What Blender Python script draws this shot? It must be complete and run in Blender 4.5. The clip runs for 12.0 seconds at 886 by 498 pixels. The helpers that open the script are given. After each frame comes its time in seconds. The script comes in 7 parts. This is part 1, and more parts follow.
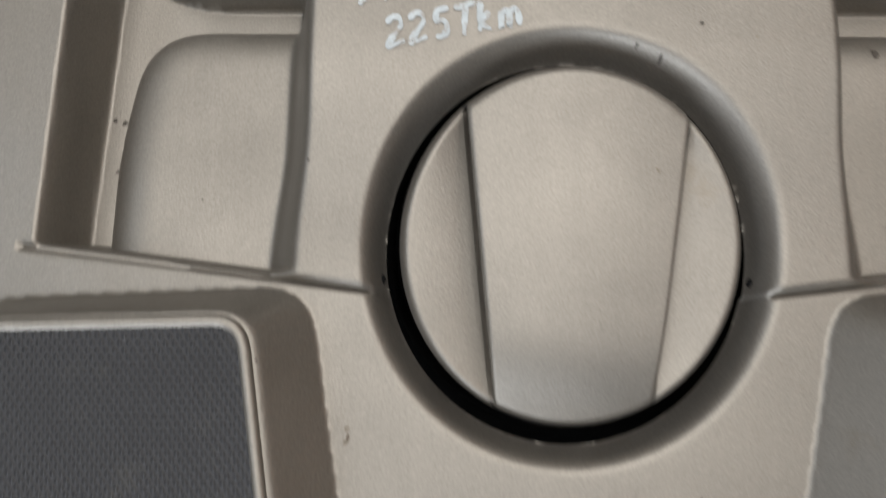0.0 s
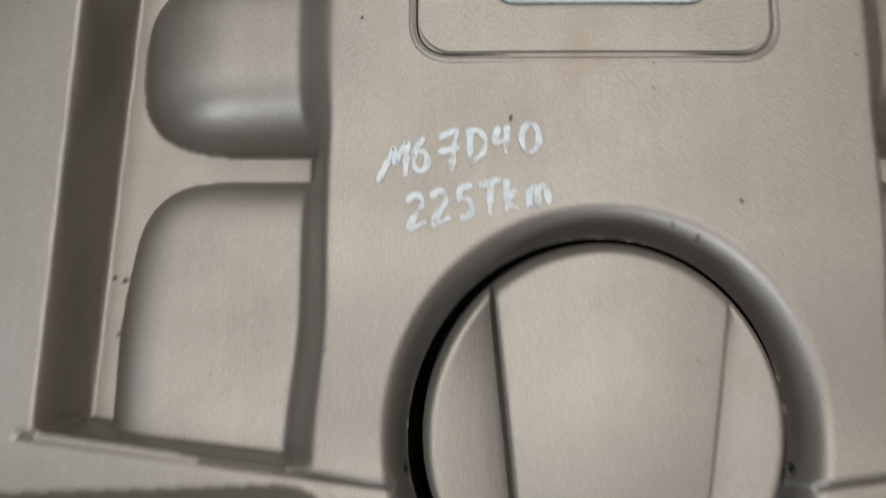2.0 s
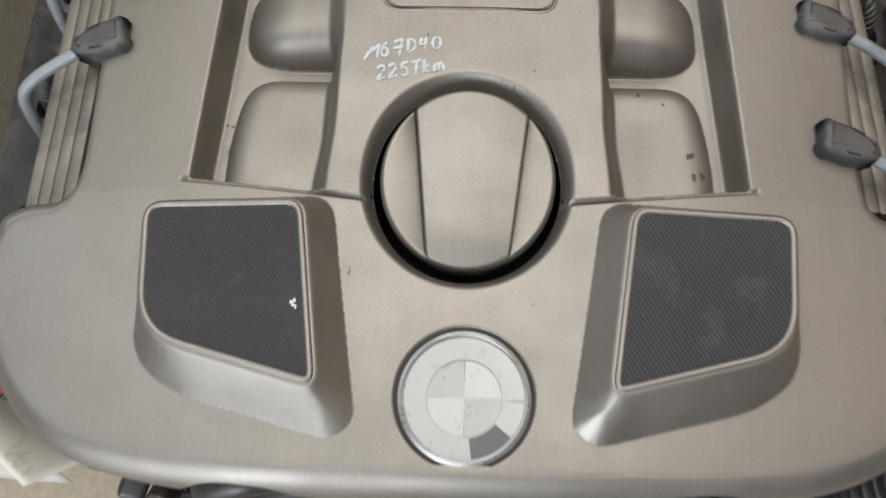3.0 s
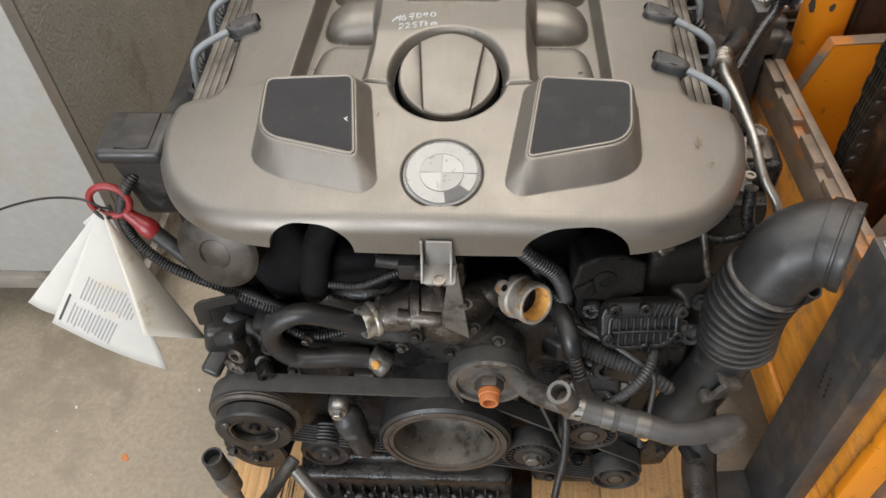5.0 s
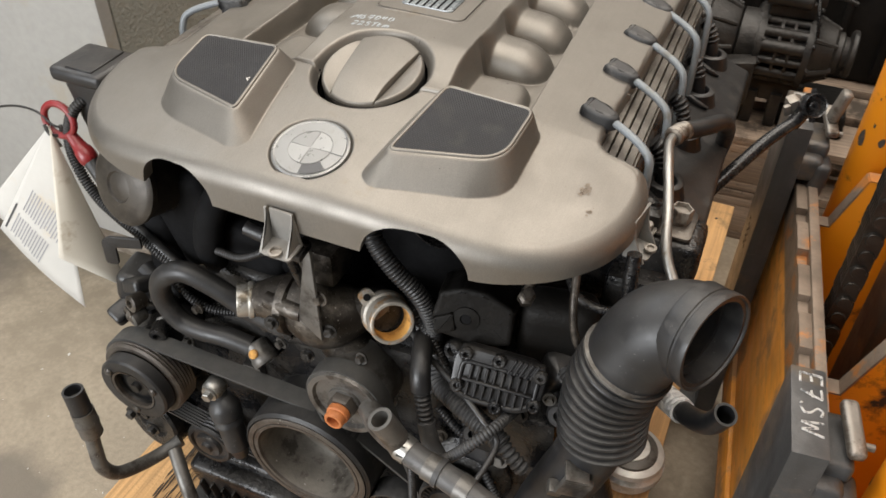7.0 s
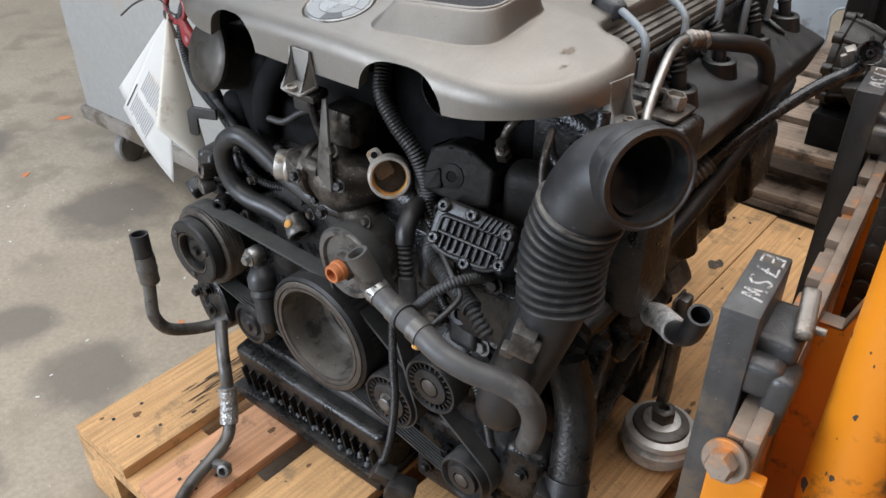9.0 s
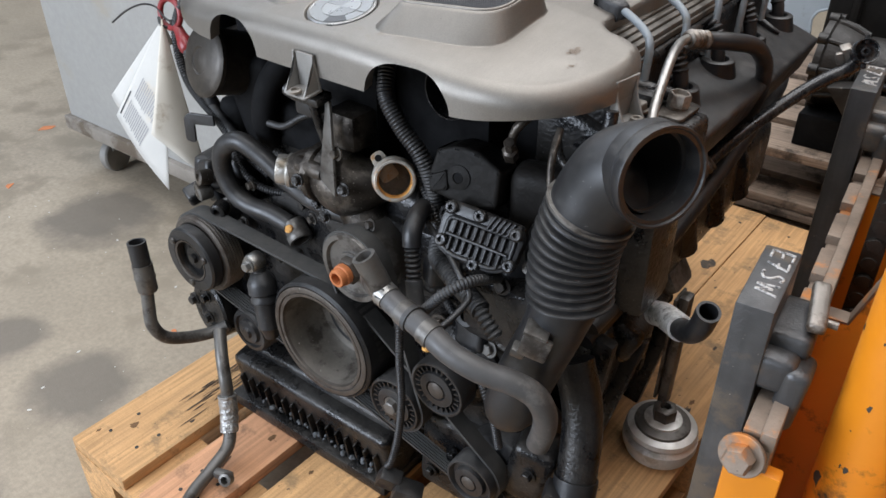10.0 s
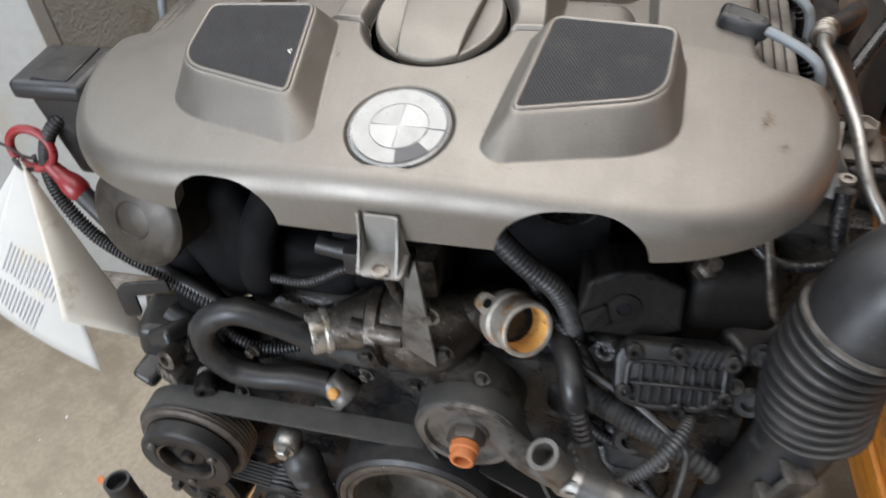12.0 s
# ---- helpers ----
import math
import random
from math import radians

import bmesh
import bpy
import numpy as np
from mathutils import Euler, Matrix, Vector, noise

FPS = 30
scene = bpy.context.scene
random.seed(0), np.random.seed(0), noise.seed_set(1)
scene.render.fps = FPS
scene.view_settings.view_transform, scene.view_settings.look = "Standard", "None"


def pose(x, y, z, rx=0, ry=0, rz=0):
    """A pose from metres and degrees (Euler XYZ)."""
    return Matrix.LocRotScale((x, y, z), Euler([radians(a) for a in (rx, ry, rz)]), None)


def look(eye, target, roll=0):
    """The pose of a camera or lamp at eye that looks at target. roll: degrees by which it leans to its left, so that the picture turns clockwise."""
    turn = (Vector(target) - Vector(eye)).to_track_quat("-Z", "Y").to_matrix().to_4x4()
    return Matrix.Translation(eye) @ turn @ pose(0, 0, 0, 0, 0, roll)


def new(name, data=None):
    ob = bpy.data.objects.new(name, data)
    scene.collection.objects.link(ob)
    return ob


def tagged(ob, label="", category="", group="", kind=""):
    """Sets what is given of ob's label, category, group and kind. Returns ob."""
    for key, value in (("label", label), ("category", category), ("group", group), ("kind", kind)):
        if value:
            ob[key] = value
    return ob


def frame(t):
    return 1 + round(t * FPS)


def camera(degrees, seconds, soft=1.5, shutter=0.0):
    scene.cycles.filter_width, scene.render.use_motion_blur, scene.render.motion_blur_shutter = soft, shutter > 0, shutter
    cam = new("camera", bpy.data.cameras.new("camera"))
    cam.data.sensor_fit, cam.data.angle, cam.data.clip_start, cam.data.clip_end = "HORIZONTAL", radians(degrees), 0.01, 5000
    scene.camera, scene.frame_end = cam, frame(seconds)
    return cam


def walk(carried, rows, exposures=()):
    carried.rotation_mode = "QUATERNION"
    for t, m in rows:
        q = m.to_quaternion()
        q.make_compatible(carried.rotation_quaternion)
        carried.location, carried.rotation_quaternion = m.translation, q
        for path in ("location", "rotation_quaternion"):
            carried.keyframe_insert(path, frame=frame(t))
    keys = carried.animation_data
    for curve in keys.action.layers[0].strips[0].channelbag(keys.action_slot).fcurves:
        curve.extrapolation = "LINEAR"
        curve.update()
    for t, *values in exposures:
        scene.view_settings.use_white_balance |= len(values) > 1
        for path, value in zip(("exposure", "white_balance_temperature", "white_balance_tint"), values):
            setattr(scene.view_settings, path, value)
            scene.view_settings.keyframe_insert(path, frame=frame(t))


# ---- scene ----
cam = camera(57.5, 12.0, 1.5, 0.4)
PATH = [
    (0, (-0.034, 0.005, 1.134), (-0.066, 0.387, -0.829), -5.1),
    (0.5, (-0.047, 0.073, 1.101), (-0.079, 0.397, -0.873), -6.6),
    (1, (-0.043, 0.114, 1.078), (-0.051, 0.388, -0.903), -3.5),
    (1.5, (-0.046, 0.115, 1.076), (-0.051, 0.439, -0.898), -2.6),
    (2, (-0.045, 0.068, 1.13), (-0.049, 0.444, -0.835), -1.6),
    (2.5, (-0.019, -0.05, 1.237), (-0.032, 0.51, -0.683), -0.9),
    (3, (-0.003, -0.174, 1.34), (-0.036, 0.549, -0.524), -1.9),
    (3.5, (0.008, -0.295, 1.425), (-0.046, 0.566, -0.38), -3.1),
    (3.7, (0.004, -0.349, 1.452), (-0.046, 0.556, -0.331), -2.9),
    (5.3, (0.075, -0.722, 1.424), (-0.067, 0.626, -0.047), -3.4),
    (5.5, (0.087, -0.734, 1.402), (-0.064, 0.64, -0.044), -3.2),
    (6, (0.126, -0.724, 1.355), (-0.059, 0.698, -0.04), -2.3),
    (6.5, (0.263, -0.675, 1.336), (-0.117, 0.755, -0.01), 0.4),
    (7, (0.389, -0.661, 1.307), (-0.191, 0.739, 0.002), 0.8),
    (7.2, (0.409, -0.662, 1.283), (-0.235, 0.734, 0.004), 0.2),
    (8.8, (0.673, -0.71, 1.136), (-0.369, 0.573, 0.011), -0.1),
    (9, (0.677, -0.722, 1.132), (-0.372, 0.566, 0.017), -0.1),
    (9.5, (0.67, -0.742, 1.126), (-0.374, 0.565, 0.029), 0.1),
    (10, (0.654, -0.743, 1.127), (-0.361, 0.583, 0.026), -0.1),
    (10.5, (0.645, -0.737, 1.133), (-0.313, 0.611, 0.007), -0.9),
    (11, (0.557, -0.707, 1.153), (-0.31, 0.66, -0.021), -2.4),
    (11.5, (0.361, -0.658, 1.189), (-0.31, 0.729, -0.086), -5.6),
    (12, (0.177, -0.565, 1.206), (-0.251, 0.819, -0.172), -5.9),
]
walk(cam, [(t, look(eye, target, roll)) for t, eye, target, roll in PATH],
     [(0.0, -0.36, 6280, 10), (1.5, -0.46, 6280, 10), (2.2, -0.30, 6250, 10), (3.5, -0.20, 6300, 10), (5.5, -0.06, 6600, 11), (7.0, 0.0, 6700, 11), (9.0, 0.0, 5950, 11), (10.5, 0.0, 5880, 11), (11.5, 0.05, 5980, 11), (12.0, 0.02, 6080, 11)])

# ---------------------------------------------------------------- light
world = bpy.data.worlds.new("world")
scene.world = world
world.use_nodes = True
world.node_tree.nodes["Background"].inputs[0].default_value = (0.9, 0.95, 1.0, 1)
world.node_tree.nodes["Background"].inputs[1].default_value = 0.02


def lamp(name, m, sx, sy, power, colour):
    data = bpy.data.lights.new(name, "AREA")
    data.shape, data.size, data.size_y, data.energy, data.color = "RECTANGLE", sx, sy, power, colour
    ob = new(name, data)
    ob.matrix_world = m
    return ob


# unseen ceiling tube rows; cool fill lamps added at upper left and behind the camera
for x, power in ((-0.75, 74), (0.6, 84), (2.6, 55)):
    lamp("tube_row", pose(x, 0.8, 3.25), 1.0, 4.4, power, (1.0, 0.955, 0.885))
lamp("cool_fill_left", pose(-2.7, 0.8, 3.25), 1.2, 4.4, 80, (0.86, 0.93, 1.0))
lamp("front_fill", look((-1.3, -4.4, 1.6), (0.0, 0, 0.6)), 3.6, 2.6, 400, (0.90, 0.95, 1.0))


# ---------------------------------------------------------------- materials
def material(name, colour, rough=0.5, metal=0.0, vary=0.15, scale=20.0, bump=0.0, bump_scale=200.0,
             stain=None, stain_amount=0.5, stain_scale=6.0, stain_rough=None, coat=0.0, edge_random=0.0, spec=0.5, grain=0.0, grain_scale=900.0, streak=0.0, streak_scale=(160.0, 5.0, 160.0), fleck=None, fleck_amount=0.3, fleck_scale=260.0, dust_lift=0.0):
    """A surface with mottling at two scales, patches of stain or wear, and fine relief, in object space."""
    m = bpy.data.materials.new(name)
    m.use_nodes = True
    n, links = m.node_tree.nodes, m.node_tree.links
    b = n["Principled BSDF"]
    b.inputs["Metallic"].default_value = metal
    b.inputs["Coat Weight"].default_value = coat
    b.inputs["Specular IOR Level"].default_value = spec
    co = n.new("ShaderNodeTexCoord").outputs["Object"]

    def noise_at(s, detail=4.0, rough_=0.6):
        t = n.new("ShaderNodeTexNoise")
        t.inputs["Scale"].default_value, t.inputs["Detail"].default_value, t.inputs["Roughness"].default_value = s, detail, rough_
        links.new(co, t.inputs["Vector"])
        return t.outputs["Fac"]

    def ramp(fac, lo, hi, a, c):
        r = n.new("ShaderNodeMapRange")
        r.inputs["From Min"].default_value, r.inputs["From Max"].default_value = lo, hi
        r.inputs["To Min"].default_value, r.inputs["To Max"].default_value = a, c
        links.new(fac, r.inputs["Value"])
        return r.outputs["Result"]

    def mix(kind, fac, a, c):
        x = n.new("ShaderNodeMix")
        x.data_type, x.blend_type = "RGBA", kind
        for sock, v in ((x.inputs["Factor"], fac), (x.inputs["A"], a), (x.inputs["B"], c)):
            if isinstance(v, bpy.types.NodeSocket):
                links.new(v, sock)
            else:
                sock.default_value = v
        return x.outputs["Result"]

    base = (*colour, 1)
    dark = tuple(c * (1 - vary) for c in colour) + (1,)
    light = tuple(min(1, c * (1 + vary)) for c in colour) + (1,)
    col = mix("MIX", ramp(noise_at(scale), 0.3, 0.7, 0, 1), dark, light)
    col = mix("MIX", ramp(noise_at(scale * 9), 0.25, 0.75, 0, 0.35), col, dark)
    rgh = ramp(noise_at(scale * 2.3), 0.3, 0.7, max(0.03, rough - 0.08), min(1, rough + 0.1))
    if grain:
        col = mix("MULTIPLY", 1.0, col, mix("MIX", ramp(noise_at(grain_scale, 2.0), 0.3, 0.7, 0, 1), (1 - grain,) * 3 + (1,), (1 + grain,) * 3 + (1,)))
    if streak:
        mp = n.new("ShaderNodeMapping")
        mp.inputs["Scale"].default_value = streak_scale
        links.new(co, mp.inputs["Vector"])
        t = n.new("ShaderNodeTexNoise")
        t.inputs["Scale"].default_value, t.inputs["Detail"].default_value, t.inputs["Distortion"].default_value = 1.0, 5.0, 0.4
        links.new(mp.outputs["Vector"], t.inputs["Vector"])
        col = mix("MULTIPLY", 1.0, col, mix("MIX", ramp(t.outputs["Fac"], 0.32, 0.68, 0, 1), (1 - streak,) * 3 + (1,), (1 + 0.4 * streak,) * 3 + (1,)))
    if stain:
        f = ramp(noise_at(stain_scale, 8, 0.68), 0.62 - 0.3 * stain_amount, 0.72 - 0.3 * stain_amount, 0, 1)
        col = mix("MIX", f, col, (*stain, 1))
        if stain_rough is not None:
            x = n.new("ShaderNodeMix")
            links.new(f, x.inputs[0])
            links.new(rgh, x.inputs[2])
            x.inputs[3].default_value = stain_rough
            rgh = x.outputs[0]
    if fleck:
        col = mix("MIX", ramp(noise_at(fleck_scale, 3.0, 0.7), 0.74 - 0.2 * fleck_amount, 0.78 - 0.2 * fleck_amount, 0, 0.85), col, (*fleck, 1))
    # Paler upward faces: settled dust, plus brightness from above put into the colour.
    if dust_lift:
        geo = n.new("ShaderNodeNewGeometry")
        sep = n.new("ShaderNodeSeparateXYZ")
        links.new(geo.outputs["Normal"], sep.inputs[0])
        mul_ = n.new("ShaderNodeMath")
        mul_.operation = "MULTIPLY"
        links.new(ramp(sep.outputs["Z"], 0.25, 1.0, 0, dust_lift), mul_.inputs[0])
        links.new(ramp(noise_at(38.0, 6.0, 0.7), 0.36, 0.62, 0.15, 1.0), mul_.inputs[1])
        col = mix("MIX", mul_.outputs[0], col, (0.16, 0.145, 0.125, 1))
    if edge_random:
        info = n.new("ShaderNodeObjectInfo")
        col = mix("MULTIPLY", 1.0, col, mix("MIX", info.outputs["Random"], (1 - edge_random,) * 3 + (1,), (1, 1, 1, 1)))
    links.new(col, b.inputs["Base Color"])
    links.new(rgh, b.inputs["Roughness"])
    if bump:
        bm_ = n.new("ShaderNodeBump")
        bm_.inputs["Strength"].default_value, bm_.inputs["Distance"].default_value = bump, 0.6 / bump_scale
        links.new(noise_at(bump_scale, 2.0), bm_.inputs["Height"])
        links.new(bm_.outputs["Normal"], b.inputs["Normal"])
    return m


COVER = material("champagne_paint", (0.212, 0.196, 0.174), 0.48, 0.80, 0.05, 7, 0.20, 1150, stain=(0.19, 0.163, 0.13), stain_amount=0.0, stain_scale=14, grain=0.14, grain_scale=1300, streak=0.03, streak_scale=(230.0, 9.0, 60.0), fleck=(0.15, 0.128, 0.10), fleck_amount=0.1, fleck_scale=180)
BRACKET = material("grey_cast_plastic", (0.24, 0.23, 0.213), 0.5, 0.3, 0.15, 30, 0.1, 600)
PADDARK = material("dark_pad_plastic", (0.055, 0.055, 0.057), 0.45, 0.0, 0.12, 20, 0.0)
BLACK = material("black_plastic", (0.012, 0.012, 0.013), 0.40, 0, 0.3, 30, 0.15, 400, stain=(0.034, 0.032, 0.030), stain_amount=0.22, stain_scale=16, stain_rough=0.65, fleck=(0.11, 0.105, 0.10), fleck_amount=0.34, dust_lift=0.16)
RUBBER = material("black_rubber", (0.014, 0.014, 0.015), 0.42, 0, 0.25, 24, 0.12, 600, stain=(0.040, 0.038, 0.036), stain_amount=0.22, stain_scale=18, stain_rough=0.7, fleck=(0.13, 0.125, 0.12), fleck_amount=0.28, dust_lift=0.14)
HOSE = material("dusty_grey_rubber", (0.036, 0.036, 0.037), 0.55, 0, 0.25, 30, 0.1, 700, stain=(0.078, 0.075, 0.071), stain_amount=0.25, stain_scale=26, dust_lift=0.14)
COOLHOSE = material("bleached_grey_hose", (0.062, 0.060, 0.059), 0.5, 0, 0.22, 30, 0.1, 700, stain=(0.115, 0.110, 0.104), stain_amount=0.28, stain_scale=24, fleck=(0.2, 0.19, 0.18), fleck_amount=0.2, dust_lift=0.14)
GRIME = material("grimy_cast_metal", (0.030, 0.028, 0.026), 0.40, 0.35, 0.4, 35, 0.4, 220, stain=(0.009, 0.009, 0.010), stain_amount=0.52, stain_scale=20, stain_rough=0.24, fleck=(0.13, 0.125, 0.118), fleck_amount=0.4, dust_lift=0.16)
CAST = material("stained_aluminium", (0.115, 0.10, 0.084), 0.40, 0.6, 0.3, 40, 0.3, 320, stain=(0.035, 0.029, 0.024), stain_amount=0.6, stain_scale=24, stain_rough=0.4, fleck=(0.42, 0.40, 0.37), fleck_amount=0.42, dust_lift=0.15)
DRUM = material("worn_grey_steel", (0.135, 0.128, 0.118), 0.42, 0.5, 0.25, 40, 0.12, 400, stain=(0.055, 0.048, 0.042), stain_amount=0.4, stain_scale=28, fleck=(0.36, 0.35, 0.33), fleck_amount=0.2, dust_lift=0.20)
RUSTRIM = material("browned_steel", (0.085, 0.073, 0.062), 0.5, 0.45, 0.3, 50, 0.15, 500, stain=(0.05, 0.038, 0.03), stain_amount=0.35, stain_scale=30, fleck=(0.36, 0.33, 0.29), fleck_amount=0.22, fleck_scale=150)
BOWL = material("dusty_bowl", (0.150, 0.135, 0.115), 0.5, 0.35, 0.3, 25, 0.2, 300, stain=(0.065, 0.056, 0.046), stain_amount=0.42, stain_scale=30, fleck=(0.46, 0.44, 0.41), fleck_amount=0.30, fleck_scale=150)
STEEL = material("bright_steel", (0.34, 0.33, 0.31), 0.36, 0.85, 0.15, 40, 0.08, 500, stain=(0.20, 0.175, 0.14), stain_amount=0.3, stain_scale=40)
FINS = material("dull_aluminium_rail", (0.135, 0.122, 0.105), 0.5, 0.5, 0.2, 30, 0.1, 300, stain=(0.09, 0.08, 0.07), stain_amount=0.4, stain_scale=22)
TUBE = material("blue_grey_tube", (0.185, 0.203, 0.216), 0.45, 0.1, 0.15, 40, stain=(0.13, 0.13, 0.12), stain_amount=0.3, stain_scale=40)
OCHRE = material("dried_coolant_crust", (0.60, 0.31, 0.075), 0.75, 0, 0.2, 60, 0.3, 300, stain=(0.30, 0.14, 0.04), stain_amount=0.35, stain_scale=50)
ORANGEPLUG = material("orange_plug", (0.46, 0.15, 0.045), 0.6, 0, 0.15, 60, 0.1, 400)
RED = material("red_plastic", (0.21, 0.016, 0.018), 0.38, 0, 0.12, 40)
PAPER = material("white_paper", (0.51, 0.497, 0.465), 0.85, 0, 0.04, 14, stain=(0.52, 0.47, 0.39), stain_amount=0.12, stain_scale=20)
INK = material("grey_ink", (0.30, 0.30, 0.31), 0.9)
WHITEMARK = material("white_marker", (0.37, 0.405, 0.425), 0.8, 0, 0.2, 300, stain=(0.25, 0.235, 0.215), stain_amount=0.33, stain_scale=320)
FORKMARK = material("worn_chalk", (0.50, 0.48, 0.455), 0.9, 0, 0.2, 60, stain=(0.10, 0.10, 0.10), stain_amount=0.42, stain_scale=160)
WOOD = material("pallet_wood", (0.60, 0.345, 0.145), 0.72, 0, 0.14, 8, 0.35, 180, stain=(0.30, 0.185, 0.085), stain_amount=0.26, stain_scale=16, edge_random=0.15, streak=0.30, fleck=(0.05, 0.04, 0.03), fleck_amount=0.25, fleck_scale=60)
PINKWOOD = material("reddish_pallet_wood", (0.58, 0.30, 0.155), 0.72, 0, 0.14, 8, 0.25, 180, stain=(0.26, 0.14, 0.075), stain_amount=0.18, stain_scale=14, streak=0.28, fleck=(0.07, 0.05, 0.04), fleck_amount=0.2, fleck_scale=70)
OLDWOOD = material("weathered_wood", (0.34, 0.255, 0.19), 0.85, 0, 0.25, 9, 0.3, 160, stain=(0.07, 0.052, 0.038), stain_amount=0.35, stain_scale=8, edge_random=0.4, streak=0.35)
CONCRETE = material("concrete_floor", (0.330, 0.276, 0.205), 0.65, 0, 0.13, 3.2, 0.25, 240, stain=(0.25, 0.208, 0.152), stain_amount=0.34, stain_scale=5.5, stain_rough=0.55, grain=0.12, grain_scale=90, fleck=(0.62, 0.58, 0.5), fleck_amount=0.12, fleck_scale=70)


def soak(mat, spots, colour):
    """Round soaked-in oil stains with a soft ragged rim: (x, y, radius) on the floor."""
    n, links = mat.node_tree.nodes, mat.node_tree.links
    b = n["Principled BSDF"]
    col = b.inputs["Base Color"].links[0].from_socket
    geo = n.new("ShaderNodeNewGeometry")
    wob = n.new("ShaderNodeTexNoise")
    wob.inputs["Scale"].default_value, wob.inputs["Detail"].default_value = 9.0, 6.0
    links.new(geo.outputs["Position"], wob.inputs["Vector"])
    for x, y, r in spots:
        d = n.new("ShaderNodeVectorMath")
        d.operation = "DISTANCE"
        links.new(geo.outputs["Position"], d.inputs[0])
        d.inputs[1].default_value = (x, y, 0)
        add = n.new("ShaderNodeMath")
        add.operation = "MULTIPLY_ADD"
        links.new(wob.outputs["Fac"], add.inputs[0])
        add.inputs[1].default_value = r * 1.1
        links.new(d.outputs["Value"], add.inputs[2])
        mr = n.new("ShaderNodeMapRange")
        links.new(add.outputs[0], mr.inputs["Value"])
        mr.inputs["From Min"].default_value, mr.inputs["From Max"].default_value = r * 1.2, r * 1.65
        mr.inputs["To Min"].default_value, mr.inputs["To Max"].default_value = 0.82, 0.0
        mx = n.new("ShaderNodeMix")
        mx.data_type = "RGBA"
        links.new(mr.outputs["Result"], mx.inputs["Factor"])
        links.new(col, mx.inputs["A"])
        mx.inputs["B"].default_value = (*colour, 1)
        col = mx.outputs["Result"]
    links.new(col, b.inputs["Base Color"])


soak(CONCRETE, ((-0.665, -0.225, 0.115), (-0.925, -0.235, 0.09), (-1.22, 0.18, 0.16), (-1.9, 0.1, 0.16), (-0.62, -0.55, 0.12), (-1.55, -0.1, 0.1)), (0.140, 0.120, 0.096))
BOXPAINT = material("dirty_white_paint", (0.315, 0.308, 0.290), 0.55, 0, 0.06, 3, 0.05, 60, stain=(0.31, 0.285, 0.24), stain_amount=0.18, stain_scale=5, grain=0.05, grain_scale=60)
CHIP = material("chipped_spot", (0.05, 0.042, 0.035), 0.8)
SCUFF = material("brown_scuff", (0.165, 0.135, 0.105), 0.7, 0, 0.3, 120)
SCUFFDARK = material("dark_brown_scuff", (0.10, 0.072, 0.05), 0.75, 0, 0.3, 120)
CRINKLE = material("grey_crinkle_paint", (0.27, 0.27, 0.24), 0.6, 0, 0.1, 12, 0.7, 130, stain=(0.2, 0.19, 0.16), stain_amount=0.2, stain_scale=6)
ORANGE = material("worn_orange_paint", (0.70, 0.235, 0.008), 0.4, 0, 0.1, 5, 0.06, 200, stain=(0.022, 0.016, 0.012), stain_amount=0.13, stain_scale=11, stain_rough=0.55, fleck=(0.03, 0.022, 0.016), fleck_amount=0.22, fleck_scale=40)
WORNORANGE = material("scraped_orange_paint", (0.82, 0.32, 0.04), 0.42, 0, 0.25, 9, 0.1, 200, stain=(0.34, 0.17, 0.07), stain_amount=0.36, stain_scale=9, stain_rough=0.55, streak=0.25, streak_scale=(9.0, 9.0, 60.0))
FORKSTEEL = material("black_fork_steel", (0.082, 0.081, 0.081), 0.38, 0.35, 0.3, 12, 0.2, 260, stain=(0.13, 0.105, 0.08), stain_amount=0.33, stain_scale=11, streak=0.3, streak_scale=(40.0, 40.0, 4.0), fleck=(0.36, 0.33, 0.3), fleck_amount=0.14, fleck_scale=120)
RUSTSTEEL = material("rusty_rail_steel", (0.25, 0.195, 0.15), 0.55, 0.35, 0.3, 20, 0.2, 260, stain=(0.50, 0.20, 0.05), stain_amount=0.26, stain_scale=16, fleck=(0.06, 0.045, 0.035), fleck_amount=0.3, fleck_scale=110)
DARKMAST = material("shaded_rusty_steel", (0.055, 0.036, 0.024), 0.5, 0.2, 0.35, 10, 0.15, 200, stain=(0.16, 0.075, 0.03), stain_amount=0.25, stain_scale=14, streak=0.4, streak_scale=(60.0, 60.0, 3.0))
GREASE = material("greasy_chain", (0.035, 0.03, 0.025), 0.4, 0.5, 0.4, 60, 0.1, 400)
WALL = material("workshop_wall", (0.075, 0.078, 0.082), 0.9, 0, 0.1, 2, 0.1, 80)
CEIL = material("workshop_ceiling", (0.30, 0.295, 0.28), 0.9, 0, 0.1, 2)
# Near-black: the shade of gaps, holes and hollows is put into the colour.
DEEP = material("deep_shade", (0.006, 0.006, 0.0065), 0.8, 0, 0.4, 40, 0.1, 200, spec=0.15)
OILYBLACK = material("oily_black_plastic", (0.016, 0.016, 0.017), 0.24, 0, 0.3, 60, 0.06, 300, stain=(0.05, 0.047, 0.042), stain_amount=0.25, stain_scale=40)
WORNSTEEL = material("worn_grey_steel", (0.27, 0.245, 0.215), 0.42, 0.6, 0.25, 30, 0.15, 300, stain=(0.10, 0.075, 0.055), stain_amount=0.38, stain_scale=35, fleck=(0.6, 0.57, 0.53), fleck_amount=0.18, fleck_scale=90)
BELT = material("ribbed_belt", (0.045, 0.044, 0.042), 0.6, 0, 0.2, 60, 0.05, 300, dust_lift=0.16)


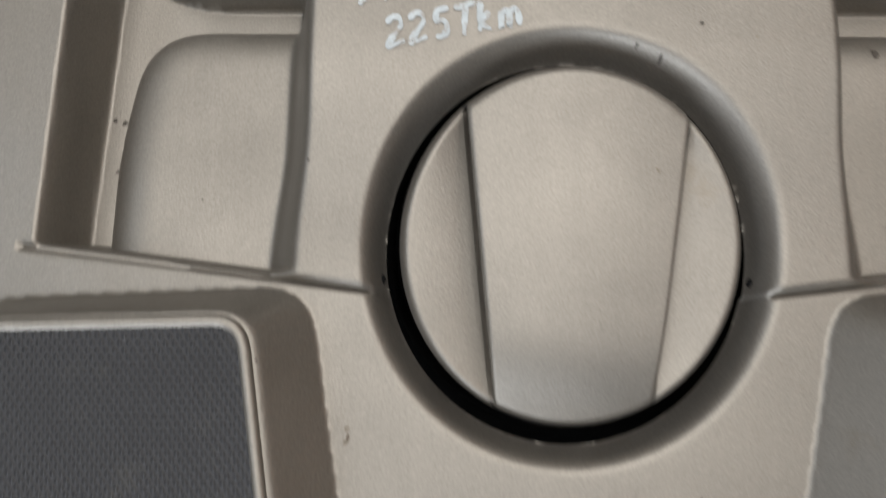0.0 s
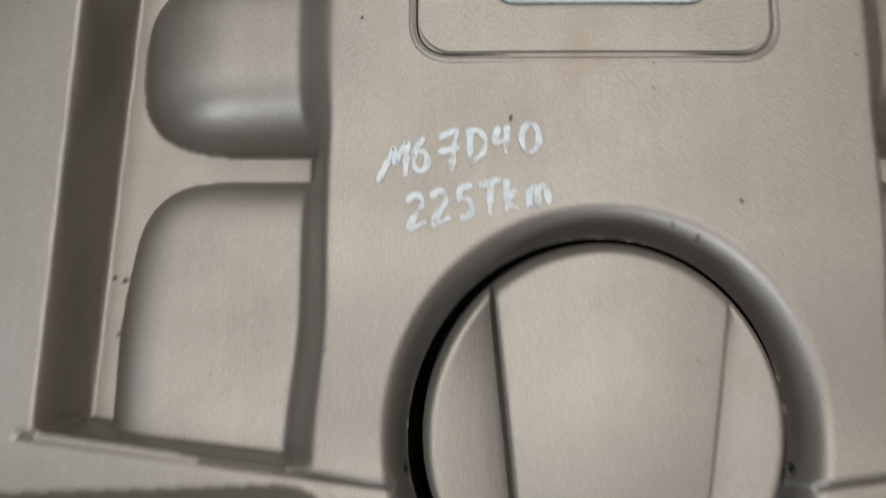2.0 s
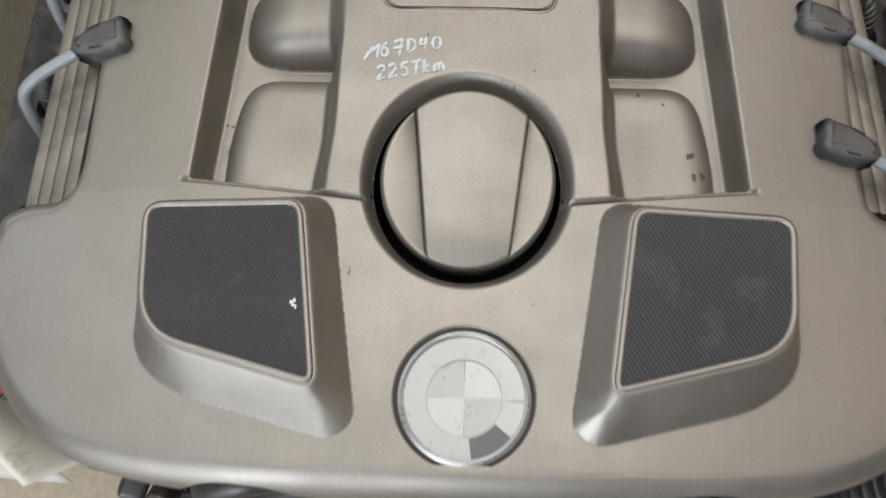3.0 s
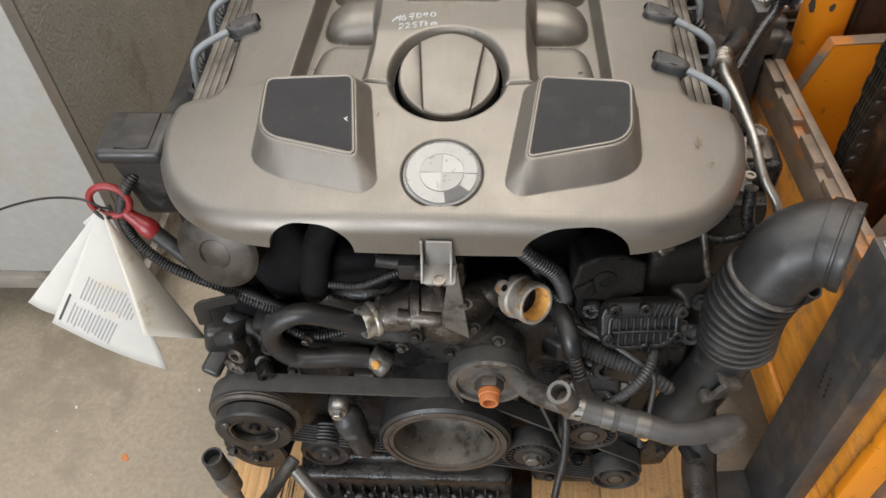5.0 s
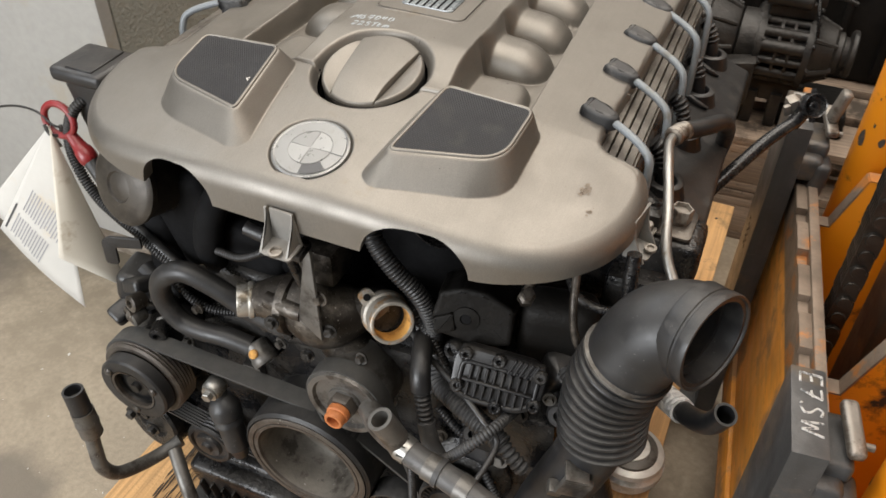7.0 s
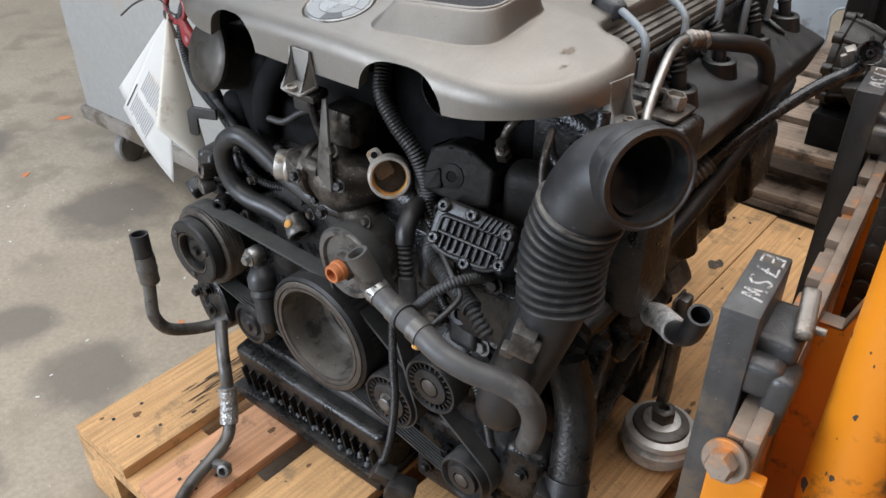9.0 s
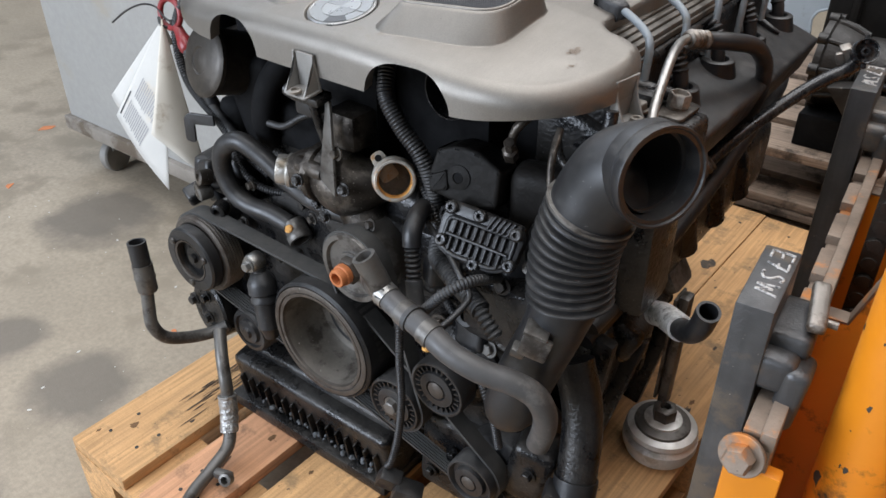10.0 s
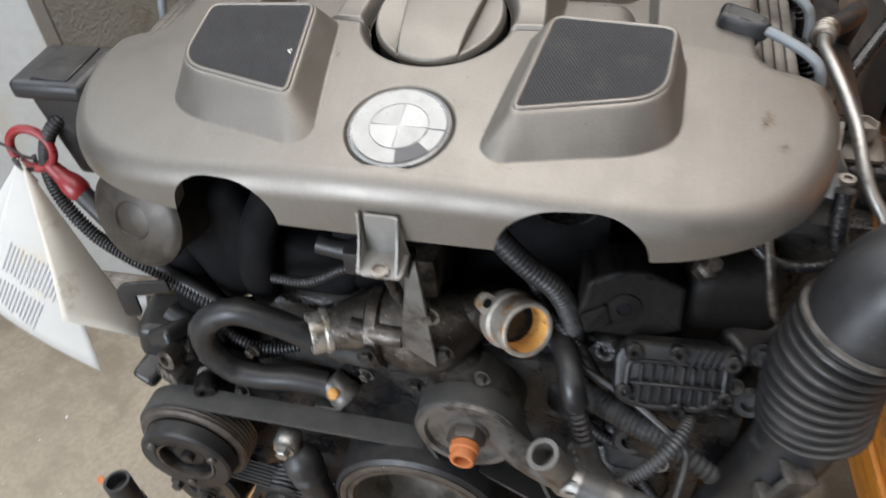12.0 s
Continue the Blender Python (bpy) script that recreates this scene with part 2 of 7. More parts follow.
# ---------------------------------------------------------------- mesh makers
def part(name, mesh, mat, parent=None, label="", smooth=True, sharp=38):
    """Links a mesh as one object under a thing or part."""
    if isinstance(mesh, bmesh.types.BMesh):
        me = bpy.data.meshes.new(name)
        mesh.normal_update()
        mesh.to_mesh(me)
        mesh.free()
    else:
        me = mesh
    me.materials.append(mat)
    if smooth:
        me.polygons.foreach_set("use_smooth", [True] * len(me.polygons))
        me.set_sharp_from_angle(angle=radians(sharp))
    ob = new(name, me)
    if parent:
        ob.parent = parent
    if label:
        ob["label"] = label
    return ob


def thing(name, label, category, m=None, group="", kind=""):
    ob = new(name)
    ob.empty_display_size = 0.05
    if m is not None:
        ob.matrix_world = m
    return tagged(ob, label, category, group, kind)


def raw(verts, faces):
    me = bpy.data.meshes.new("m")
    me.from_pydata([tuple(v) for v in verts], [], faces)
    me.update()
    return me


def smooth_path(pts, step=0.006):
    """Catmull-Rom through the points (any number of columns), in even small steps."""
    p = np.array(pts, float)
    q = np.vstack([2 * p[0] - p[1], p, 2 * p[-1] - p[-2]])
    out = []
    for i in range(1, len(q) - 2):
        n = max(2, int(np.linalg.norm(q[i + 1][:3] - q[i][:3]) / step))
        for k in range(n):
            t = k / n
            a, b, c, d = q[i - 1], q[i], q[i + 1], q[i + 2]
            out.append(0.5 * (2 * b + (c - a) * t + (2 * a - 5 * b + 4 * c - d) * t * t + (3 * b - a - 3 * c + d) * t ** 3))
    out.append(p[-1])
    return np.array(out)


def tube(pts, r, sides=18, step=0.006, ridges=0.0, pitch=0.006, hollow=0.0, straight=False):
    """A hose along points (x, y, z or x, y, z, radius). ridges: depth of its corrugation. hollow: wall thickness of open ends."""
    pts = [tuple(p) + ((r,) if len(p) == 3 else ()) for p in pts]
    if ridges:
        step = pitch / 8
    path = np.array(pts, float) if straight else smooth_path(pts, step)
    c, rad = path[:, :3], path[:, 3].copy()
    run = np.r_[0, np.cumsum(np.linalg.norm(np.diff(c, axis=0), axis=1))]
    if ridges:
        rad = rad - ridges * (0.5 - 0.5 * np.cos(run / pitch * 2 * math.pi)) ** 1.8
    tan = np.gradient(c, axis=0)
    tan /= np.linalg.norm(tan, axis=1)[:, None]
    n = np.cross(tan[0], (0, 0, 1) if abs(tan[0][2]) < 0.9 else (1, 0, 0))
    rings = []
    for i in range(len(c)):
        n = n - tan[i] * (n @ tan[i])
        n = n / np.linalg.norm(n)
        rings.append((n, np.cross(tan[i], n)))
    verts, faces = [], []
    order = [(i, rad[i]) for i in range(len(c))]
    if hollow:
        inner = [(i, rad[i] - hollow) for i in range(len(c))]
        depth = [k for k in inner if run[-1] - run[k[0]] < min(0.47 * run[-1], max(3 * rad[-1], 0.03))]
        order = order + depth[::-1]
        depth0 = [k for k in inner if run[k[0]] < min(0.47 * run[-1], max(3 * rad[0], 0.03))]
        order = depth0[::-1] + order
    for i, rr in order:
        a, b = rings[i]
        for k in range(sides):
            w = 2 * math.pi * k / sides
            verts.append(c[i] + rr * (math.cos(w) * a + math.sin(w) * b))
    for j in range(len(order) - 1):
        for k in range(sides):
            k2 = (k + 1) % sides
            faces.append((j * sides + k, j * sides + k2, (j + 1) * sides + k2, (j + 1) * sides + k))
    faces.append(tuple(range(sides))[::-1])
    faces.append(tuple((len(order) - 1) * sides + k for k in range(sides)))
    return raw(verts, faces)


def lathe(profile, m=None, sides=40, cap=True):
    """A turned body: (radius, height) pairs round z, then moved by m."""
    m = m or Matrix()
    verts, faces = [], []
    for r, h in profile:
        for k in range(sides):
            w = 2 * math.pi * k / sides
            verts.append(m @ Vector((r * math.cos(w), r * math.sin(w), h)))
    for j in range(len(profile) - 1):
        for k in range(sides):
            k2 = (k + 1) % sides
            faces.append((j * sides + k, j * sides + k2, (j + 1) * sides + k2, (j + 1) * sides + k))
    if cap:
        faces.append(tuple(range(sides))[::-1])
        faces.append(tuple((len(profile) - 1) * sides + k for k in range(sides)))
    return raw(verts, faces)


def facing(p, d):
    """A pose at p whose z axis points along d."""
    return Matrix.Translation(p) @ Vector(d).to_track_quat("Z", "Y").to_matrix().to_4x4()


def block(size, m=None, bevel=0.004, seg=2, taper=1.0):
    """A bevelled box, its top scaled by taper."""
    bm = bmesh.new()
    bmesh.ops.create_cube(bm, size=1.0)
    for v in bm.verts:
        k = taper if v.co.z > 0 else 1.0
        v.co = Vector((v.co.x * size[0] * k, v.co.y * size[1] * k, v.co.z * size[2]))
    if bevel:
        bmesh.ops.bevel(bm, geom=bm.edges[:], offset=bevel, segments=seg, affect="EDGES", profile=0.6)
    if m is not None:
        bm.transform(m)
    return bm


def prism(poly, h, m=None, bevel=0.002, seg=2):
    """A polygon in x, y raised by h, with rounded edges."""
    bm = bmesh.new()
    vs = [bm.verts.new((x, y, 0)) for x, y in poly]
    f = bm.faces.new(vs)
    top = bmesh.ops.extrude_face_region(bm, geom=[f])["geom"]
    bmesh.ops.translate(bm, vec=(0, 0, h), verts=[g for g in top if isinstance(g, bmesh.types.BMVert)])
    bmesh.ops.recalc_face_normals(bm, faces=bm.faces)
    if bevel:
        bmesh.ops.bevel(bm, geom=bm.edges[:], offset=bevel, segments=seg, affect="EDGES", profile=0.6)
    if m is not None:
        bm.transform(m)
    return bm


def join(*bms):
    out = bmesh.new()
    for b in bms:
        if isinstance(b, bpy.types.Mesh):
            out.from_mesh(b)
            bpy.data.meshes.remove(b)
        else:
            me = bpy.data.meshes.new("t")
            b.to_mesh(me)
            b.free()
            out.from_mesh(me)
            bpy.data.meshes.remove(me)
    return out


def hexbolt(p, d, r=0.006, h=0.006, washer=1.5):
    prof = [(r * washer, 0), (r * washer, h * 0.3), (r, h * 0.3), (r, h), (r * 0.85, h * 1.12)]
    return join(lathe(prof[:3], facing(p, d), 20), lathe([(r, 0), (r, h), (r * 0.85, h * 1.12)], facing(p, d), 6))


def rounded(poly, r, n=5):
    """A polygon with its corners rounded by r (one number, or one for each corner)."""
    out, k = [], len(poly)
    for i in range(k):
        p, a, b = (Vector(poly[j % k]).to_2d() if len(poly[0]) == 3 else Vector(poly[j % k]) for j in (i, i - 1, i + 1))
        rr = r[i] if isinstance(r, (list, tuple)) else r
        u, v = (a - p), (b - p)
        s = min(rr, u.length * 0.49, v.length * 0.49)
        u, v = p + u.normalized() * s, p + v.normalized() * s
        for j in range(n + 1):
            t = j / n
            out.append(tuple((1 - t) ** 2 * u + 2 * t * (1 - t) * p + t * t * v))
    return out


SILVER = material("dull_silver", (0.64, 0.63, 0.60), 0.42, 0.5, 0.15, 40, 0.08, 500, stain=(0.42, 0.40, 0.36), stain_amount=0.3, stain_scale=30)

VAC = material("brownish_sheet_steel", (0.058, 0.050, 0.041), 0.45, 0.45, 0.2, 26, 0.08, 300, stain=(0.032, 0.027, 0.022), stain_amount=0.5, stain_scale=22, fleck=(0.36, 0.34, 0.3), fleck_amount=0.12)
FOIL = material("crumpled_foil", (0.40, 0.395, 0.385), 0.4, 0.7, 0.3, 120, 1.0, 140, stain=(0.22, 0.21, 0.19), stain_amount=0.25, stain_scale=60)
CRUST = material("grey_crystal_crust", (0.10, 0.108, 0.115), 0.85, 0, 0.35, 200, 0.5, 500)
BOXRAIL = material("dented_grey_rail", (0.25, 0.225, 0.195), 0.5, 0.2, 0.2, 12, 0.15, 150, stain=(0.12, 0.095, 0.07), stain_amount=0.42, stain_scale=9)

NECK = material("corroded_neck", (0.36, 0.335, 0.295), 0.5, 0.5, 0.25, 60, 0.2, 400, stain=(0.34, 0.17, 0.05), stain_amount=0.36, stain_scale=45)
NECKSILVER = material("oxidised_silver_neck", (0.42, 0.40, 0.365), 0.38, 0.7, 0.25, 40, 0.15, 400, stain=(0.16, 0.135, 0.10), stain_amount=0.36, stain_scale=40, fleck=(0.05, 0.045, 0.04), fleck_amount=0.25, fleck_scale=140)
CREAM = material("cream_paper", (0.64, 0.60, 0.52), 0.85, 0, 0.05, 14, stain=(0.46, 0.40, 0.31), stain_amount=0.15, stain_scale=18)
GEARGREY = material("dusty_gearbox_grey", (0.030, 0.027, 0.024), 0.45, 0.2, 0.35, 30, 0.3, 160, stain=(0.012, 0.011, 0.010), stain_amount=0.45, stain_scale=14, fleck=(0.16, 0.15, 0.135), fleck_amount=0.16, fleck_scale=60)
# Near-black for parts in shade, whose darkness is put into the colour.
SHADEDBLACK = material("shaded_black", (0.009, 0.008, 0.007), 0.6, 0.1, 0.4, 20, 0.2, 120, spec=0.2)

RIBGREY = material("pale_grille_plastic", (0.19, 0.21, 0.22), 0.28, 0.3, 0.06, 60)
CRUMPLE = material("bright_crumpled_foil", (0.74, 0.735, 0.72), 0.45, 0.15, 0.35, 110, 1.0, 130, stain=(0.25, 0.24, 0.22), stain_amount=0.3, stain_scale=70)


# ---------------------------------------------------------------- engine cover
def sstep(a, b, v):
    t = np.clip((v - a) / (b - a), 0, 1)
    return t * t * (3 - 2 * t)


def smax(a, b, k):
    h = np.clip(0.5 + 0.5 * (a - b) / k, 0, 1)
    return b + (a - b) * h + k * h * (1 - h)


def smin(a, b, k):
    return -smax(-a, -b, k)


def sd_poly(x, y, poly):
    """Signed distance to a polygon, negative inside."""
    d = np.full(np.shape(x), 1e9)
    inside = np.zeros(np.shape(x), bool)
    n = len(poly)
    for i in range(n):
        (ax, ay), (bx, by) = poly[i], poly[(i + 1) % n]
        ex, ey = bx - ax, by - ay
        t = np.clip(((x - ax) * ex + (y - ay) * ey) / (ex * ex + ey * ey), 0, 1)
        d = np.minimum(d, np.hypot(x - ax - t * ex, y - ay - t * ey))
        cross = ((ay <= y) & (by > y)) | ((by <= y) & (ay > y))
        with np.errstate(divide="ignore", invalid="ignore"):
            inside ^= cross & (x < ax + (y - ay) / (by - ay if by != ay else 1e-9) * ex)
    return np.where(inside, -d, d)


COVER_BACK = 0.50
HALF = [(0.0, -0.140), (0.09, -0.139), (0.17, -0.136), (0.23, -0.127), (0.274, -0.109), (0.304, -0.079), (0.322, -0.043),
        (0.329, -0.008), (0.328, 0.018), (0.318, 0.038), (0.298, 0.045), (0.276, 0.047), (0.264, 0.062), (0.264, 0.12), (0.267, 0.2), (0.271, 0.35), (0.274, COVER_BACK)]
right = smooth_path(HALF, 0.003)
OUTLINE = [tuple(p) for p in right] + [(-x, y) for x, y in right[::-1][:-1]]
OUT = np.array(OUTLINE + [OUTLINE[0]])
CAPX, CAPY, CAPRX, CAPRY = -0.0005, 0.0560, 0.0616, 0.0640


def skin(x, y):
    """The plain outer skin of the cover."""
    u = 0.05 - y
    return 0.872 - np.where(u > 0, 0.09 * u + 0.5 * u * u, 0.03 * u) - 0.3 * x * x


POD_BASE = rounded([(-0.2085, 0.0375), (-0.0865, 0.0425), (-0.0655, -0.096), (-0.080, -0.107), (-0.178, -0.082), (-0.2085, -0.060)], [0.02, 0.016, 0.012, 0.014, 0.03, 0.03])
POD_TOP = rounded([(-0.201, 0.029), (-0.101, 0.032), (-0.086, -0.082), (-0.197, -0.053)], [0.014, 0.012, 0.012, 0.028], 8)


def pod_plane(ax, y):
    return 0.8895 + 0.155 * (y - 0.032) - 0.03 * (ax - 0.105)


def height(x, y):
    """The moulded top of the cover: skin, ridge, recesses with their runners, pods and the rim of the filler."""
    ax = np.abs(x)
    z = skin(x, y)
    # sunken fields beside the ridge, behind a seam that sweeps back towards the sides
    ys = 0.0415 + 0.0145 * np.clip((ax - 0.066) / 0.115, 0, 1.1)
    field = np.maximum(np.maximum(ax - 0.1825 + 0.012 * np.clip(y - 0.05, 0, 0.3) / 0.3, ys + 0.003 - y), 0.062 - ax)
    floor_ = 0.833 + 0 * x
    sunk = floor_ + (z - floor_) * sstep(-0.0045, 0.0025, field)
    # first runner: a low flat pad with one round corner
    r0 = sd_poly(ax, y, rounded([(0.05, 0.03), (0.1685, 0.03), (0.1685, 0.098), (0.160, 0.1485), (0.05, 0.1485)], [0.001, 0.001, 0.02, 0.05, 0.001], 9))
    edge0 = np.clip(-r0 / 0.022, 0, 1)
    sunk = np.maximum(sunk, floor_ + (0.0165 * np.sqrt(1 - (1 - edge0) ** 2.4)) * (r0 < 0))
    # three more runners like fingers
    for y0, y1 in ((0.1595, 0.2315), (0.2415, 0.3135), (0.3235, 0.3955)):
        v = np.clip(np.abs((y - 0.5 * (y0 + y1)) / (0.5 * (y1 - y0))), 0, 1)
        u = np.clip(1 - (0.166 - ax) / 0.042, 0, 1)
        rr = np.clip(v ** 3.2 + u ** 2.4, 0, 1)
        s = np.clip((ax - 0.09) / 0.071, 0, 1)
        sunk = np.maximum(sunk, floor_ - 0.0005 + (0.037 - 0.008 * s) * (1 - rr) ** 0.62)
    z = np.where(field < 0.004, np.minimum(z, sunk), z)
    # the ridge down the middle, running out at the front seam
    top = 0.874 + 0.0125 * sstep(0.045, 0.125, y) - 0.25 * x * x
    wall = sstep(0.1015, 0.086, ax - 0.004 * sstep(0.10, 0.05, y))
    ridge = np.where(y > ys, z + (top - z) * wall, z)
    z = np.where(ax < 0.108, np.maximum(z, ridge), z)
    seam = np.exp(-((y - ys) / 0.0011) ** 2) * (ax > 0.066) * (ax < 0.19)
    z = z - 0.0022 * seam
    # pods
    base, crown = sd_poly(-ax, y, POD_BASE), sd_poly(-ax, y, POD_TOP)
    f = np.where(crown <= 0, 0.0, np.where(base >= 0, 1.0, crown / np.maximum(1e-6, crown - base)))
    f = smin(smax(f - 0.04, 0 * f, 0.10), 1 + 0 * f, 0.10)
    plane = pod_plane(ax, y)
    z = np.where(base < 0.0, np.maximum(z, plane + (z - plane) * f), z)
    # rim of the filler opening
    q = np.hypot((x - CAPX) / CAPRX, (y - CAPY) / CAPRY)
    d = (q - 1) * 0.0645
    z = z - 0.015 * sstep(0.0105, -0.001, d) ** 1.8
    # dish of the badge
    e = np.hypot(x - 0.001, (y + 0.081) / 0.975)
    z = z - 0.0050 * sstep(0.0440, 0.0412, e)
    # lid panel with its grille on the ridge
    gri = sd_poly(x, y, GRILLE)
    z = z - 0.0012 * sstep(0.001, -0.001, gri)
    return z


PANEL = rounded([(-0.0590, 0.1775), (0.0560, 0.1775), (0.0560, 0.262), (-0.0590, 0.262)], 0.012, 12)
GRILLE = rounded([(-0.0325, 0.1955), (0.0345, 0.1955), (0.0345, 0.245), (-0.0325, 0.245)], 0.006)
ROLL_F, ROLL_S = 0.018, 0.006


def roll_radius(y):
    return ROLL_F + (ROLL_S - ROLL_F) * sstep(0.02, 0.06, y)


def cover_top():
    xs = np.concatenate([np.arange(-0.3335, -0.2150, 0.0025), np.arange(-0.2150, 0.2149, 0.00105), np.arange(0.2150, 0.3340, 0.0025)])
    ys = np.concatenate([np.arange(-0.1415, 0.2590, 0.00105), np.arange(0.2590, COVER_BACK, 0.0025)])
    X, Y = np.meshgrid(xs, ys)
    Y = Y + 0.0145 * np.clip((np.abs(X) - 0.066) / 0.115, 0, 1.1) * sstep(0.05, 0.0, np.abs(Y - 0.0415))
    S = sd_poly(X, Y, OUTLINE[::3]) + roll_radius(Y)
    q = np.hypot((X - CAPX) / CAPRX, (Y - CAPY) / CAPRY)
    hole = (q < 1)
    close = hole & (q > 1 - 0.0017 / 0.062)
    X = np.where(close, CAPX + (X - CAPX) / q, X)
    Y = np.where(close, CAPY + (Y - CAPY) / q, Y)
    R = roll_radius(Y)
    keep = (S < np.where(Y > -0.06, 0.93, 0.10) * R) & (~hole | close)
    roll = np.clip(S / R, 0, 0.95)
    Z = height(X, Y) - R * (1 - np.sqrt(1 - roll ** 2)) + (-0.0005 + 0.0009 * sstep(-0.06, -0.03, Y)) * sstep(0.0, 0.004, S)
    idx = -np.ones(X.shape, int)
    idx[keep] = np.arange(keep.sum())
    verts = np.stack([X[keep], Y[keep], Z[keep]], 1)
    quad = np.stack([idx[:-1, :-1], idx[:-1, 1:], idx[1:, 1:], idx[1:, :-1]], -1).reshape(-1, 4)
    return raw(verts, quad[(quad >= 0).all(1)].tolist())


def skirt_bottom(x, y):
    base = 0.788 + 0.010 * sstep(0.2, 0.3, np.abs(x)) + 0.004 * sstep(-0.08, 0.02, y)
    for c, w, top in ((-0.136, 0.046, 0.8265), (0.141, 0.056, 0.8275)):
        if y < -0.09 and abs(x - c) < w:
            base = base + (top - base) * (1 - abs((x - c) / w) ** 3.0) ** 0.55
    return base


def cover_skirt():
    p = OUT
    t = np.gradient(p, axis=0)
    t /= np.linalg.norm(t, axis=1)[:, None]
    inward = np.stack([-t[:, 1], t[:, 0]], 1)
    dense_p, dense_n = [], []
    for i in range(len(p) - 1):
        for k in range(3):
            dense_p.append(p[i] + (p[i + 1] - p[i]) * k / 3)
            dense_n.append(inward[i] + (inward[i + 1] - inward[i]) * k / 3)
    dense_p.append(p[-1])
    dense_n.append(inward[-1])
    rows, verts, faces = 22, [], []
    for (x, y), n in zip(dense_p, dense_n):
        r = float(roll_radius(y))
        zb = float(skirt_bottom(x, y))
        line = []
        for k in range(-1, 15):
            a = math.pi / 2 * k / 14
            ix, iy = x + n[0] * (r - r * math.sin(a)), y + n[1] * (r - r * math.sin(a))
            line.append((ix, iy, float(skin(ix, iy)) - r * (1 - math.cos(a)) - (0.0003 if k < 1 else 0)))
        line.append((x, y, min(zb, line[-1][2] - 0.001)))
        cut = [line[0]]
        for a, b in zip(line, line[1:]):
            if b[2] <= zb:
                f = (a[2] - zb) / max(1e-9, a[2] - b[2])
                cut.append(tuple(a[j] + (b[j] - a[j]) * f for j in range(3)))
                break
            cut.append(b)
        cut = np.array(cut)
        run = np.r_[0, np.cumsum(np.linalg.norm(np.diff(cut, axis=0), axis=1))]
        at = np.linspace(0, run[-1], rows)
        outer = [[np.interp(s, run, cut[:, j]) for j in range(3)] for s in at]
        o = outer[-1]
        inner = [[o[0] + n[0] * 0.0035, o[1] + n[1] * 0.0035, o[2]], [o[0] + n[0] * 0.014, o[1] + n[1] * 0.014, o[2] + 0.004]]
        verts += outer + inner
    w = rows + 2
    for i in range(len(dense_p) - 1):
        for k in range(w - 1):
            faces.append((i * w + k, i * w + k + 1, (i + 1) * w + k + 1, (i + 1) * w + k))
    me = raw(verts, faces)
    me.flip_normals()
    return me


cover = thing("engine_cover", "champagne grey moulded engine cover with two dark pads, dusty and scuffed", "engine cover", pose(0.003, 0, 0, 0, 0, -1.0))
part("shell", cover_top(), COVER, cover, sharp=85)
part("skirt", cover_skirt(), COVER, cover)


# woven relief of the pads
PADWEAVE = material("woven_dark_pad", (0.025, 0.025, 0.027), 0.5, 0.0, 0.12, 14, stain=(0.036, 0.035, 0.034), stain_amount=0.2, stain_scale=24, spec=0.25, fleck=(0.2, 0.19, 0.18), fleck_amount=0.1, fleck_scale=400)
nt = PADWEAVE.node_tree
wave_co = nt.nodes.new("ShaderNodeTexCoord")
waves = []
for turn, size in ((33, 440.0), (-33, 440.0)):
    mp = nt.nodes.new("ShaderNodeMapping")
    mp.inputs["Rotation"].default_value = (0, 0, radians(turn))
    wv = nt.nodes.new("ShaderNodeTexWave")
    wv.inputs["Scale"].default_value = size * 0.3
    wv.inputs["Distortion"].default_value = 0.6
    nt.links.new(wave_co.outputs["Object"], mp.inputs["Vector"])
    nt.links.new(mp.outputs["Vector"], wv.inputs["Vector"])
    waves.append(wv.outputs["Fac"])
mul = nt.nodes.new("ShaderNodeMath")
mul.operation = "MULTIPLY"
nt.links.new(waves[0], mul.inputs[0])
nt.links.new(waves[1], mul.inputs[1])
pb = nt.nodes.new("ShaderNodeBump")
pb.inputs["Strength"].default_value, pb.inputs["Distance"].default_value = 0.7, 0.0009
nt.links.new(mul.outputs[0], pb.inputs["Height"])
nt.links.new(pb.outputs["Normal"], nt.nodes["Principled BSDF"].inputs["Normal"])


def inset(poly, d):
    """The polygon drawn in by d towards its middle line."""
    p = np.array(poly)
    t = np.roll(p, -1, 0) - np.roll(p, 1, 0)
    t /= np.linalg.norm(t, axis=1)[:, None] + 1e-9
    area = np.sum(p[:, 0] * np.roll(p[:, 1], -1) - p[:, 1] * np.roll(p[:, 0], -1))
    n = np.stack([-t[:, 1], t[:, 0]], 1) * (1 if area > 0 else -1)
    return [tuple(v) for v in p + n * d]


for side in (1, -1):
    poly = [(side * x, y) for x, y in inset(POD_TOP, 0.0038)]
    top = [(x, y, float(pod_plane(abs(x), y)) + 0.0008) for x, y in poly]
    n = len(top)
    pad_ob = part("pad", raw(top + [(x, y, z - 0.003) for x, y, z in top], [tuple(range(n)) if side < 0 else tuple(range(n))[::-1]] + [(k, (k + 1) % n, n + (k + 1) % n, n + k) for k in range(n)]), PADWEAVE, cover, "dark woven-look plastic pad", smooth=False)
    edge = [(side * x, y) for x, y in inset(POD_TOP, 0.0026)]
    part("pad_trim", tube([(x, y, float(pod_plane(abs(x), y)) - 0.0002) for x, y in edge + edge[:1]], 0.0021, 10, straight=True), COVER, pad_ob)

# filler cap: a disc with a raised tapering grip, tilted with the skin
CAPTILT = pose(CAPX + 0.0005, CAPY + 0.0002, 0.8737, 11.0, 0, 0)


CRX, CRY = 0.0570, 0.0605


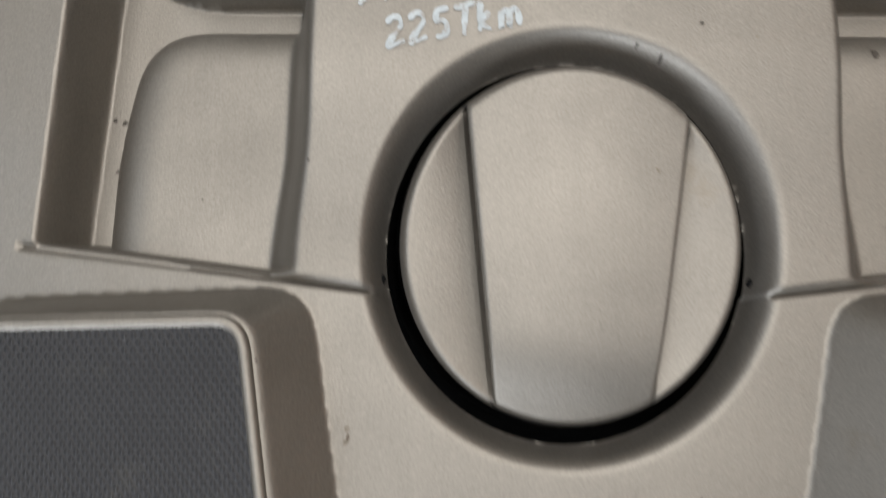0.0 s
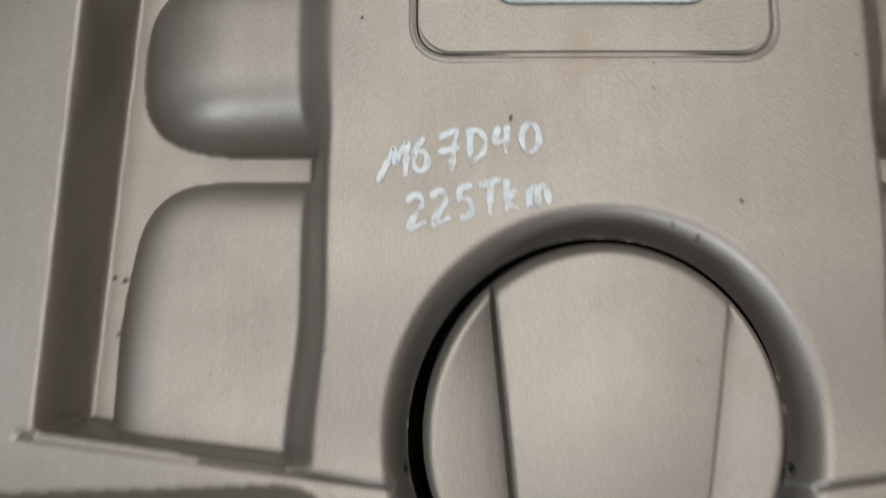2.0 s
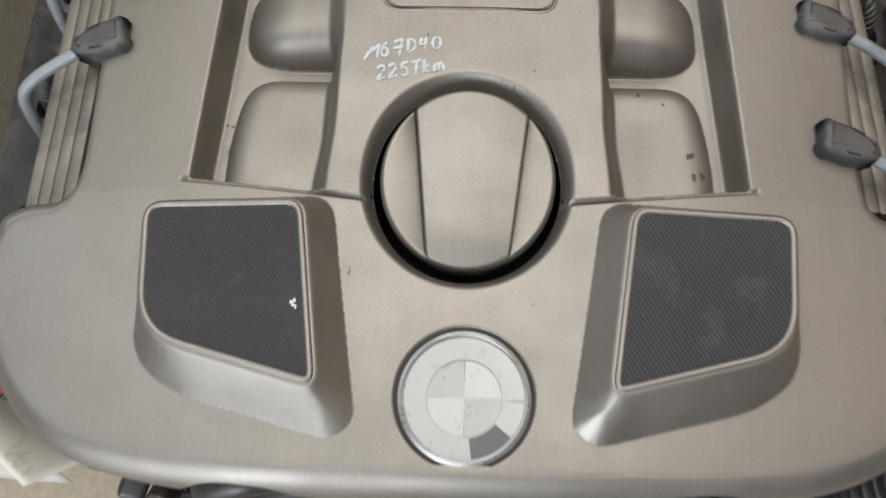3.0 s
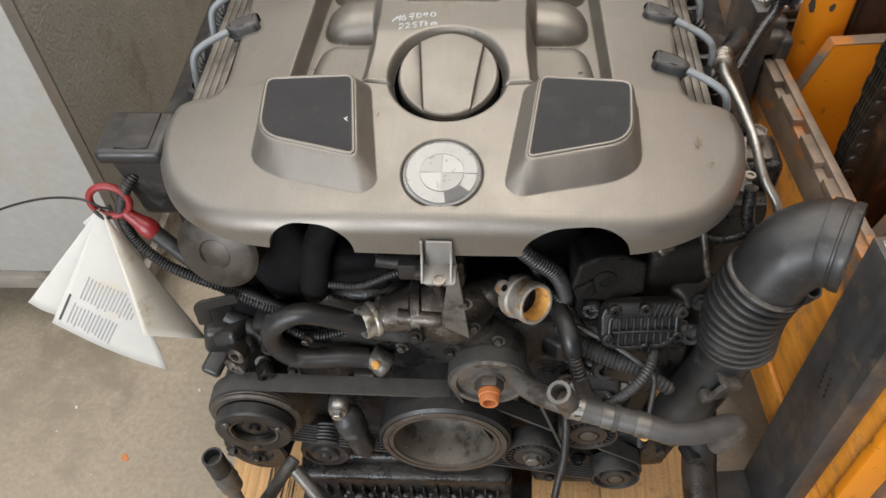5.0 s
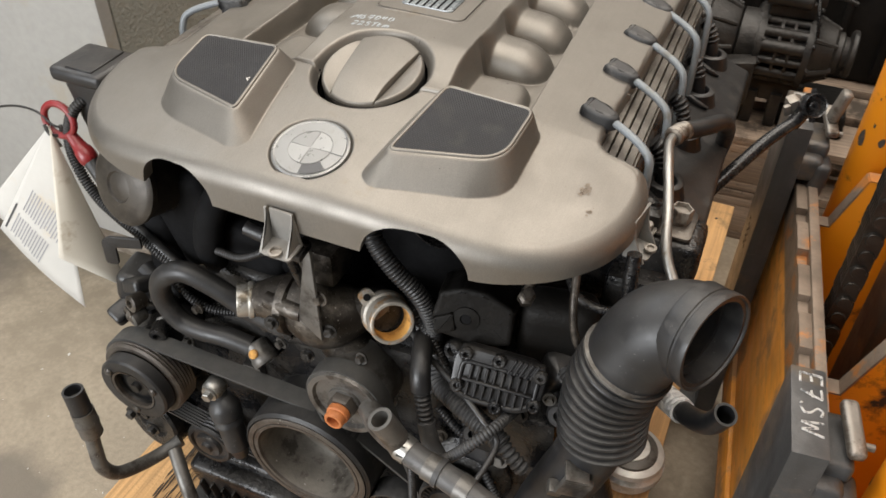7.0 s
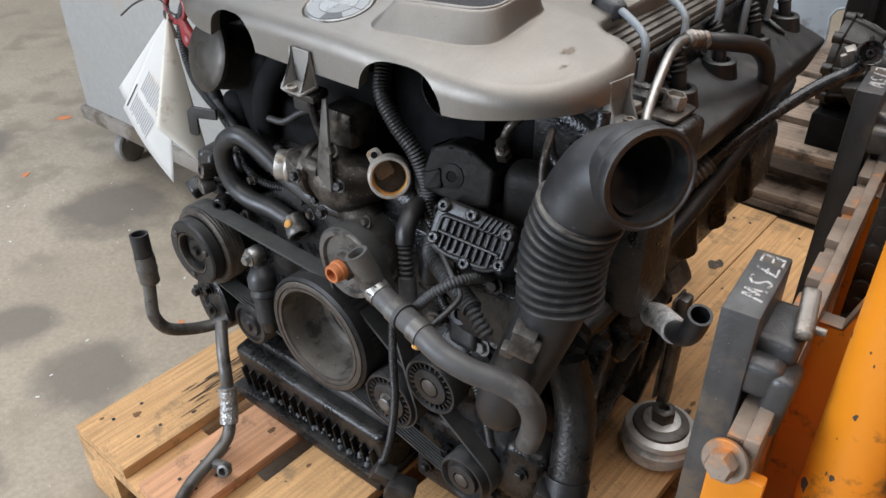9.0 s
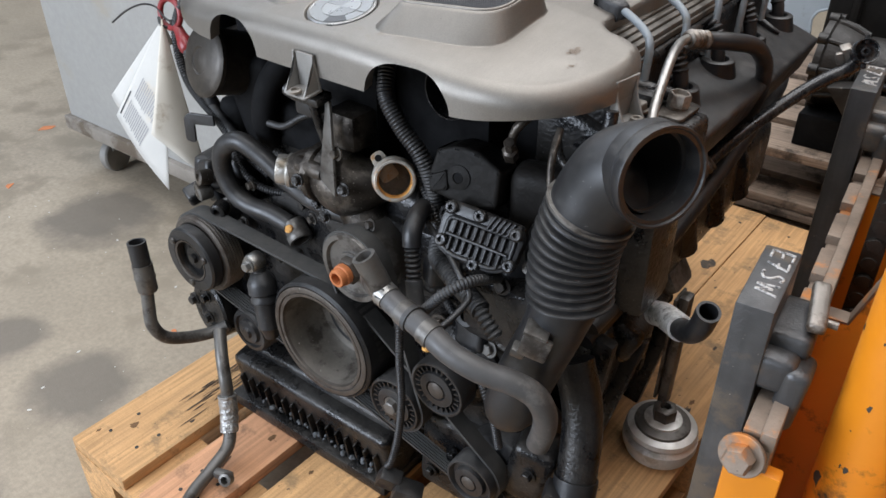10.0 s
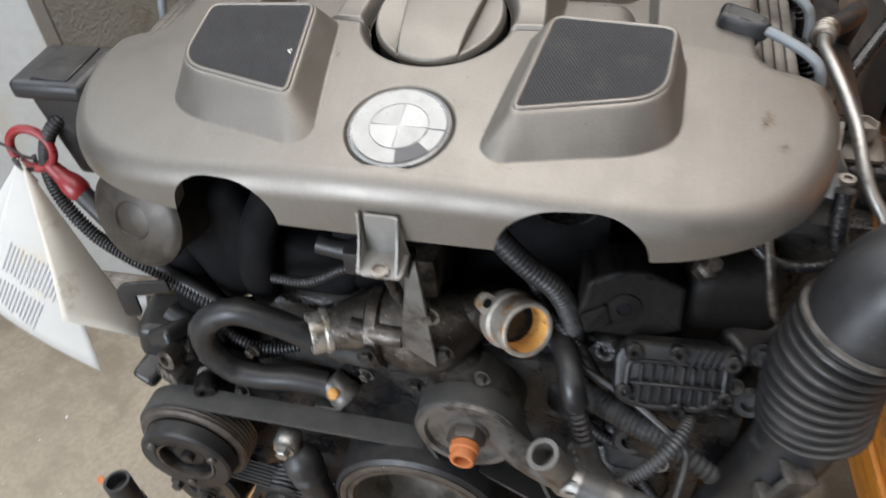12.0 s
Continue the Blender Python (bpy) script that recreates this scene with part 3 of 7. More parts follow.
def cap_mesh():
    """Columns follow the tapering grip, so that its edges stay clean."""
    Y = CRY * np.sin(np.linspace(-math.pi / 2, math.pi / 2, 120))
    rows = []
    for y in Y:
        w = CRX * math.sqrt(max(0.0, 1 - (y / CRY) ** 2)) + 1e-5
        f = (y + 0.058) / 0.116
        a, b = max(-w, -0.0242 - 0.0118 * f), min(w, 0.0262 + 0.0140 * f)
        u = np.linspace(0, 1, 26)
        gl, gr = min(0.0016, 0.5 * (a + w)), min(0.0009, 0.5 * (w - b))
        left = np.concatenate([-w + (a - gl + w) * u, [a - gl * 0.9, a - gl * 0.5, a - gl * 0.05, a]])
        mid = a + (b - a) * np.concatenate([[0.002, 0.008, 0.018], np.linspace(0.03, 0.97, 34), [0.982, 0.992, 0.998]])
        rgt = np.concatenate([[b, b + gr * 0.05, b + gr * 0.5, b + gr * 0.9], b + gr + (w - b - gr) * u])
        X = np.concatenate([left, mid, rgt])
        bar = np.concatenate([np.zeros(30), np.ones(40), np.zeros(30)])
        groove = np.concatenate([np.zeros(26), [1, 1, 1, 1], np.zeros(40), [1, 1, 1, 1], np.zeros(26)])
        r = np.minimum(1, np.hypot(X / CRX, y / CRY))
        z = 0.0035 * (1 - r * r) - 0.007 * np.clip((r - 0.93) / 0.07, 0, 1) ** 3
        P = np.clip((X - a) / max(1e-6, b - a), 0, 1)
        near = np.concatenate([np.clip((left + w) / max(1e-6, a + w), 0, 1), np.zeros(40), np.clip((w - rgt) / max(1e-6, w - b), 0, 1)])
        fall = 1 - min(1, abs(y) / 0.0575) ** 3
        z = z - np.where(X < 0, 0.0085, 0.0055) * near ** 1.3 * fall - 0.003 * groove * fall ** 0.5
        edge = 0.0009 * (1 - np.clip(np.minimum(P, 1 - P) / 0.02, 0, 1)) ** 2
        z = z + bar * (0.0007 * (1 - (2 * (P - 0.5)) ** 2) - edge + 0.003 * float(sstep(0.06, -0.05, np.array(y))) - 0.006 * float(sstep(-0.015, -0.064, np.array(y))) ** 2)
        rows.append(np.stack([X, np.full_like(X, y), z], 1))
    n = len(rows[0])
    faces = [(i * n + k, i * n + k + 1, (i + 1) * n + k + 1, (i + 1) * n + k) for i in range(len(rows) - 1) for k in range(n - 1)]
    return raw(np.concatenate(rows), faces)


cap_ob = part("filler_cap", cap_mesh(), COVER, cover, "round screw cap with a wide tapering grip")
cap_ob.data.transform(CAPTILT)
wallm = lathe([(1.0, -0.030), (1.0, -0.0065), (0.985, -0.0055)], None, 72, False)
for v in wallm.vertices:
    v.co = CAPTILT @ Vector((v.co.x * 0.0569, v.co.y * 0.0604, v.co.z))
part("cap_wall", wallm, BLACK, cap_ob)
# well and solid latch slots: the darkness of the gap is their near-black colour
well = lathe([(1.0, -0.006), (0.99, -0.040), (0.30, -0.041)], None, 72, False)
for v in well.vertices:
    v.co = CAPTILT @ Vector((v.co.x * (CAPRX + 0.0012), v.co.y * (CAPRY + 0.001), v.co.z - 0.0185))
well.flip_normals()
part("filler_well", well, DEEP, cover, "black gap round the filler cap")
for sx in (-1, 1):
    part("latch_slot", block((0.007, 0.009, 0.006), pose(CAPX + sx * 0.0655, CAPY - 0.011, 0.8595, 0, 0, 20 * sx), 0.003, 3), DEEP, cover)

# badge: silver disc, worn quarters and one dark remnant in its ring
BADGETILT = pose(0.001, -0.081, 0.8496, 12.6, 0, 0)
BADGEA = material("badge_pale", (0.295, 0.295, 0.29), 0.32, 0.45, 0.03, 50, stain=(0.26, 0.255, 0.245), stain_amount=0.1, stain_scale=120)
BADGEB = material("badge_silver", (0.235, 0.235, 0.23), 0.32, 0.55, 0.03, 50, stain=(0.20, 0.195, 0.185), stain_amount=0.12, stain_scale=120)
BADGEC = material("badge_ring_silver", (0.255, 0.255, 0.25), 0.34, 0.55, 0.03, 50, stain=(0.21, 0.205, 0.195), stain_amount=0.15, stain_scale=120)
badge = part("badge", lathe([(0.0405, -0.003), (0.0405, 0.0012), (0.0385, 0.0022), (0.0370, 0.0012), (0.001, 0.0016)], BADGETILT, 64), BADGEB, cover, "worn round silver badge")


def sector(r0, r1, a0, a1, z0, z1, n=14):
    pts = [(r1 * math.cos(radians(a0 + (a1 - a0) * k / n)), r1 * math.sin(radians(a0 + (a1 - a0) * k / n))) for k in range(n + 1)]
    pts += [(r0 * math.cos(radians(a1 - (a1 - a0) * k / n)), r0 * math.sin(radians(a1 - (a1 - a0) * k / n))) for k in range(n + 1)] if r0 > 0 else [(0, 0)]
    return prism(pts, z1 - z0, BADGETILT @ pose(0, 0, z0), 0)


for k in range(4):
    part("badge_quarter", sector(0, 0.0225, 90 * k + 1, 90 * k + 89, 0.001, 0.0021), (BADGEA, BADGEB)[k % 2], badge)
part("badge_ring", sector(0.0235, 0.0365, 0, 357, 0.001, 0.0019, 60), BADGEC, badge)
part("badge_remnant", sector(0.0238, 0.0362, -82, -38, 0.0019, 0.0023), PADDARK, badge, "dark remnant of the badge ring")

# lid panel with a dark gap round it, and its grille of chrome ribs over black
def round_rect(x0, x1, y0, y1, r, lift, n=60):
    """A rounded plate that follows the cover, in rows."""
    rows = []
    for y in (y0 + y1) / 2 + (y1 - y0) / 2 * np.sin(np.linspace(-math.pi / 2, math.pi / 2, n)):
        d = min(y - y0, y1 - y)
        cut = r - math.sqrt(max(0, r * r - max(0, r - d) ** 2))
        X = np.linspace(x0 + cut, x1 - cut, n)
        Z = height(X, np.full(n, y)) + lift
        X = np.concatenate([[X[0]], X, [X[-1]]])
        Z = np.concatenate([[Z[0] - 0.002], Z, [Z[-1] - 0.002]])
        rows.append(np.stack([X, np.full(n + 2, y), Z], 1))
    w = n + 2
    rows.insert(0, rows[0] - (0, 0, 0.002))
    rows.append(rows[-1] - (0, 0, 0.002))
    return raw(np.concatenate(rows), [(i * w + k, i * w + k + 1, (i + 1) * w + k + 1, (i + 1) * w + k) for i in range(len(rows) - 1) for k in range(w - 1)])


lid = part("lid_panel", round_rect(-0.0582, 0.0552, 0.1783, 0.2612, 0.011, 0.0012), COVER, cover)
rim_pts = PANEL + PANEL[:1]
part("lid_gap", tube([(x, y, float(height(np.array([x]), np.array([y]))[0])) for x, y in rim_pts], 0.00035, 8, straight=True), DEEP, lid)
rim_out = inset(PANEL, -0.0016)
part("lid_surround", tube([(x, y, float(height(np.array([x]), np.array([y]))[0]) - 0.0003) for x, y in rim_out + rim_out[:1]], 0.0012, 8, straight=True), COVER, lid)
GRILLEZ = 0.8874
grille = part("grille_frame", prism(GRILLE, 0.003, pose(0, 0, GRILLEZ - 0.0022), 0.0008, 2), DEEP, cover)
for k in range(7):
    x0 = -0.0320 + k * 0.0096
    part("grille_rib", block((0.0066, 0.0475, 0.0016), pose(x0 + 0.0042, 0.2203, GRILLEZ + 0.0006), 0.0006, 2), RIBGREY, grille, "pale glossy rib")

part("grille_border", tube([(x, y, GRILLEZ + 0.0004) for x, y in GRILLE + GRILLE[:1]], 0.0011, 8, straight=True), RIBGREY, grille)

# writing in white marker, stroke by stroke
def arc(cx, cy, rx, ry, a0, a1, n=9):
    return [(cx + rx * math.cos(radians(a0 + (a1 - a0) * k / n)), cy + ry * math.sin(radians(a0 + (a1 - a0) * k / n))) for k in range(n + 1)]


STROKES = {
    "M": [[(-0.25, -0.12), (0.25, 0.55), (0.42, 0.78), (0.48, 0.35), (0.62, 0.55), (0.95, 0.9), (0.90, 0.4), (0.85, -0.1)]],
    "6": [[(0.55, 0.95), (0.15, 0.6)] + arc(0.38, 0.28, 0.28, 0.3, 150, 480)],
    "7": [[(0.05, 0.85), (0.35, 0.95), (0.75, 0.97), (0.62, 0.5), (0.5, -0.15)], [(0.0, 0.45), (0.85, 0.5)]],
    "D": [[(0.2, 0.9), (0.15, 0.0)], [(0.0, 0.92), (0.5, 0.9), (0.8, 0.6), (0.65, 0.2), (0.15, 0.0)]],
    "4": [[(0.25, 0.95), (0.1, 0.5), (0.7, 0.55)], [(0.6, 0.95), (0.5, 0.1)]],
    "0": [arc(0.4, 0.45, 0.34, 0.42, 80, 440, 14)],
    "2": [arc(0.35, 0.7, 0.3, 0.25, 170, -40) + [(0.05, 0.0), (0.8, 0.1)]],
    "5": [[(0.75, 0.95), (0.25, 0.9), (0.2, 0.55)] + arc(0.38, 0.3, 0.3, 0.28, 100, -130)],
    "T": [[(0.0, 0.9), (0.95, 1.0)], [(0.5, 0.95), (0.4, -0.05)]],
    "k": [[(0.15, 1.0), (0.1, 0.0)], [(0.55, 0.6), (0.15, 0.3), (0.6, 0.0)]],
    "m": [[(0.05, 0.55), (0.05, 0.0), (0.1, 0.45), (0.3, 0.58), (0.4, 0.4), (0.4, 0.0), (0.45, 0.45), (0.65, 0.58), (0.8, 0.4), (0.85, 0.0)]],
}


def ribbon(pts, width, z):
    p = smooth_path([(x, y, 0) for x, y in pts], 0.0006)[:, :2]
    t = np.gradient(p, axis=0)
    t /= np.linalg.norm(t, axis=1)[:, None] + 1e-9
    n = np.stack([-t[:, 1], t[:, 0]], 1)
    k = np.arange(len(p))
    w = width * (0.42 + 0.10 * np.sin(k * 0.31) + 0.06 * np.sin(k * 0.83))[:, None]
    ends = np.minimum(1, np.minimum(k, k[::-1]) / 3 + 0.55)[:, None]
    a, b = p + n * w * ends, p - n * w * ends
    v = [(x, y, z) for x, y in a] + [(x, y, z) for x, y in b]
    m = len(p)
    return raw(v, [(m + i, m + i + 1, i + 1, i) for i in range(m - 1)])


for body, size, x, y, turn, gap in (("M67D40", 0.0110, -0.0690, 0.1370, 9.0, 0.0087), ("225Tkm", 0.0105, -0.0615, 0.1205, 9.5, 0.0076)):
    done = []
    for k, ch in enumerate(body):
        for s_, stroke in enumerate(STROKES[ch]):
            ca, sa = math.cos(radians(turn)), math.sin(radians(turn))
            pts = []
            for u, v in stroke:
                px, py = k * gap + (u + 0.18 * v) * size * 0.72, v * size
                pts.append((x + ca * px - sa * py, y + sa * px + ca * py))
            done.append(ribbon(pts, 0.0021, 0.0))
    ink = join(*done)
    flat = np.array([v.co[:2] for v in ink.verts])
    for v, z in zip(ink.verts, height(flat[:, 0], flat[:, 1])):
        v.co.z = float(z) + 0.0004
    part("handwriting", ink, WHITEMARK, cover, "white marker handwriting")

# front tab, side tabs
def channel_tab(w0, w1, h, d, wall=0.0028):
    """A tapered channel: a back plate, two gusset walls and a foot plate, hanging down from its top edge."""
    back = prism([(-w0 / 2, 0), (w0 / 2, 0), (w1 / 2, -h), (-w1 / 2, -h)], wall, pose(0, 0, 0, 90), 0.0008)
    gus = [prism(rounded([(0, 0), (0.003, 0), (0.007, -h * 0.45), (d, -h), (0, -h)], [0.001, 0.001, 0.01, 0.003, 0.001]), wall, pose(sx * (w0 + w1) / 4 - wall / 2, 0, 0, 90, 0, -90) @ pose(0, 0, 0), 0.0008) for sx in (-1, 1)]
    foot = prism(rounded([(-w1 / 2, 0), (w1 / 2, 0), (w1 / 2, -d), (-w1 / 2, -d)], [0.001, 0.001, 0.005, 0.005]), wall, pose(0, 0, -h), 0.0008)
    return join(back, *gus, foot)


tab_mesh = channel_tab(0.026, 0.035, 0.044, 0.027)
tab_mesh.transform(pose(0.0, -0.1420, 0.814, 6, 0, 0))
tab = part("front_tab", tab_mesh, BRACKET, cover, "grey fixing tab with a bolt sleeve")
part("sleeve", lathe([(0.0075, 0), (0.0075, 0.003), (0.0062, 0.0035), (0.0050, 0.0035), (0.0050, 0.0005)], pose(0, -0.1620, 0.7735, 6), 24), WORNSTEEL, tab)
for sx in (1, -1):
    tm = channel_tab(0.036, 0.028, 0.046, 0.024)
    tm.transform(pose(sx * 0.3265, -0.004, 0.822, 6, 0, 80 * sx))
    st = part("side_tab", tm, BRACKET, cover, "grey side fixing tab")
    part("sleeve", lathe([(0.0065, 0), (0.0065, 0.003), (0.0035, 0.003), (0.0035, 0.001)], pose(sx * 0.3425, -0.006, 0.7795), 20), WORNSTEEL, st)

# chips, specks and scuffs on the paint
mark_rnd = random.Random(11)


def blotch(x, y, r, stretch=1.0, turn=0.0):
    """A thin ragged patch lying on the cover."""
    n = 14
    pts = [(0.0, 0.0)]
    for k in range(n):
        a = 2 * math.pi * k / n
        q = r * mark_rnd.uniform(0.55, 1.15)
        u, v = q * math.cos(a) * stretch, q * math.sin(a)
        pts.append((u * math.cos(turn) - v * math.sin(turn), u * math.sin(turn) + v * math.cos(turn)))
    p = np.array(pts) + (x, y)
    z = height(p[:, 0], p[:, 1]) + 0.00035
    return raw(np.c_[p, z], [(0, 1 + k, 1 + (k + 1) % n) for k in range(n)])


for x, y, r, st in ((-0.029, 0.156, 0.0007, 1.8), (0.042, 0.129, 0.0008, 1), (0.029, 0.118, 0.0007, 1.6), (0.021, 0.122, 0.0005, 1.5), (-0.077, 0.191, 0.0007, 1), (-0.169, 0.112, 0.0012, 1), (-0.173, 0.113, 0.0011, 1),
                    (-0.170, 0.092, 0.0009, 1), (-0.165, 0.085, 0.0006, 1), (0.150, 0.088, 0.0026, 1.5), (0.158, 0.074, 0.0022, 1.7), (0.152, 0.072, 0.0016, 2.0), (0.118, 0.136, 0.0014, 1.6), (0.135, 0.128, 0.0010, 1.5), (0.268, 0.155, 0.0012, 2)):
    part("paint_chip", blotch(x, y, r, st, mark_rnd.uniform(0, 3)), CHIP, cover)
for k in range(60):
    x, y = mark_rnd.uniform(-0.17, 0.17), mark_rnd.uniform(-0.11, 0.26)
    if math.hypot(x - CAPX, y - CAPY) > 0.085:
        part("paint_chip", blotch(x, y, mark_rnd.uniform(0.0002, 0.0005), 1.2), CHIP, cover)
for x, y, r, count in ((0.272, -0.021, 0.0100, 26), (0.284, -0.044, 0.006, 10), (-0.073, -0.006, 0.0035, 5)):
    for k in range(count):
        a, q = mark_rnd.uniform(0, 6.28), r * mark_rnd.uniform(0.0, 1.0)
        part("scuff", blotch(x + 0.5 * q * math.cos(a) + 0.25 * q * math.sin(a), y + q * math.sin(a), r * mark_rnd.uniform(0.14, 0.36), 0.7, a), (SCUFF, SCUFFDARK)[k % 5 == 0], cover, "brown scuff")
for k in range(5):
    sc = blotch(-0.1025 + mark_rnd.uniform(-0.002, 0.002), -0.033 + mark_rnd.uniform(-0.003, 0.003), 0.0014, 0.6, 0.3)
    for v in sc.vertices:
        v.co.z = float(pod_plane(abs(v.co.x), v.co.y)) + 0.0012
    part("scuff", sc, PAPER, cover, "pale scratch on the pad")


# ---------------------------------------------------------------- room
def slab(name, size, at, mat, label, category="wall"):
    ob = part(name, block(size, None, 0), mat, smooth=False)
    ob.location = at
    return tagged(ob, label, category, kind="structure")


slab("floor", (9.0, 10.0, 0.2), (0, 0.4, -0.1), CONCRETE, "bare grey concrete workshop floor with oil stains", "floor")
slab("ceiling", (9.0, 10.0, 0.15), (0, 0.4, 3.375), CEIL, "plain workshop ceiling", "ceiling")
slab("wall_north", (9.0, 0.2, 3.3), (0, 5.5, 1.65), WALL, "plain dim workshop wall")
slab("wall_south", (9.0, 0.2, 3.3), (0, -4.7, 1.65), WALL, "plain dim workshop wall")
slab("wall_east", (0.2, 10.0, 3.3), (4.6, 0.4, 1.65), WALL, "plain dim workshop wall")
slab("wall_west", (0.2, 10.0, 3.3), (-4.6, 0.4, 1.65), WALL, "plain dim workshop wall")


# ---------------------------------------------------------------- pallet
def make_pallet(name, m, deck, label, long=1.2, seed=1, group=""):
    rnd = random.Random(seed)
    pal = thing(name, label, "pallet", m, group)
    for x in (-0.36, -0.29, -0.18, -0.14, -0.04, 0.04, 0.14, 0.19, 0.29, 0.36):
        for y in (-long / 2 + 0.05, -long / 2 + 0.10, long / 2 - 0.07):
            part("nail", lathe([(0.0032, 0.1435), (0.0032, 0.1447), (0.002, 0.1449), (0.0005, 0.1449)], pose(x + rnd.uniform(-0.01, 0.01), y + rnd.uniform(-0.01, 0.01), 0), 10), GRIME, pal)
    for k, (x0, x1) in enumerate(((-0.40, -0.255), (-0.215, -0.108), (-0.068, 0.072), (0.112, 0.2240), (0.2255, 0.40))):
        part("deck_board", block((x1 - x0, long, 0.022), pose((x0 + x1) / 2, rnd.uniform(-0.004, 0.004), 0.133, 0, 0, rnd.uniform(-0.12, 0.12)), 0.0028), deck[k % len(deck)], pal)
    for y in (-long / 2 + 0.072, 0, long / 2 - 0.072):
        part("cross_board", block((0.80, 0.143, 0.022), pose(0, y, 0.111), 0.002), deck[0], pal)
        for x in (-0.35, 0, 0.35):
            part("pallet_block", block((0.10 if x else 0.145, 0.143, 0.078), pose(x, y, 0.061), 0.003), deck[0], pal)
    for x in (-0.35, 0, 0.35):
        part("runner_board", block((0.10 if x else 0.145, long, 0.022), pose(x, 0, 0.011), 0.002), deck[0], pal)
    return pal


pallet = make_pallet("pallet", pose(0.025, 0.318, 0, 0, 0, -1.6), (WOOD, PINKWOOD, WOOD, WOOD, WOOD), "used light wooden pallet with oil-stained boards", 1.406, 3)

KNOT = material("dark_knot", (0.16, 0.085, 0.035), 0.8, 0, 0.3, 90)
OILSTAIN = material("oil_soaked_wood", (0.050, 0.036, 0.024), 0.7, 0, 0.35, 60, stain=(0.12, 0.08, 0.045), stain_amount=0.35, stain_scale=70)
deck_rnd = random.Random(77)


def patch(name, x, y, rx, ry, mat, lift):
    """A thin ragged patch soaked into the deck."""
    n = 18
    p = [(x + rx * deck_rnd.uniform(0.55, 1.1) * math.cos(2 * math.pi * k / n), y + ry * deck_rnd.uniform(0.55, 1.1) * math.sin(2 * math.pi * k / n), 0.1441 + lift) for k in range(n)]
    part(name, raw(p, [tuple(range(n))]), mat, pallet, smooth=False)


for x0, x1 in ((-0.392, -0.262), (-0.208, -0.114), (-0.060, 0.064), (0.118, 0.214), (0.236, 0.392)):
    for k in range(5):
        r = deck_rnd.uniform(0.003, 0.008)
        patch("knot", deck_rnd.uniform(x0 + 0.01, x1 - 0.01), deck_rnd.choice((deck_rnd.uniform(-0.69, -0.40), deck_rnd.uniform(-0.4, 0.69))), r, r * deck_rnd.uniform(1.0, 1.8), KNOT, 0.0003)
    for k in range(4):
        r = deck_rnd.uniform(0.0015, 0.004)
        patch("oil_spot", deck_rnd.uniform(x0 + 0.01, x1 - 0.01), deck_rnd.uniform(-0.69, 0.5), r, r * deck_rnd.uniform(1.0, 2.5), OILSTAIN, 0.0005)
for k in range(26):
    patch("oil_streak", -0.305 + deck_rnd.uniform(-0.028, 0.022), -0.46 + deck_rnd.uniform(-0.10, 0.10), deck_rnd.uniform(0.0006, 0.0022), deck_rnd.uniform(0.012, 0.045), OILSTAIN, 0.0007 + 0.00002 * k)
for x, y, rx, ry in ((0.33, -0.12, 0.016, 0.03), (0.355, -0.02, 0.008, 0.02), (0.200, 0.425, 0.016, 0.024), (0.345, 0.32, 0.010, 0.012), (-0.17, -0.58, 0.012, 0.020), (0.03, -0.55, 0.012, 0.016)):
    patch("oil_stain", x, y, rx, ry, OILSTAIN, 0.0007)

# ---------------------------------------------------------------- store box on castors
box = thing("storage_box", "dirty white metal storage box on castors", "cabinet")
BX0, BX1, BY0, BY1 = -1.50, -0.66, 0.315, 1.25
part("front_panel", block((BX1 - BX0, 0.03, 1.25), pose((BX0 + BX1) / 2, BY0 + 0.015, 0.80), 0.004), BOXPAINT, box, "smooth dirty white panel")
part("side_panel", block((0.03, BY1 - BY0 - 0.034, 1.25), pose(BX1 - 0.015, (BY0 + BY1) / 2 + 0.016, 0.80), 0.004), CRINKLE, box, "grey crinkle-painted side")
part("body", block((BX1 - BX0 - 0.034, BY1 - BY0 - 0.034, 1.24), pose((BX0 + BX1) / 2 - 0.016, (BY0 + BY1) / 2 + 0.016, 0.80), 0.004), BOXPAINT, box)
part("base_rail", block((BX1 - BX0 + 0.03, BY1 - BY0 + 0.03, 0.04), pose((BX0 + BX1) / 2, (BY0 + BY1) / 2, 0.155), 0.006), BOXRAIL, box, "dented grey base rail")
for x in (BX0 + 0.08, BX1 - 0.08):
    for y in (BY0 + 0.06, BY1 - 0.08):
        cst = part("castor", join(lathe([(0.045, -0.014), (0.05, -0.010), (0.05, 0.010), (0.045, 0.014)], facing((x, y, 0.05), (1, 0.2, 0)), 28),
                                  block((0.05, 0.035, 0.07), pose(x, y, 0.105), 0.004)), BRACKET, box)

# ---------------------------------------------------------------- fork truck
# hand-chalked E 7 . S W, each letter as strokes on a unit square
FORKWORD = ((((0.9, 1.0), (0.1, 1.0)), ((0.1, 1.0), (0.0, 0.0)), ((0.05, 0.5), (0.7, 0.52)), ((0.0, 0.0), (0.85, 0.0))),
            (((0.0, 0.95), (0.85, 1.0)), ((0.85, 1.0), (0.25, 0.0)), ((0.2, 0.5), (0.75, 0.55))),
            (((0.0, 0.05), (0.15, 0.0)), ((0.95, 0.9), (0.5, 1.0), (0.3, 0.75), (0.75, 0.45), (0.8, 0.15), (0.35, 0.0))),
            (((0.15, 1.0), (0.30, 0.0)), ((0.30, 0.0), (0.62, 0.75)), ((0.62, 0.75), (0.9, 0.0)), ((0.9, 0.0), (1.25, 1.0))))
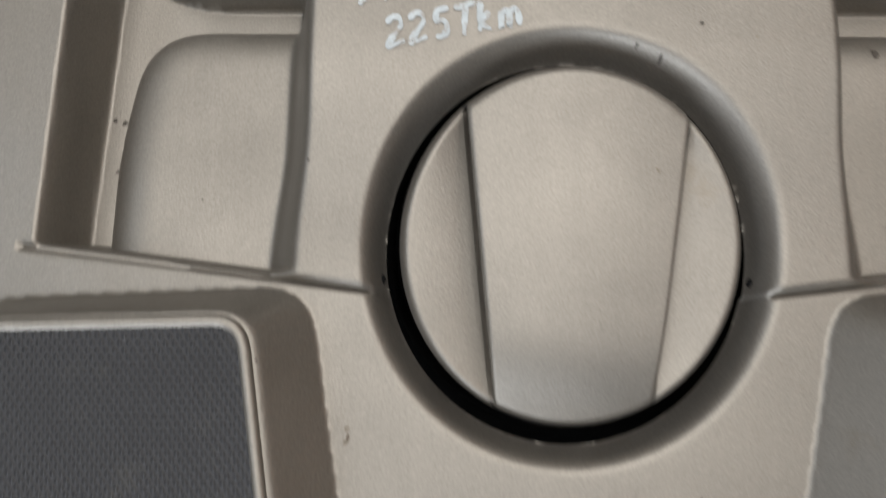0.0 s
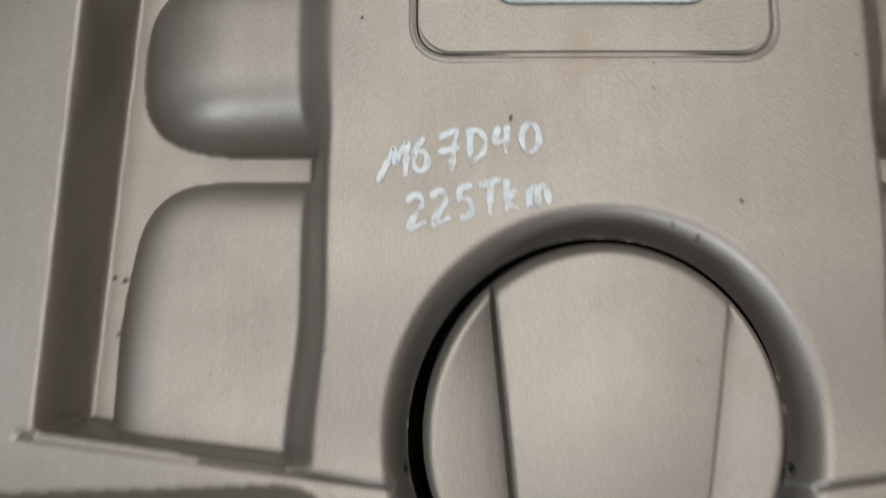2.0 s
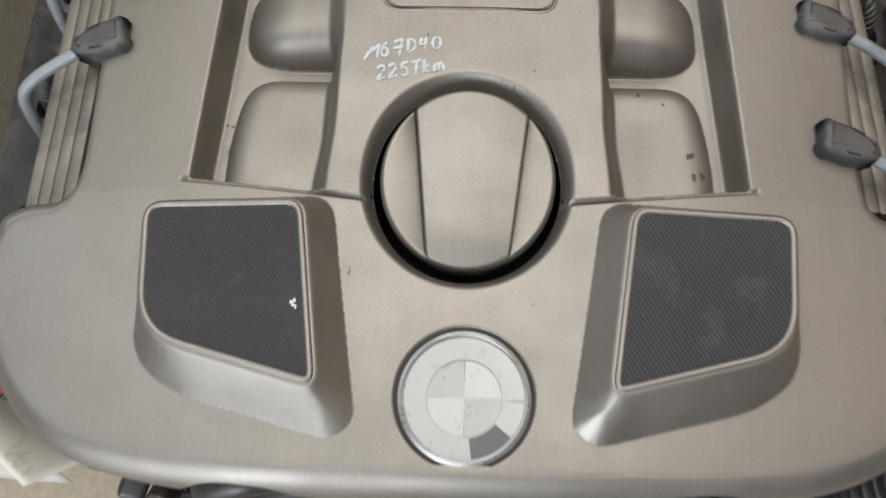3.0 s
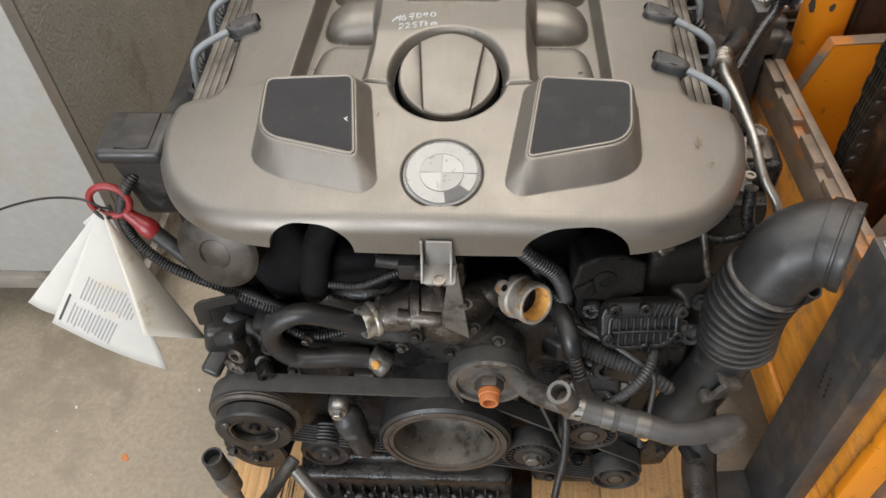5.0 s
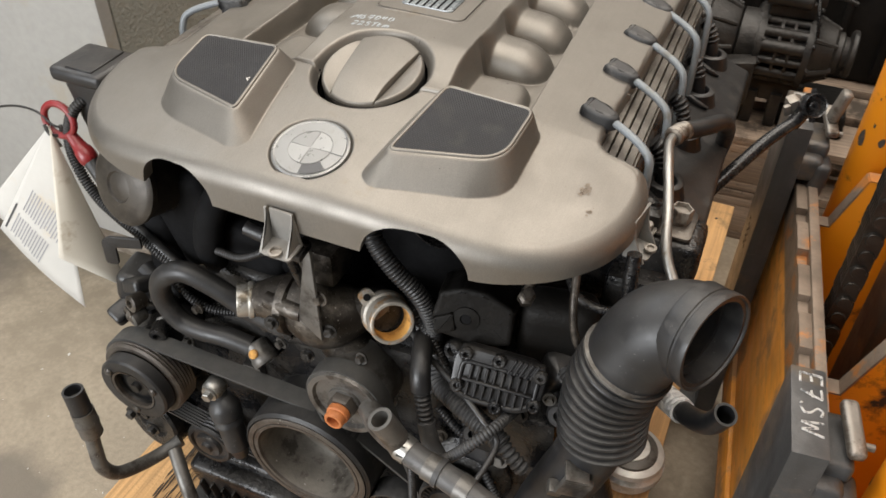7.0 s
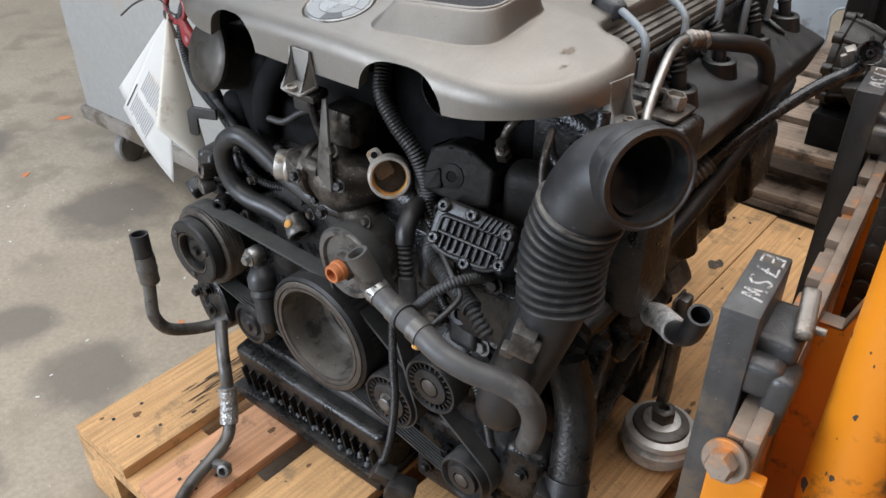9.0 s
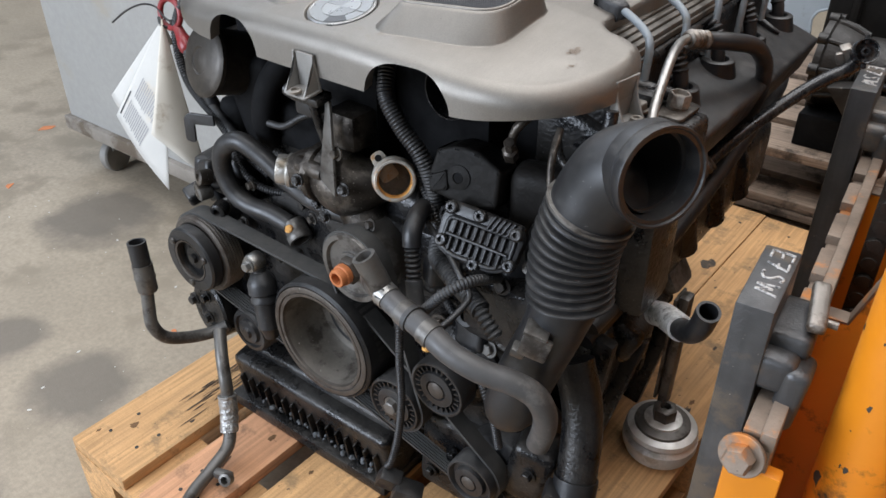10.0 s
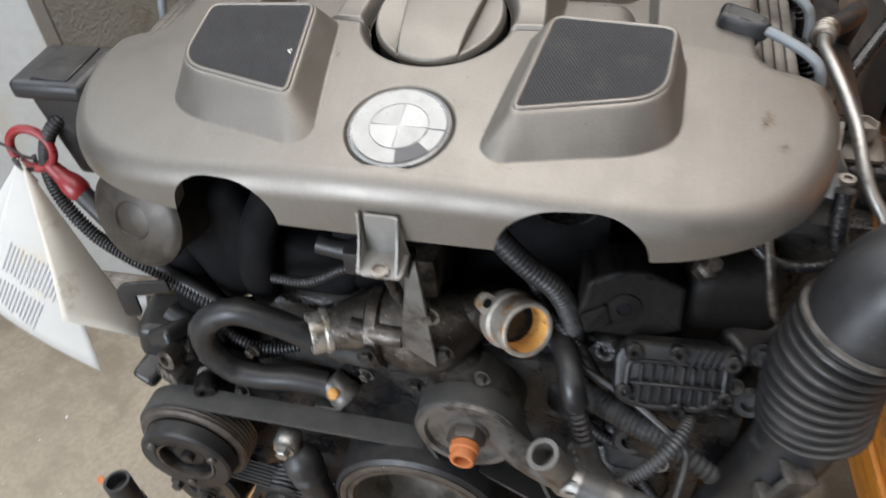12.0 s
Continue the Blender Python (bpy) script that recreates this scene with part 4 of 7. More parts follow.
truck = thing("forklift", "worn orange fork truck with black steel forks beside the pallet", "forklift", pose(0.512, -0.085, 0, 0, 0, 5.2))
for y0, sign in ((0.0, 1), (0.573, 1)):
    fk = part("fork", join(block((0.034, 0.11, 0.66), pose(0.014, y0, 0.37), 0.003), block((0.60, 0.11, 0.035), pose(-0.27, y0, 0.055), 0.004)), FORKSTEEL, truck, "black steel fork with a marked top")
    part("fork_hook", block((0.044, 0.070, 0.026), pose(0.044, y0 + 0.004, 0.652), 0.010, 4), FORKSTEEL, fk, "cast fork hook")
    part("hook_root", block((0.046, 0.044, 0.040), pose(0.038, y0 - 0.030, 0.630), 0.013, 4), FORKSTEEL, fk)
    part("hook_tail", block((0.024, 0.040, 0.070), pose(0.060, y0 - 0.034, 0.608, 0, 5, 0), 0.010, 4), FORKSTEEL, fk)
    part("lock_pin", join(block((0.015, 0.020, 0.050), pose(0.064, y0 + 0.004, 0.712, 0, 12, 6), 0.006, 3), block((0.017, 0.060, 0.013), pose(0.060, y0 + 0.008, 0.684, 14, 0, 8), 0.005, 3), block((0.010, 0.012, 0.04), pose(0.060, y0 + 0.016, 0.660), 0.003), lathe([(0.004, 0), (0.004, 0.016)], facing((0.064, y0 - 0.004, 0.672), (1, 0, 0)), 10)) if y0 else join(block((0.017, 0.062, 0.013), pose(0.060, y0 + 0.008, 0.678, 10, 0, 8), 0.006, 3), block((0.010, 0.012, 0.04), pose(0.060, y0 + 0.016, 0.660), 0.003), lathe([(0.004, 0), (0.004, 0.016)], facing((0.064, y0 - 0.004, 0.672), (1, 0, 0)), 10)), WORNSTEEL, fk, "worn steel locking lever")
    for k, strokes in enumerate(FORKWORD):
        for pts in strokes:
            part("chalk_stroke", tube([(0.006 + 0.020 * v, y0 + 0.046 - 0.0195 * k - 0.0145 * u, 0.7003, 0.0013) for u, v in pts], 0.0013, 6, 0.004, straight=len(pts) < 4), FORKMARK, fk)
part("top_rail", join(block((0.026, 0.93, 0.06), pose(0.050, 0.365, 0.560), 0.003), block((0.014, 0.93, 0.02), pose(0.057, 0.365, 0.597), 0.003),
                      *[block((0.016, 0.062, 0.014), pose(0.043, -0.065 + 0.094 * k, 0.595), 0.002) for k in range(10)]), RUSTSTEEL, truck, "rusty notched carriage rail")
part("carriage_plate", block((0.016, 0.92, 0.30), pose(0.047, 0.365, 0.385), 0.003), WORNORANGE, truck, "scraped orange carriage plate")
part("lower_rail", block((0.04, 0.92, 0.08), pose(0.052, 0.365, 0.19), 0.006), WORNORANGE, truck)
CB = facing((0.041, -0.105, 0.580), (-0.15, -1, 0.25))
cbolt = part("carriage_bolt", lathe([(0.018, 0.005), (0.018, 0.017), (0.015, 0.020), (0.0005, 0.020)], CB @ pose(0, 0, 0, 0, 0, 20) @ Matrix.Diagonal((0.78, 0.78, 1, 1)), 6), RUSTSTEEL, truck, "large rusty hexagonal bolt")
part("washer", lathe([(0.0005, 0), (0.0205, 0), (0.021, 0.001), (0.021, 0.0045), (0.020, 0.0055), (0.012, 0.0055)], CB, 36), RUSTSTEEL, cbolt, "wide rusty washer")
part("end_plate", block((0.05, 0.016, 0.40), pose(0.052, -0.094, 0.362), 0.003), ORANGE, truck)
for y in (0.172, 0.497):
    bp = part("roller_bracket", prism([(0.0, 0.0), (0.24, 0.0), (0.24, 0.419), (0.056, 0.419), (0.030, 0.332), (0.0, 0.332)], 0.022, pose(0.058, y, 0.24, 90, 0, 0), 0.002), ORANGE, truck)
    part("cut_edge", join(block((0.031, 0.0225, 0.003), pose(0.0735, y - 0.011, 0.5735), 0.001), block((0.184, 0.0225, 0.003), pose(0.206, y - 0.011, 0.6605), 0.001), block((0.091, 0.0225, 0.003), pose(0.1005, y - 0.011, 0.6165, 0, -73, 0), 0.001)), RUSTSTEEL, bp, "bare worn edge")
for y in (0.0, 0.577):
    part("lift_cylinder", join(lathe([(0.039, 0.06), (0.039, 1.75), (0.026, 1.76), (0.026, 2.1)], pose(0.138, y, 0), 40), lathe([(0.044, 0.05), (0.044, 0.12), (0.039, 0.13)], pose(0.138, y, 0), 40)), ORANGE, truck, "orange lift cylinder with chipped paint")
# the dark gap behind the chain is put into this beam's colour
part("centre_beam", join(block((0.05, 0.09, 1.9), pose(0.165, 0.33, 0.98), 0.012, 3), block((0.02, 0.14, 1.9), pose(0.195, 0.33, 0.98), 0.004)), DARKMAST, truck, "dark inner beam behind the chain, coloured for the dark gap")
chip_rnd = random.Random(31)
for cy, n_ in ((0.0, 44), (0.577, 44)):
    for k in range(n_):
        a, zc = radians(chip_rnd.uniform(130, 265)), chip_rnd.uniform(0.25, 1.15)
        s_ = chip_rnd.choice((0.0015, 0.002, 0.003, 0.005, 0.008, 0.014))
        poly = [(s_ * chip_rnd.uniform(0.4, 1.1) * math.cos(t_) * 0.6, s_ * chip_rnd.uniform(0.5, 1.2) * math.sin(t_)) for t_ in [2 * math.pi * q_ / 9 for q_ in range(9)]]
        pts = [(0.138 + 0.0394 * math.cos(a + u_ / 0.0394), cy + 0.0394 * math.sin(a + u_ / 0.0394), zc + v_) for u_, v_ in poly]
        part("paint_chip", raw(pts, [tuple(range(9))]), CHIP, truck, smooth=False)
for y0 in (0.0, 0.573):
    for r_ in range(2):
        for k in range(5 - r_):
            part("stamped_mark", block((0.0012, 0.0035, 0.006), pose(-0.0032, y0 + 0.012 - 0.018 * r_ - 0.002 * k, 0.485 - 0.011 * k - 0.008 * r_), 0), GREASE, truck)
for k in range(34):
    zc = 0.30 + 0.0255 * k
    part("chain_link", join(lathe([(0.0085, -0.019), (0.0095, -0.017), (0.0095, 0.017), (0.0085, 0.019)], facing((0.088, 0.292, zc), (0, 1, 0)), 12),
                            *[prism(rounded([(-0.012, -0.020), (0.012, -0.020), (0.012, 0.020), (-0.012, 0.020)], 0.010, 3), 0.003, pose(0.088, 0.2955 + d - 0.0035 * (k % 2), zc + 0.01275, 90), 0) for d in (-0.0140, -0.0070, 0.0, 0.0070, 0.0140)]), GREASE, truck)
for y in (-0.02, 0.60):
    # far channel: inner shade is put into its rusty colour; near one stays orange
    ms = part("mast_upright", join(block((0.13, 0.018, 2.1), pose(0.245, y - 0.045, 1.07), 0.004), block((0.018, 0.11, 2.1), pose(0.185, y + 0.01, 1.07), 0.004), block((0.13, 0.018, 2.1), pose(0.245, y + 0.065, 1.07), 0.004)), ORANGE if y < 0 else DARKMAST, truck, "" if y < 0 else "rust-brown mast channel, darkened in its colour for the shade inside")
    part("roller_track", block((0.004, 0.07, 2.1), pose(0.174, y + 0.01, 1.07), 0.001), RUSTSTEEL, ms, "bare steel roller track")
part("cross_member", block((0.05, 0.6, 0.10), pose(0.215, 0.29, 0.16), 0.006), ORANGE, truck)
part("chassis", prism(rounded([(0.36, 0.10), (1.25, 0.10), (1.27, 0.50), (1.10, 0.66), (0.52, 0.64), (0.36, 0.46)], 0.05), 0.86, pose(0, 0.73, 0, 90), 0.02, 3), ORANGE, truck)
for y in (-0.16, 0.76):
    part("wheel", lathe([(0.06, -0.05), (0.15, -0.05), (0.17, -0.035), (0.17, 0.035), (0.15, 0.05), (0.06, 0.05)], facing((0.48, y, 0.17), (0, 1, 0)), 36), RUBBER, truck)

# ---------------------------------------------------------------- behind: pallet stack and an old gearbox
for k in range(2):
    make_pallet("old_pallet", pose(0.45, 1.475, 0.146 * k, 0, 0, 92), (OLDWOOD,), "grey weathered wooden pallet in a stack", 1.2, 8 + k, "stacked pallets")
gear = thing("gearbox", "dirty dark cast gearbox lying on stacked pallets", "gearbox", pose(0.008, 1.205, 0.468))
AX = (1, 0, 0)
bell = part("bell_housing", join(lathe([(0.092, 0.0), (0.100, 0.002), (0.100, 0.016), (0.094, 0.020), (0.086, 0.05), (0.074, 0.08), (0.07, 0.085)], facing((0.250, 0, 0), AX), 44),
                                 lathe([(0.094, 0.001), (0.080, 0.006), (0.05, 0.03), (0.001, 0.032)], facing((0.250, 0, 0), AX), 40, False)), GEARGREY, gear, "black round bell housing")
for k in range(9):
    a = radians(40 * k + 15)
    part("bell_lug", lathe([(0.013, 0), (0.013, 0.020), (0.008, 0.021), (0.007, 0.006), (0.0005, 0.006)], facing((0.248, 0.098 * math.cos(a), 0.098 * math.sin(a)), AX), 16), GEARGREY, bell)
    part("bell_rib", tube([(0.268, 0.094 * math.cos(a), 0.094 * math.sin(a)), (0.300, 0.087 * math.cos(a), 0.087 * math.sin(a)), (0.330, 0.074 * math.cos(a), 0.074 * math.sin(a))], 0.006, 8, straight=True), GEARGREY, bell)
part("support_lug", prism([(0.30, -0.015), (0.392, 0.004), (0.392, -0.10), (0.372, -0.10)], 0.05, pose(0, -0.075, 0.0, 90), 0.004), GEARGREY, gear, "triangular cast lug")
gbody = part("housing", join(lathe([(0.05, 0.0), (0.070, 0.005), (0.072, 0.15), (0.05, 0.16)], facing((0.335, 0, 0), AX), 28), block((0.13, 0.10, 0.15), pose(0.425, 0.02, 0.0), 0.02, 3, 0.9)), GEARGREY, gear)
for x, r in ((0.385, 0.088), (0.488, 0.092)):
    part("joint_flange", lathe([(0.05, -0.008), (r, -0.007), (r, 0.007), (0.05, 0.008)], facing((x, 0, 0), AX) @ Matrix.Diagonal((1, 0.92, 1, 1)), 20), GEARGREY, gbody)
    for k in range(10):
        a = radians(36 * k + 8)
        part("flange_bolt", hexbolt((x + 0.007, (r - 0.006) * math.cos(a), (r - 0.006) * math.sin(a)), AX, 0.0055, 0.006), GRIME, gbody)
for a, r in ((130, 0.010), (152, 0.013), (176, 0.009), (200, 0.014), (222, 0.012), (244, 0.009)):
    ca, sa = 0.076 * math.cos(radians(a)), 0.076 * math.sin(radians(a))
    part("housing_rib", tube([(0.392, ca, -sa), (0.482, ca, -sa)], r, 12, straight=True), GEARGREY, gbody)
for x in (0.425, 0.452):
    part("web", lathe([(0.05, -0.004), (0.084, -0.003), (0.084, 0.003), (0.05, 0.004)], facing((x, 0, 0), AX), 24), GEARGREY, gbody)
tail = part("tail", lathe([(0.078, 0), (0.070, 0.012), (0.058, 0.045), (0.046, 0.052), (0.046, 0.062), (0.038, 0.066), (0.036, 0.078)], facing((0.495, 0, 0.004), AX), 32), GEARGREY, gear)
for k in range(6):
    a = radians(60 * k + 20)
    part("tail_rib", tube([(0.497, 0.074 * math.cos(a), 0.074 * math.sin(a)), (0.545, 0.052 * math.cos(a), 0.052 * math.sin(a))], 0.007, 8, straight=True), GEARGREY, tail)
part("output_flange", lathe([(0.03, 0), (0.050, 0.003), (0.053, 0.006), (0.053, 0.014), (0.050, 0.016), (0.036, 0.014), (0.020, 0.008), (0.001, 0.008)], facing((0.570, 0, 0.006), AX), 32), GEARGREY, gear)
part("top_casting", join(block((0.10, 0.07, 0.045), pose(0.435, 0.0, 0.098, 0, 0, 4), 0.012, 3), lathe([(0.019, -0.05), (0.021, -0.046), (0.021, 0.04), (0.016, 0.044)], facing((0.43, -0.03, 0.122), AX), 18), block((0.03, 0.03, 0.03), pose(0.485, -0.01, 0.122), 0.006)), GEARGREY, gear)
part("selector_rod", tube([(0.46, 0.0, 0.125), (0.53, -0.005, 0.128), (0.56, -0.004, 0.120)], 0.005, 10), GRIME, gear)
# block added under the tail, near-black where only shade lies
part("oil_pan", block((0.15, 0.16, 0.060), pose(0.545, 0.02, -0.1475), 0.012, 3, 0.9), SHADEDBLACK, gear, "black block filling the dark space under the gearbox tail")
part("vent_loop", tube([(0.42, 0.03, 0.115), (0.44, 0.0, 0.155), (0.475, -0.03, 0.14), (0.49, -0.06, 0.10), (0.50, -0.07, 0.06)], 0.004, 10), GRIME, gear)
part("sump", join(block((0.13, 0.11, 0.055), pose(0.435, 0.005, -0.090), 0.010, 2, 0.92), *[block((0.026, 0.022, 0.082), pose(x, y, -0.135), 0.004) for x in (0.40, 0.455) for y in (-0.05, 0.05)]), GEARGREY, gear)
# black of this bearer is the shade under the bell, put into its colour
part("bearer", block((0.10, 0.18, 0.078), pose(0.300, 0.0, -0.1385), 0.004), DEEP, gear, "bearer under the bell housing, coloured black for the shade there")

# guessed machine mass, added and coloured near-black to darken the background
dark_mass = thing("dark_machine", "black machine mass added behind the gearbox to darken the background", "engine", pose(0.70, 1.56, 0.292))
part("block", join(block((1.00, 0.22, 0.30), pose(-0.01, 0.0, 0.15), 0.02, 3), block((0.96, 0.16, 0.24), pose(-0.01, 0.0, 0.40), 0.03, 3, 0.9)), SHADEDBLACK, dark_mass)
for k in range(9):
    part("block_rib", block((0.018, 0.03, 0.26), pose(-0.44 + 0.105 * k, -0.118, 0.16), 0.006), SHADEDBLACK, dark_mass)
for k in range(4):
    part("port", lathe([(0.034, 0), (0.034, 0.018), (0.024, 0.020), (0.022, 0.0), (0.001, 0.0)], facing((-0.14 + 0.125 * k, -0.075, 0.41), (0, -1, 0.1)), 24), SHADEDBLACK, dark_mass)

# ragged sheet left on the pallets beside the bell housing
PALEBLUE = material("pale_blue_plastic", (0.36, 0.40, 0.43), 0.5, 0, 0.10, 9, 0.08, 80, stain=(0.20, 0.21, 0.21), stain_amount=0.3, stain_scale=14)
scrap = thing("plastic_panel", "torn pale blue-grey plastic panel standing on the pallets", "panel")
part("sheet", prism([(-0.16, 0.2925), (0.070, 0.2925), (0.086, 0.2925), (0.100, 0.318), (0.113, 0.338), (0.114, 0.375), (0.110, 0.418), (0.122, 0.440), (0.150, 0.452), (0.162, 0.462), (0.175, 0.56), (0.15, 0.66), (-0.16, 0.66)], 0.006, pose(0, 1.68, 0, 90), 0.0015), PALEBLUE, scrap)
part("edge_bead", tube([(0.086, 1.675, 0.297), (0.100, 1.675, 0.318), (0.113, 1.675, 0.338), (0.114, 1.675, 0.375), (0.110, 1.675, 0.418), (0.122, 1.675, 0.440), (0.150, 1.675, 0.452), (0.162, 1.675, 0.462)], 0.004, 8, straight=True), PALEBLUE, scrap)

# ---------------------------------------------------------------- litter on the floor
lit_rnd = random.Random(21)
FLAKE = material("orange_flake", (0.55, 0.20, 0.08), 0.8)
PALE = material("pale_crumb", (0.62, 0.60, 0.56), 0.85)


def flake(x, y, r, mat, label):
    pts = [(r * lit_rnd.uniform(0.5, 1.1) * math.cos(a), r * lit_rnd.uniform(0.5, 1.1) * math.sin(a) * 0.6) for a in [2 * math.pi * k / 7 for k in range(7)]]
    ob = part("flake", prism(pts, 0.0016, None, 0.0004, 1), mat)
    ob.matrix_world = pose(x, y, 0, 0, 0, lit_rnd.uniform(0, 180))
    return tagged(ob, label, "litter", "litter on the floor")


flake(-0.655, -0.005, 0.013, FLAKE, "orange paint flake on the concrete floor")
flake(-0.50, -0.30, 0.010, FLAKE, "orange paint flake on the concrete floor")
flake(-1.58, 0.12, 0.020, FLAKE, "thin reddish wood splinter on the concrete floor")
flake(-1.86, 0.40, 0.030, FLAKE, "thin reddish wood splinter on the concrete floor")
for _ in range(70):
    flake(lit_rnd.uniform(-1.5, -0.45), lit_rnd.uniform(-0.6, 0.28), lit_rnd.choice((0.0012, 0.0015, 0.002, 0.003, 0.005)), PALE, "small pale crumb on the concrete floor")


# ---------------------------------------------------------------- engine
engine = thing("engine", "used grimy V8 diesel engine standing on a wooden pallet", "engine")
FRONT = (0, -1, 0)
part("crankcase", join(block((0.34, 0.60, 0.30), pose(0.0, 0.30, 0.42), 0.02, 3), block((0.40, 0.09, 0.40), pose(0.02, -0.03, 0.43), 0.02, 3),
                       ), GRIME, engine)
for k in range(6):
    part("case_rib", block((0.36, 0.012, 0.22), pose(0.0, 0.05 + 0.09 * k, 0.42), 0.004), GRIME, engine)
part("timing_cover", prism(rounded([(-0.262, 0.245), (0.27, 0.245), (0.285, 0.48), (0.22, 0.60), (-0.10, 0.585), (-0.245, 0.50), (-0.268, 0.40)], 0.03), 0.05, pose(0, -0.038, 0, 90), 0.008), GRIME, engine, "oily dark timing cover")
for x, z in ((-0.20, 0.42), (-0.185, 0.33), (-0.17, 0.52), (-0.09, 0.56), (0.24, 0.36), (0.26, 0.46), (0.06, 0.44), (-0.10, 0.30), (0.19, 0.50)):
    part("cover_bolt", hexbolt((x, -0.088, z), FRONT, 0.0055, 0.007), GRIME, engine)
# valley coloured near-black for the shade under the cover
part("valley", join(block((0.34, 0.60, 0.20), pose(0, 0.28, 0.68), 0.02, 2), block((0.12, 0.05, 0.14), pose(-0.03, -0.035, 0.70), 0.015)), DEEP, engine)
for sx in (1, -1):
    head_ob = part("cylinder_head", join(block((0.17, 0.47, 0.20), pose(sx * 0.225, 0.265, 0.655, 0, 20 * sx, 0), 0.02, 3),
                                         block((0.06, 0.45, 0.10), pose(sx * 0.280, 0.265, 0.765, 0, 4 * sx, 0), 0.012, 3)), GRIME, engine)
    hc = part("head_cover", block((0.098, 0.448, 0.055), pose(sx * 0.337, 0.277, 0.727, 0, 20 * sx, 0), 0.007, 3), BLACK, head_ob, "black plastic cover with round injector wells")
    for k in range(4):
        wy = (0.130 if sx > 0 else 0.17) + 0.1130 * k
        part("injector_well", lathe([(0.036, -0.05), (0.0285, -0.032), (0.0235, -0.015), (0.0213, -0.006), (0.0205, -0.0015), (0.0185, 0.0), (0.0135, 0.0), (0.0122, -0.002), (0.0118, -0.030), (0.001, -0.030)], pose(sx * 0.335, wy, 0.769), 32), BLACK, hc)
        part("spring_boot", tube([(sx * 0.312, wy + 0.004, 0.812), (sx * 0.319, wy + 0.004, 0.807), (sx * 0.326, wy + 0.003, 0.796), (sx * 0.331, wy + 0.002, 0.782)], 0.0102, 16, 0.0025, 0.0034, 0.0065), RUBBER, hc, "short ribbed rubber boot")
        part("boot_tube", tube([(sx * 0.327, wy + 0.003, 0.794), (sx * 0.333, wy + 0.001, 0.774), (sx * 0.336, wy, 0.745)], 0.0086, 16, 0.003), RUBBER, hc)
    rail = part("ribbed_rail", block((0.042, 0.50, 0.008), pose(sx * 0.286, 0.302, 0.8185), 0.002), FINS, engine, "dull ribbed aluminium rail")
    for k in range(4):
        part("rail_rib", block((0.0084, 0.50, 0.014), pose(sx * (0.2715 + 0.0096 * k), 0.302, 0.8285 - 0.0022 * k), 0.0018), FINS, rail)
    for k in range(5 if sx > 0 else 4):
        y0 = (0.088 if sx > 0 else 0.168) + 0.097 * k
        spade = rounded([(-0.019, -0.011), (-0.021, 0.012), (0.000, 0.0125), (0.014, 0.0065), (0.017, 0.0), (0.014, -0.006), (0.000, -0.0115)], 0.005)
        spade = [(1.12 * p, 1.05 * q) for p, q in spade]
        inj = part("injector_boot", prism(spade if sx > 0 else [(-a, b) for a, b in spade[::-1]], 0.019, pose(sx * 0.258, y0, 0.8475, 0, 8 * sx, -18 * sx), 0.0055, 3), HOSE, engine, "dark rubber injector boot")
        part("leak_tube", tube([(sx * 0.270, y0 - 0.005, 0.858), (sx * 0.291, y0 - 0.014, 0.852), (sx * 0.309, y0 - 0.023, 0.845), (sx * 0.3195, y0 - 0.030, 0.834), (sx * 0.322, y0 - 0.037, 0.805), (sx * 0.322, y0 - 0.042, 0.766)], 0.0045, 12, 0.004), TUBE, inj, "blue-grey tube")
        if k:
            part("cover_rib", tube([(sx * 0.306, y0 - 0.038, 0.770, 0.0025), (sx * 0.322, y0 - 0.041, 0.7665, 0.004), (sx * 0.340, y0 - 0.045, 0.759, 0.004), (sx * 0.352, y0 - 0.044, 0.754, 0.0025)], 0.004, 10, 0.004), BLACK, hc)
        part("boot_base", block((0.016, 0.024, 0.006), pose(sx * 0.262, y0, 0.8475, 0, 6 * sx, 0), 0.002), BLACK, inj)

# near-black blocks added inside, closing bright sight lines through the engine
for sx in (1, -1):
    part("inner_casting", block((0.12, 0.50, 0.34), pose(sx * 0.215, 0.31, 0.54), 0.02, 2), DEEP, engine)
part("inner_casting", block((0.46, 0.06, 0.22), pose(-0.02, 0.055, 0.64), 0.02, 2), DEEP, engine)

# oil pan with cast ribs along its front
pan = part("oil_pan", join(block((0.32, 0.52, 0.10), pose(-0.075, 0.14, 0.215), 0.012, 3), block((0.335, 0.10, 0.10), pose(-0.078, -0.088, 0.205, 10), 0.012, 3),
                           block((0.345, 0.42, 0.022), pose(-0.08, 0.055, 0.1555), 0.006)), GRIME, engine, "oily black finned oil pan")
for k in range(16):
    part("pan_rib", block((0.0060, 0.018, 0.046), pose(-0.226 + 0.0196 * k, -0.1395, 0.190, 14), 0.0022, 2, 0.55), GRIME, pan)


crust_rnd = random.Random(4)
for k in range(2, 15):
    x0 = -0.226 + 0.0196 * k + 0.0098
    for _ in range(2):
        part("crust_clump", lathe([(0.0001, -0.004), (0.0035, -0.002), (0.004, 0.001), (0.002, 0.004), (0.0001, 0.005)], pose(x0 + crust_rnd.uniform(-0.003, 0.003), -0.1415 + crust_rnd.uniform(-0.004, 0.002), 0.176 + crust_rnd.uniform(-0.004, 0.010), crust_rnd.uniform(0, 90), crust_rnd.uniform(0, 90)) @ Matrix.Scale(crust_rnd.uniform(0.6, 1.3), 4), 6), CRUST, pan, "pale crystal crust", smooth=False)


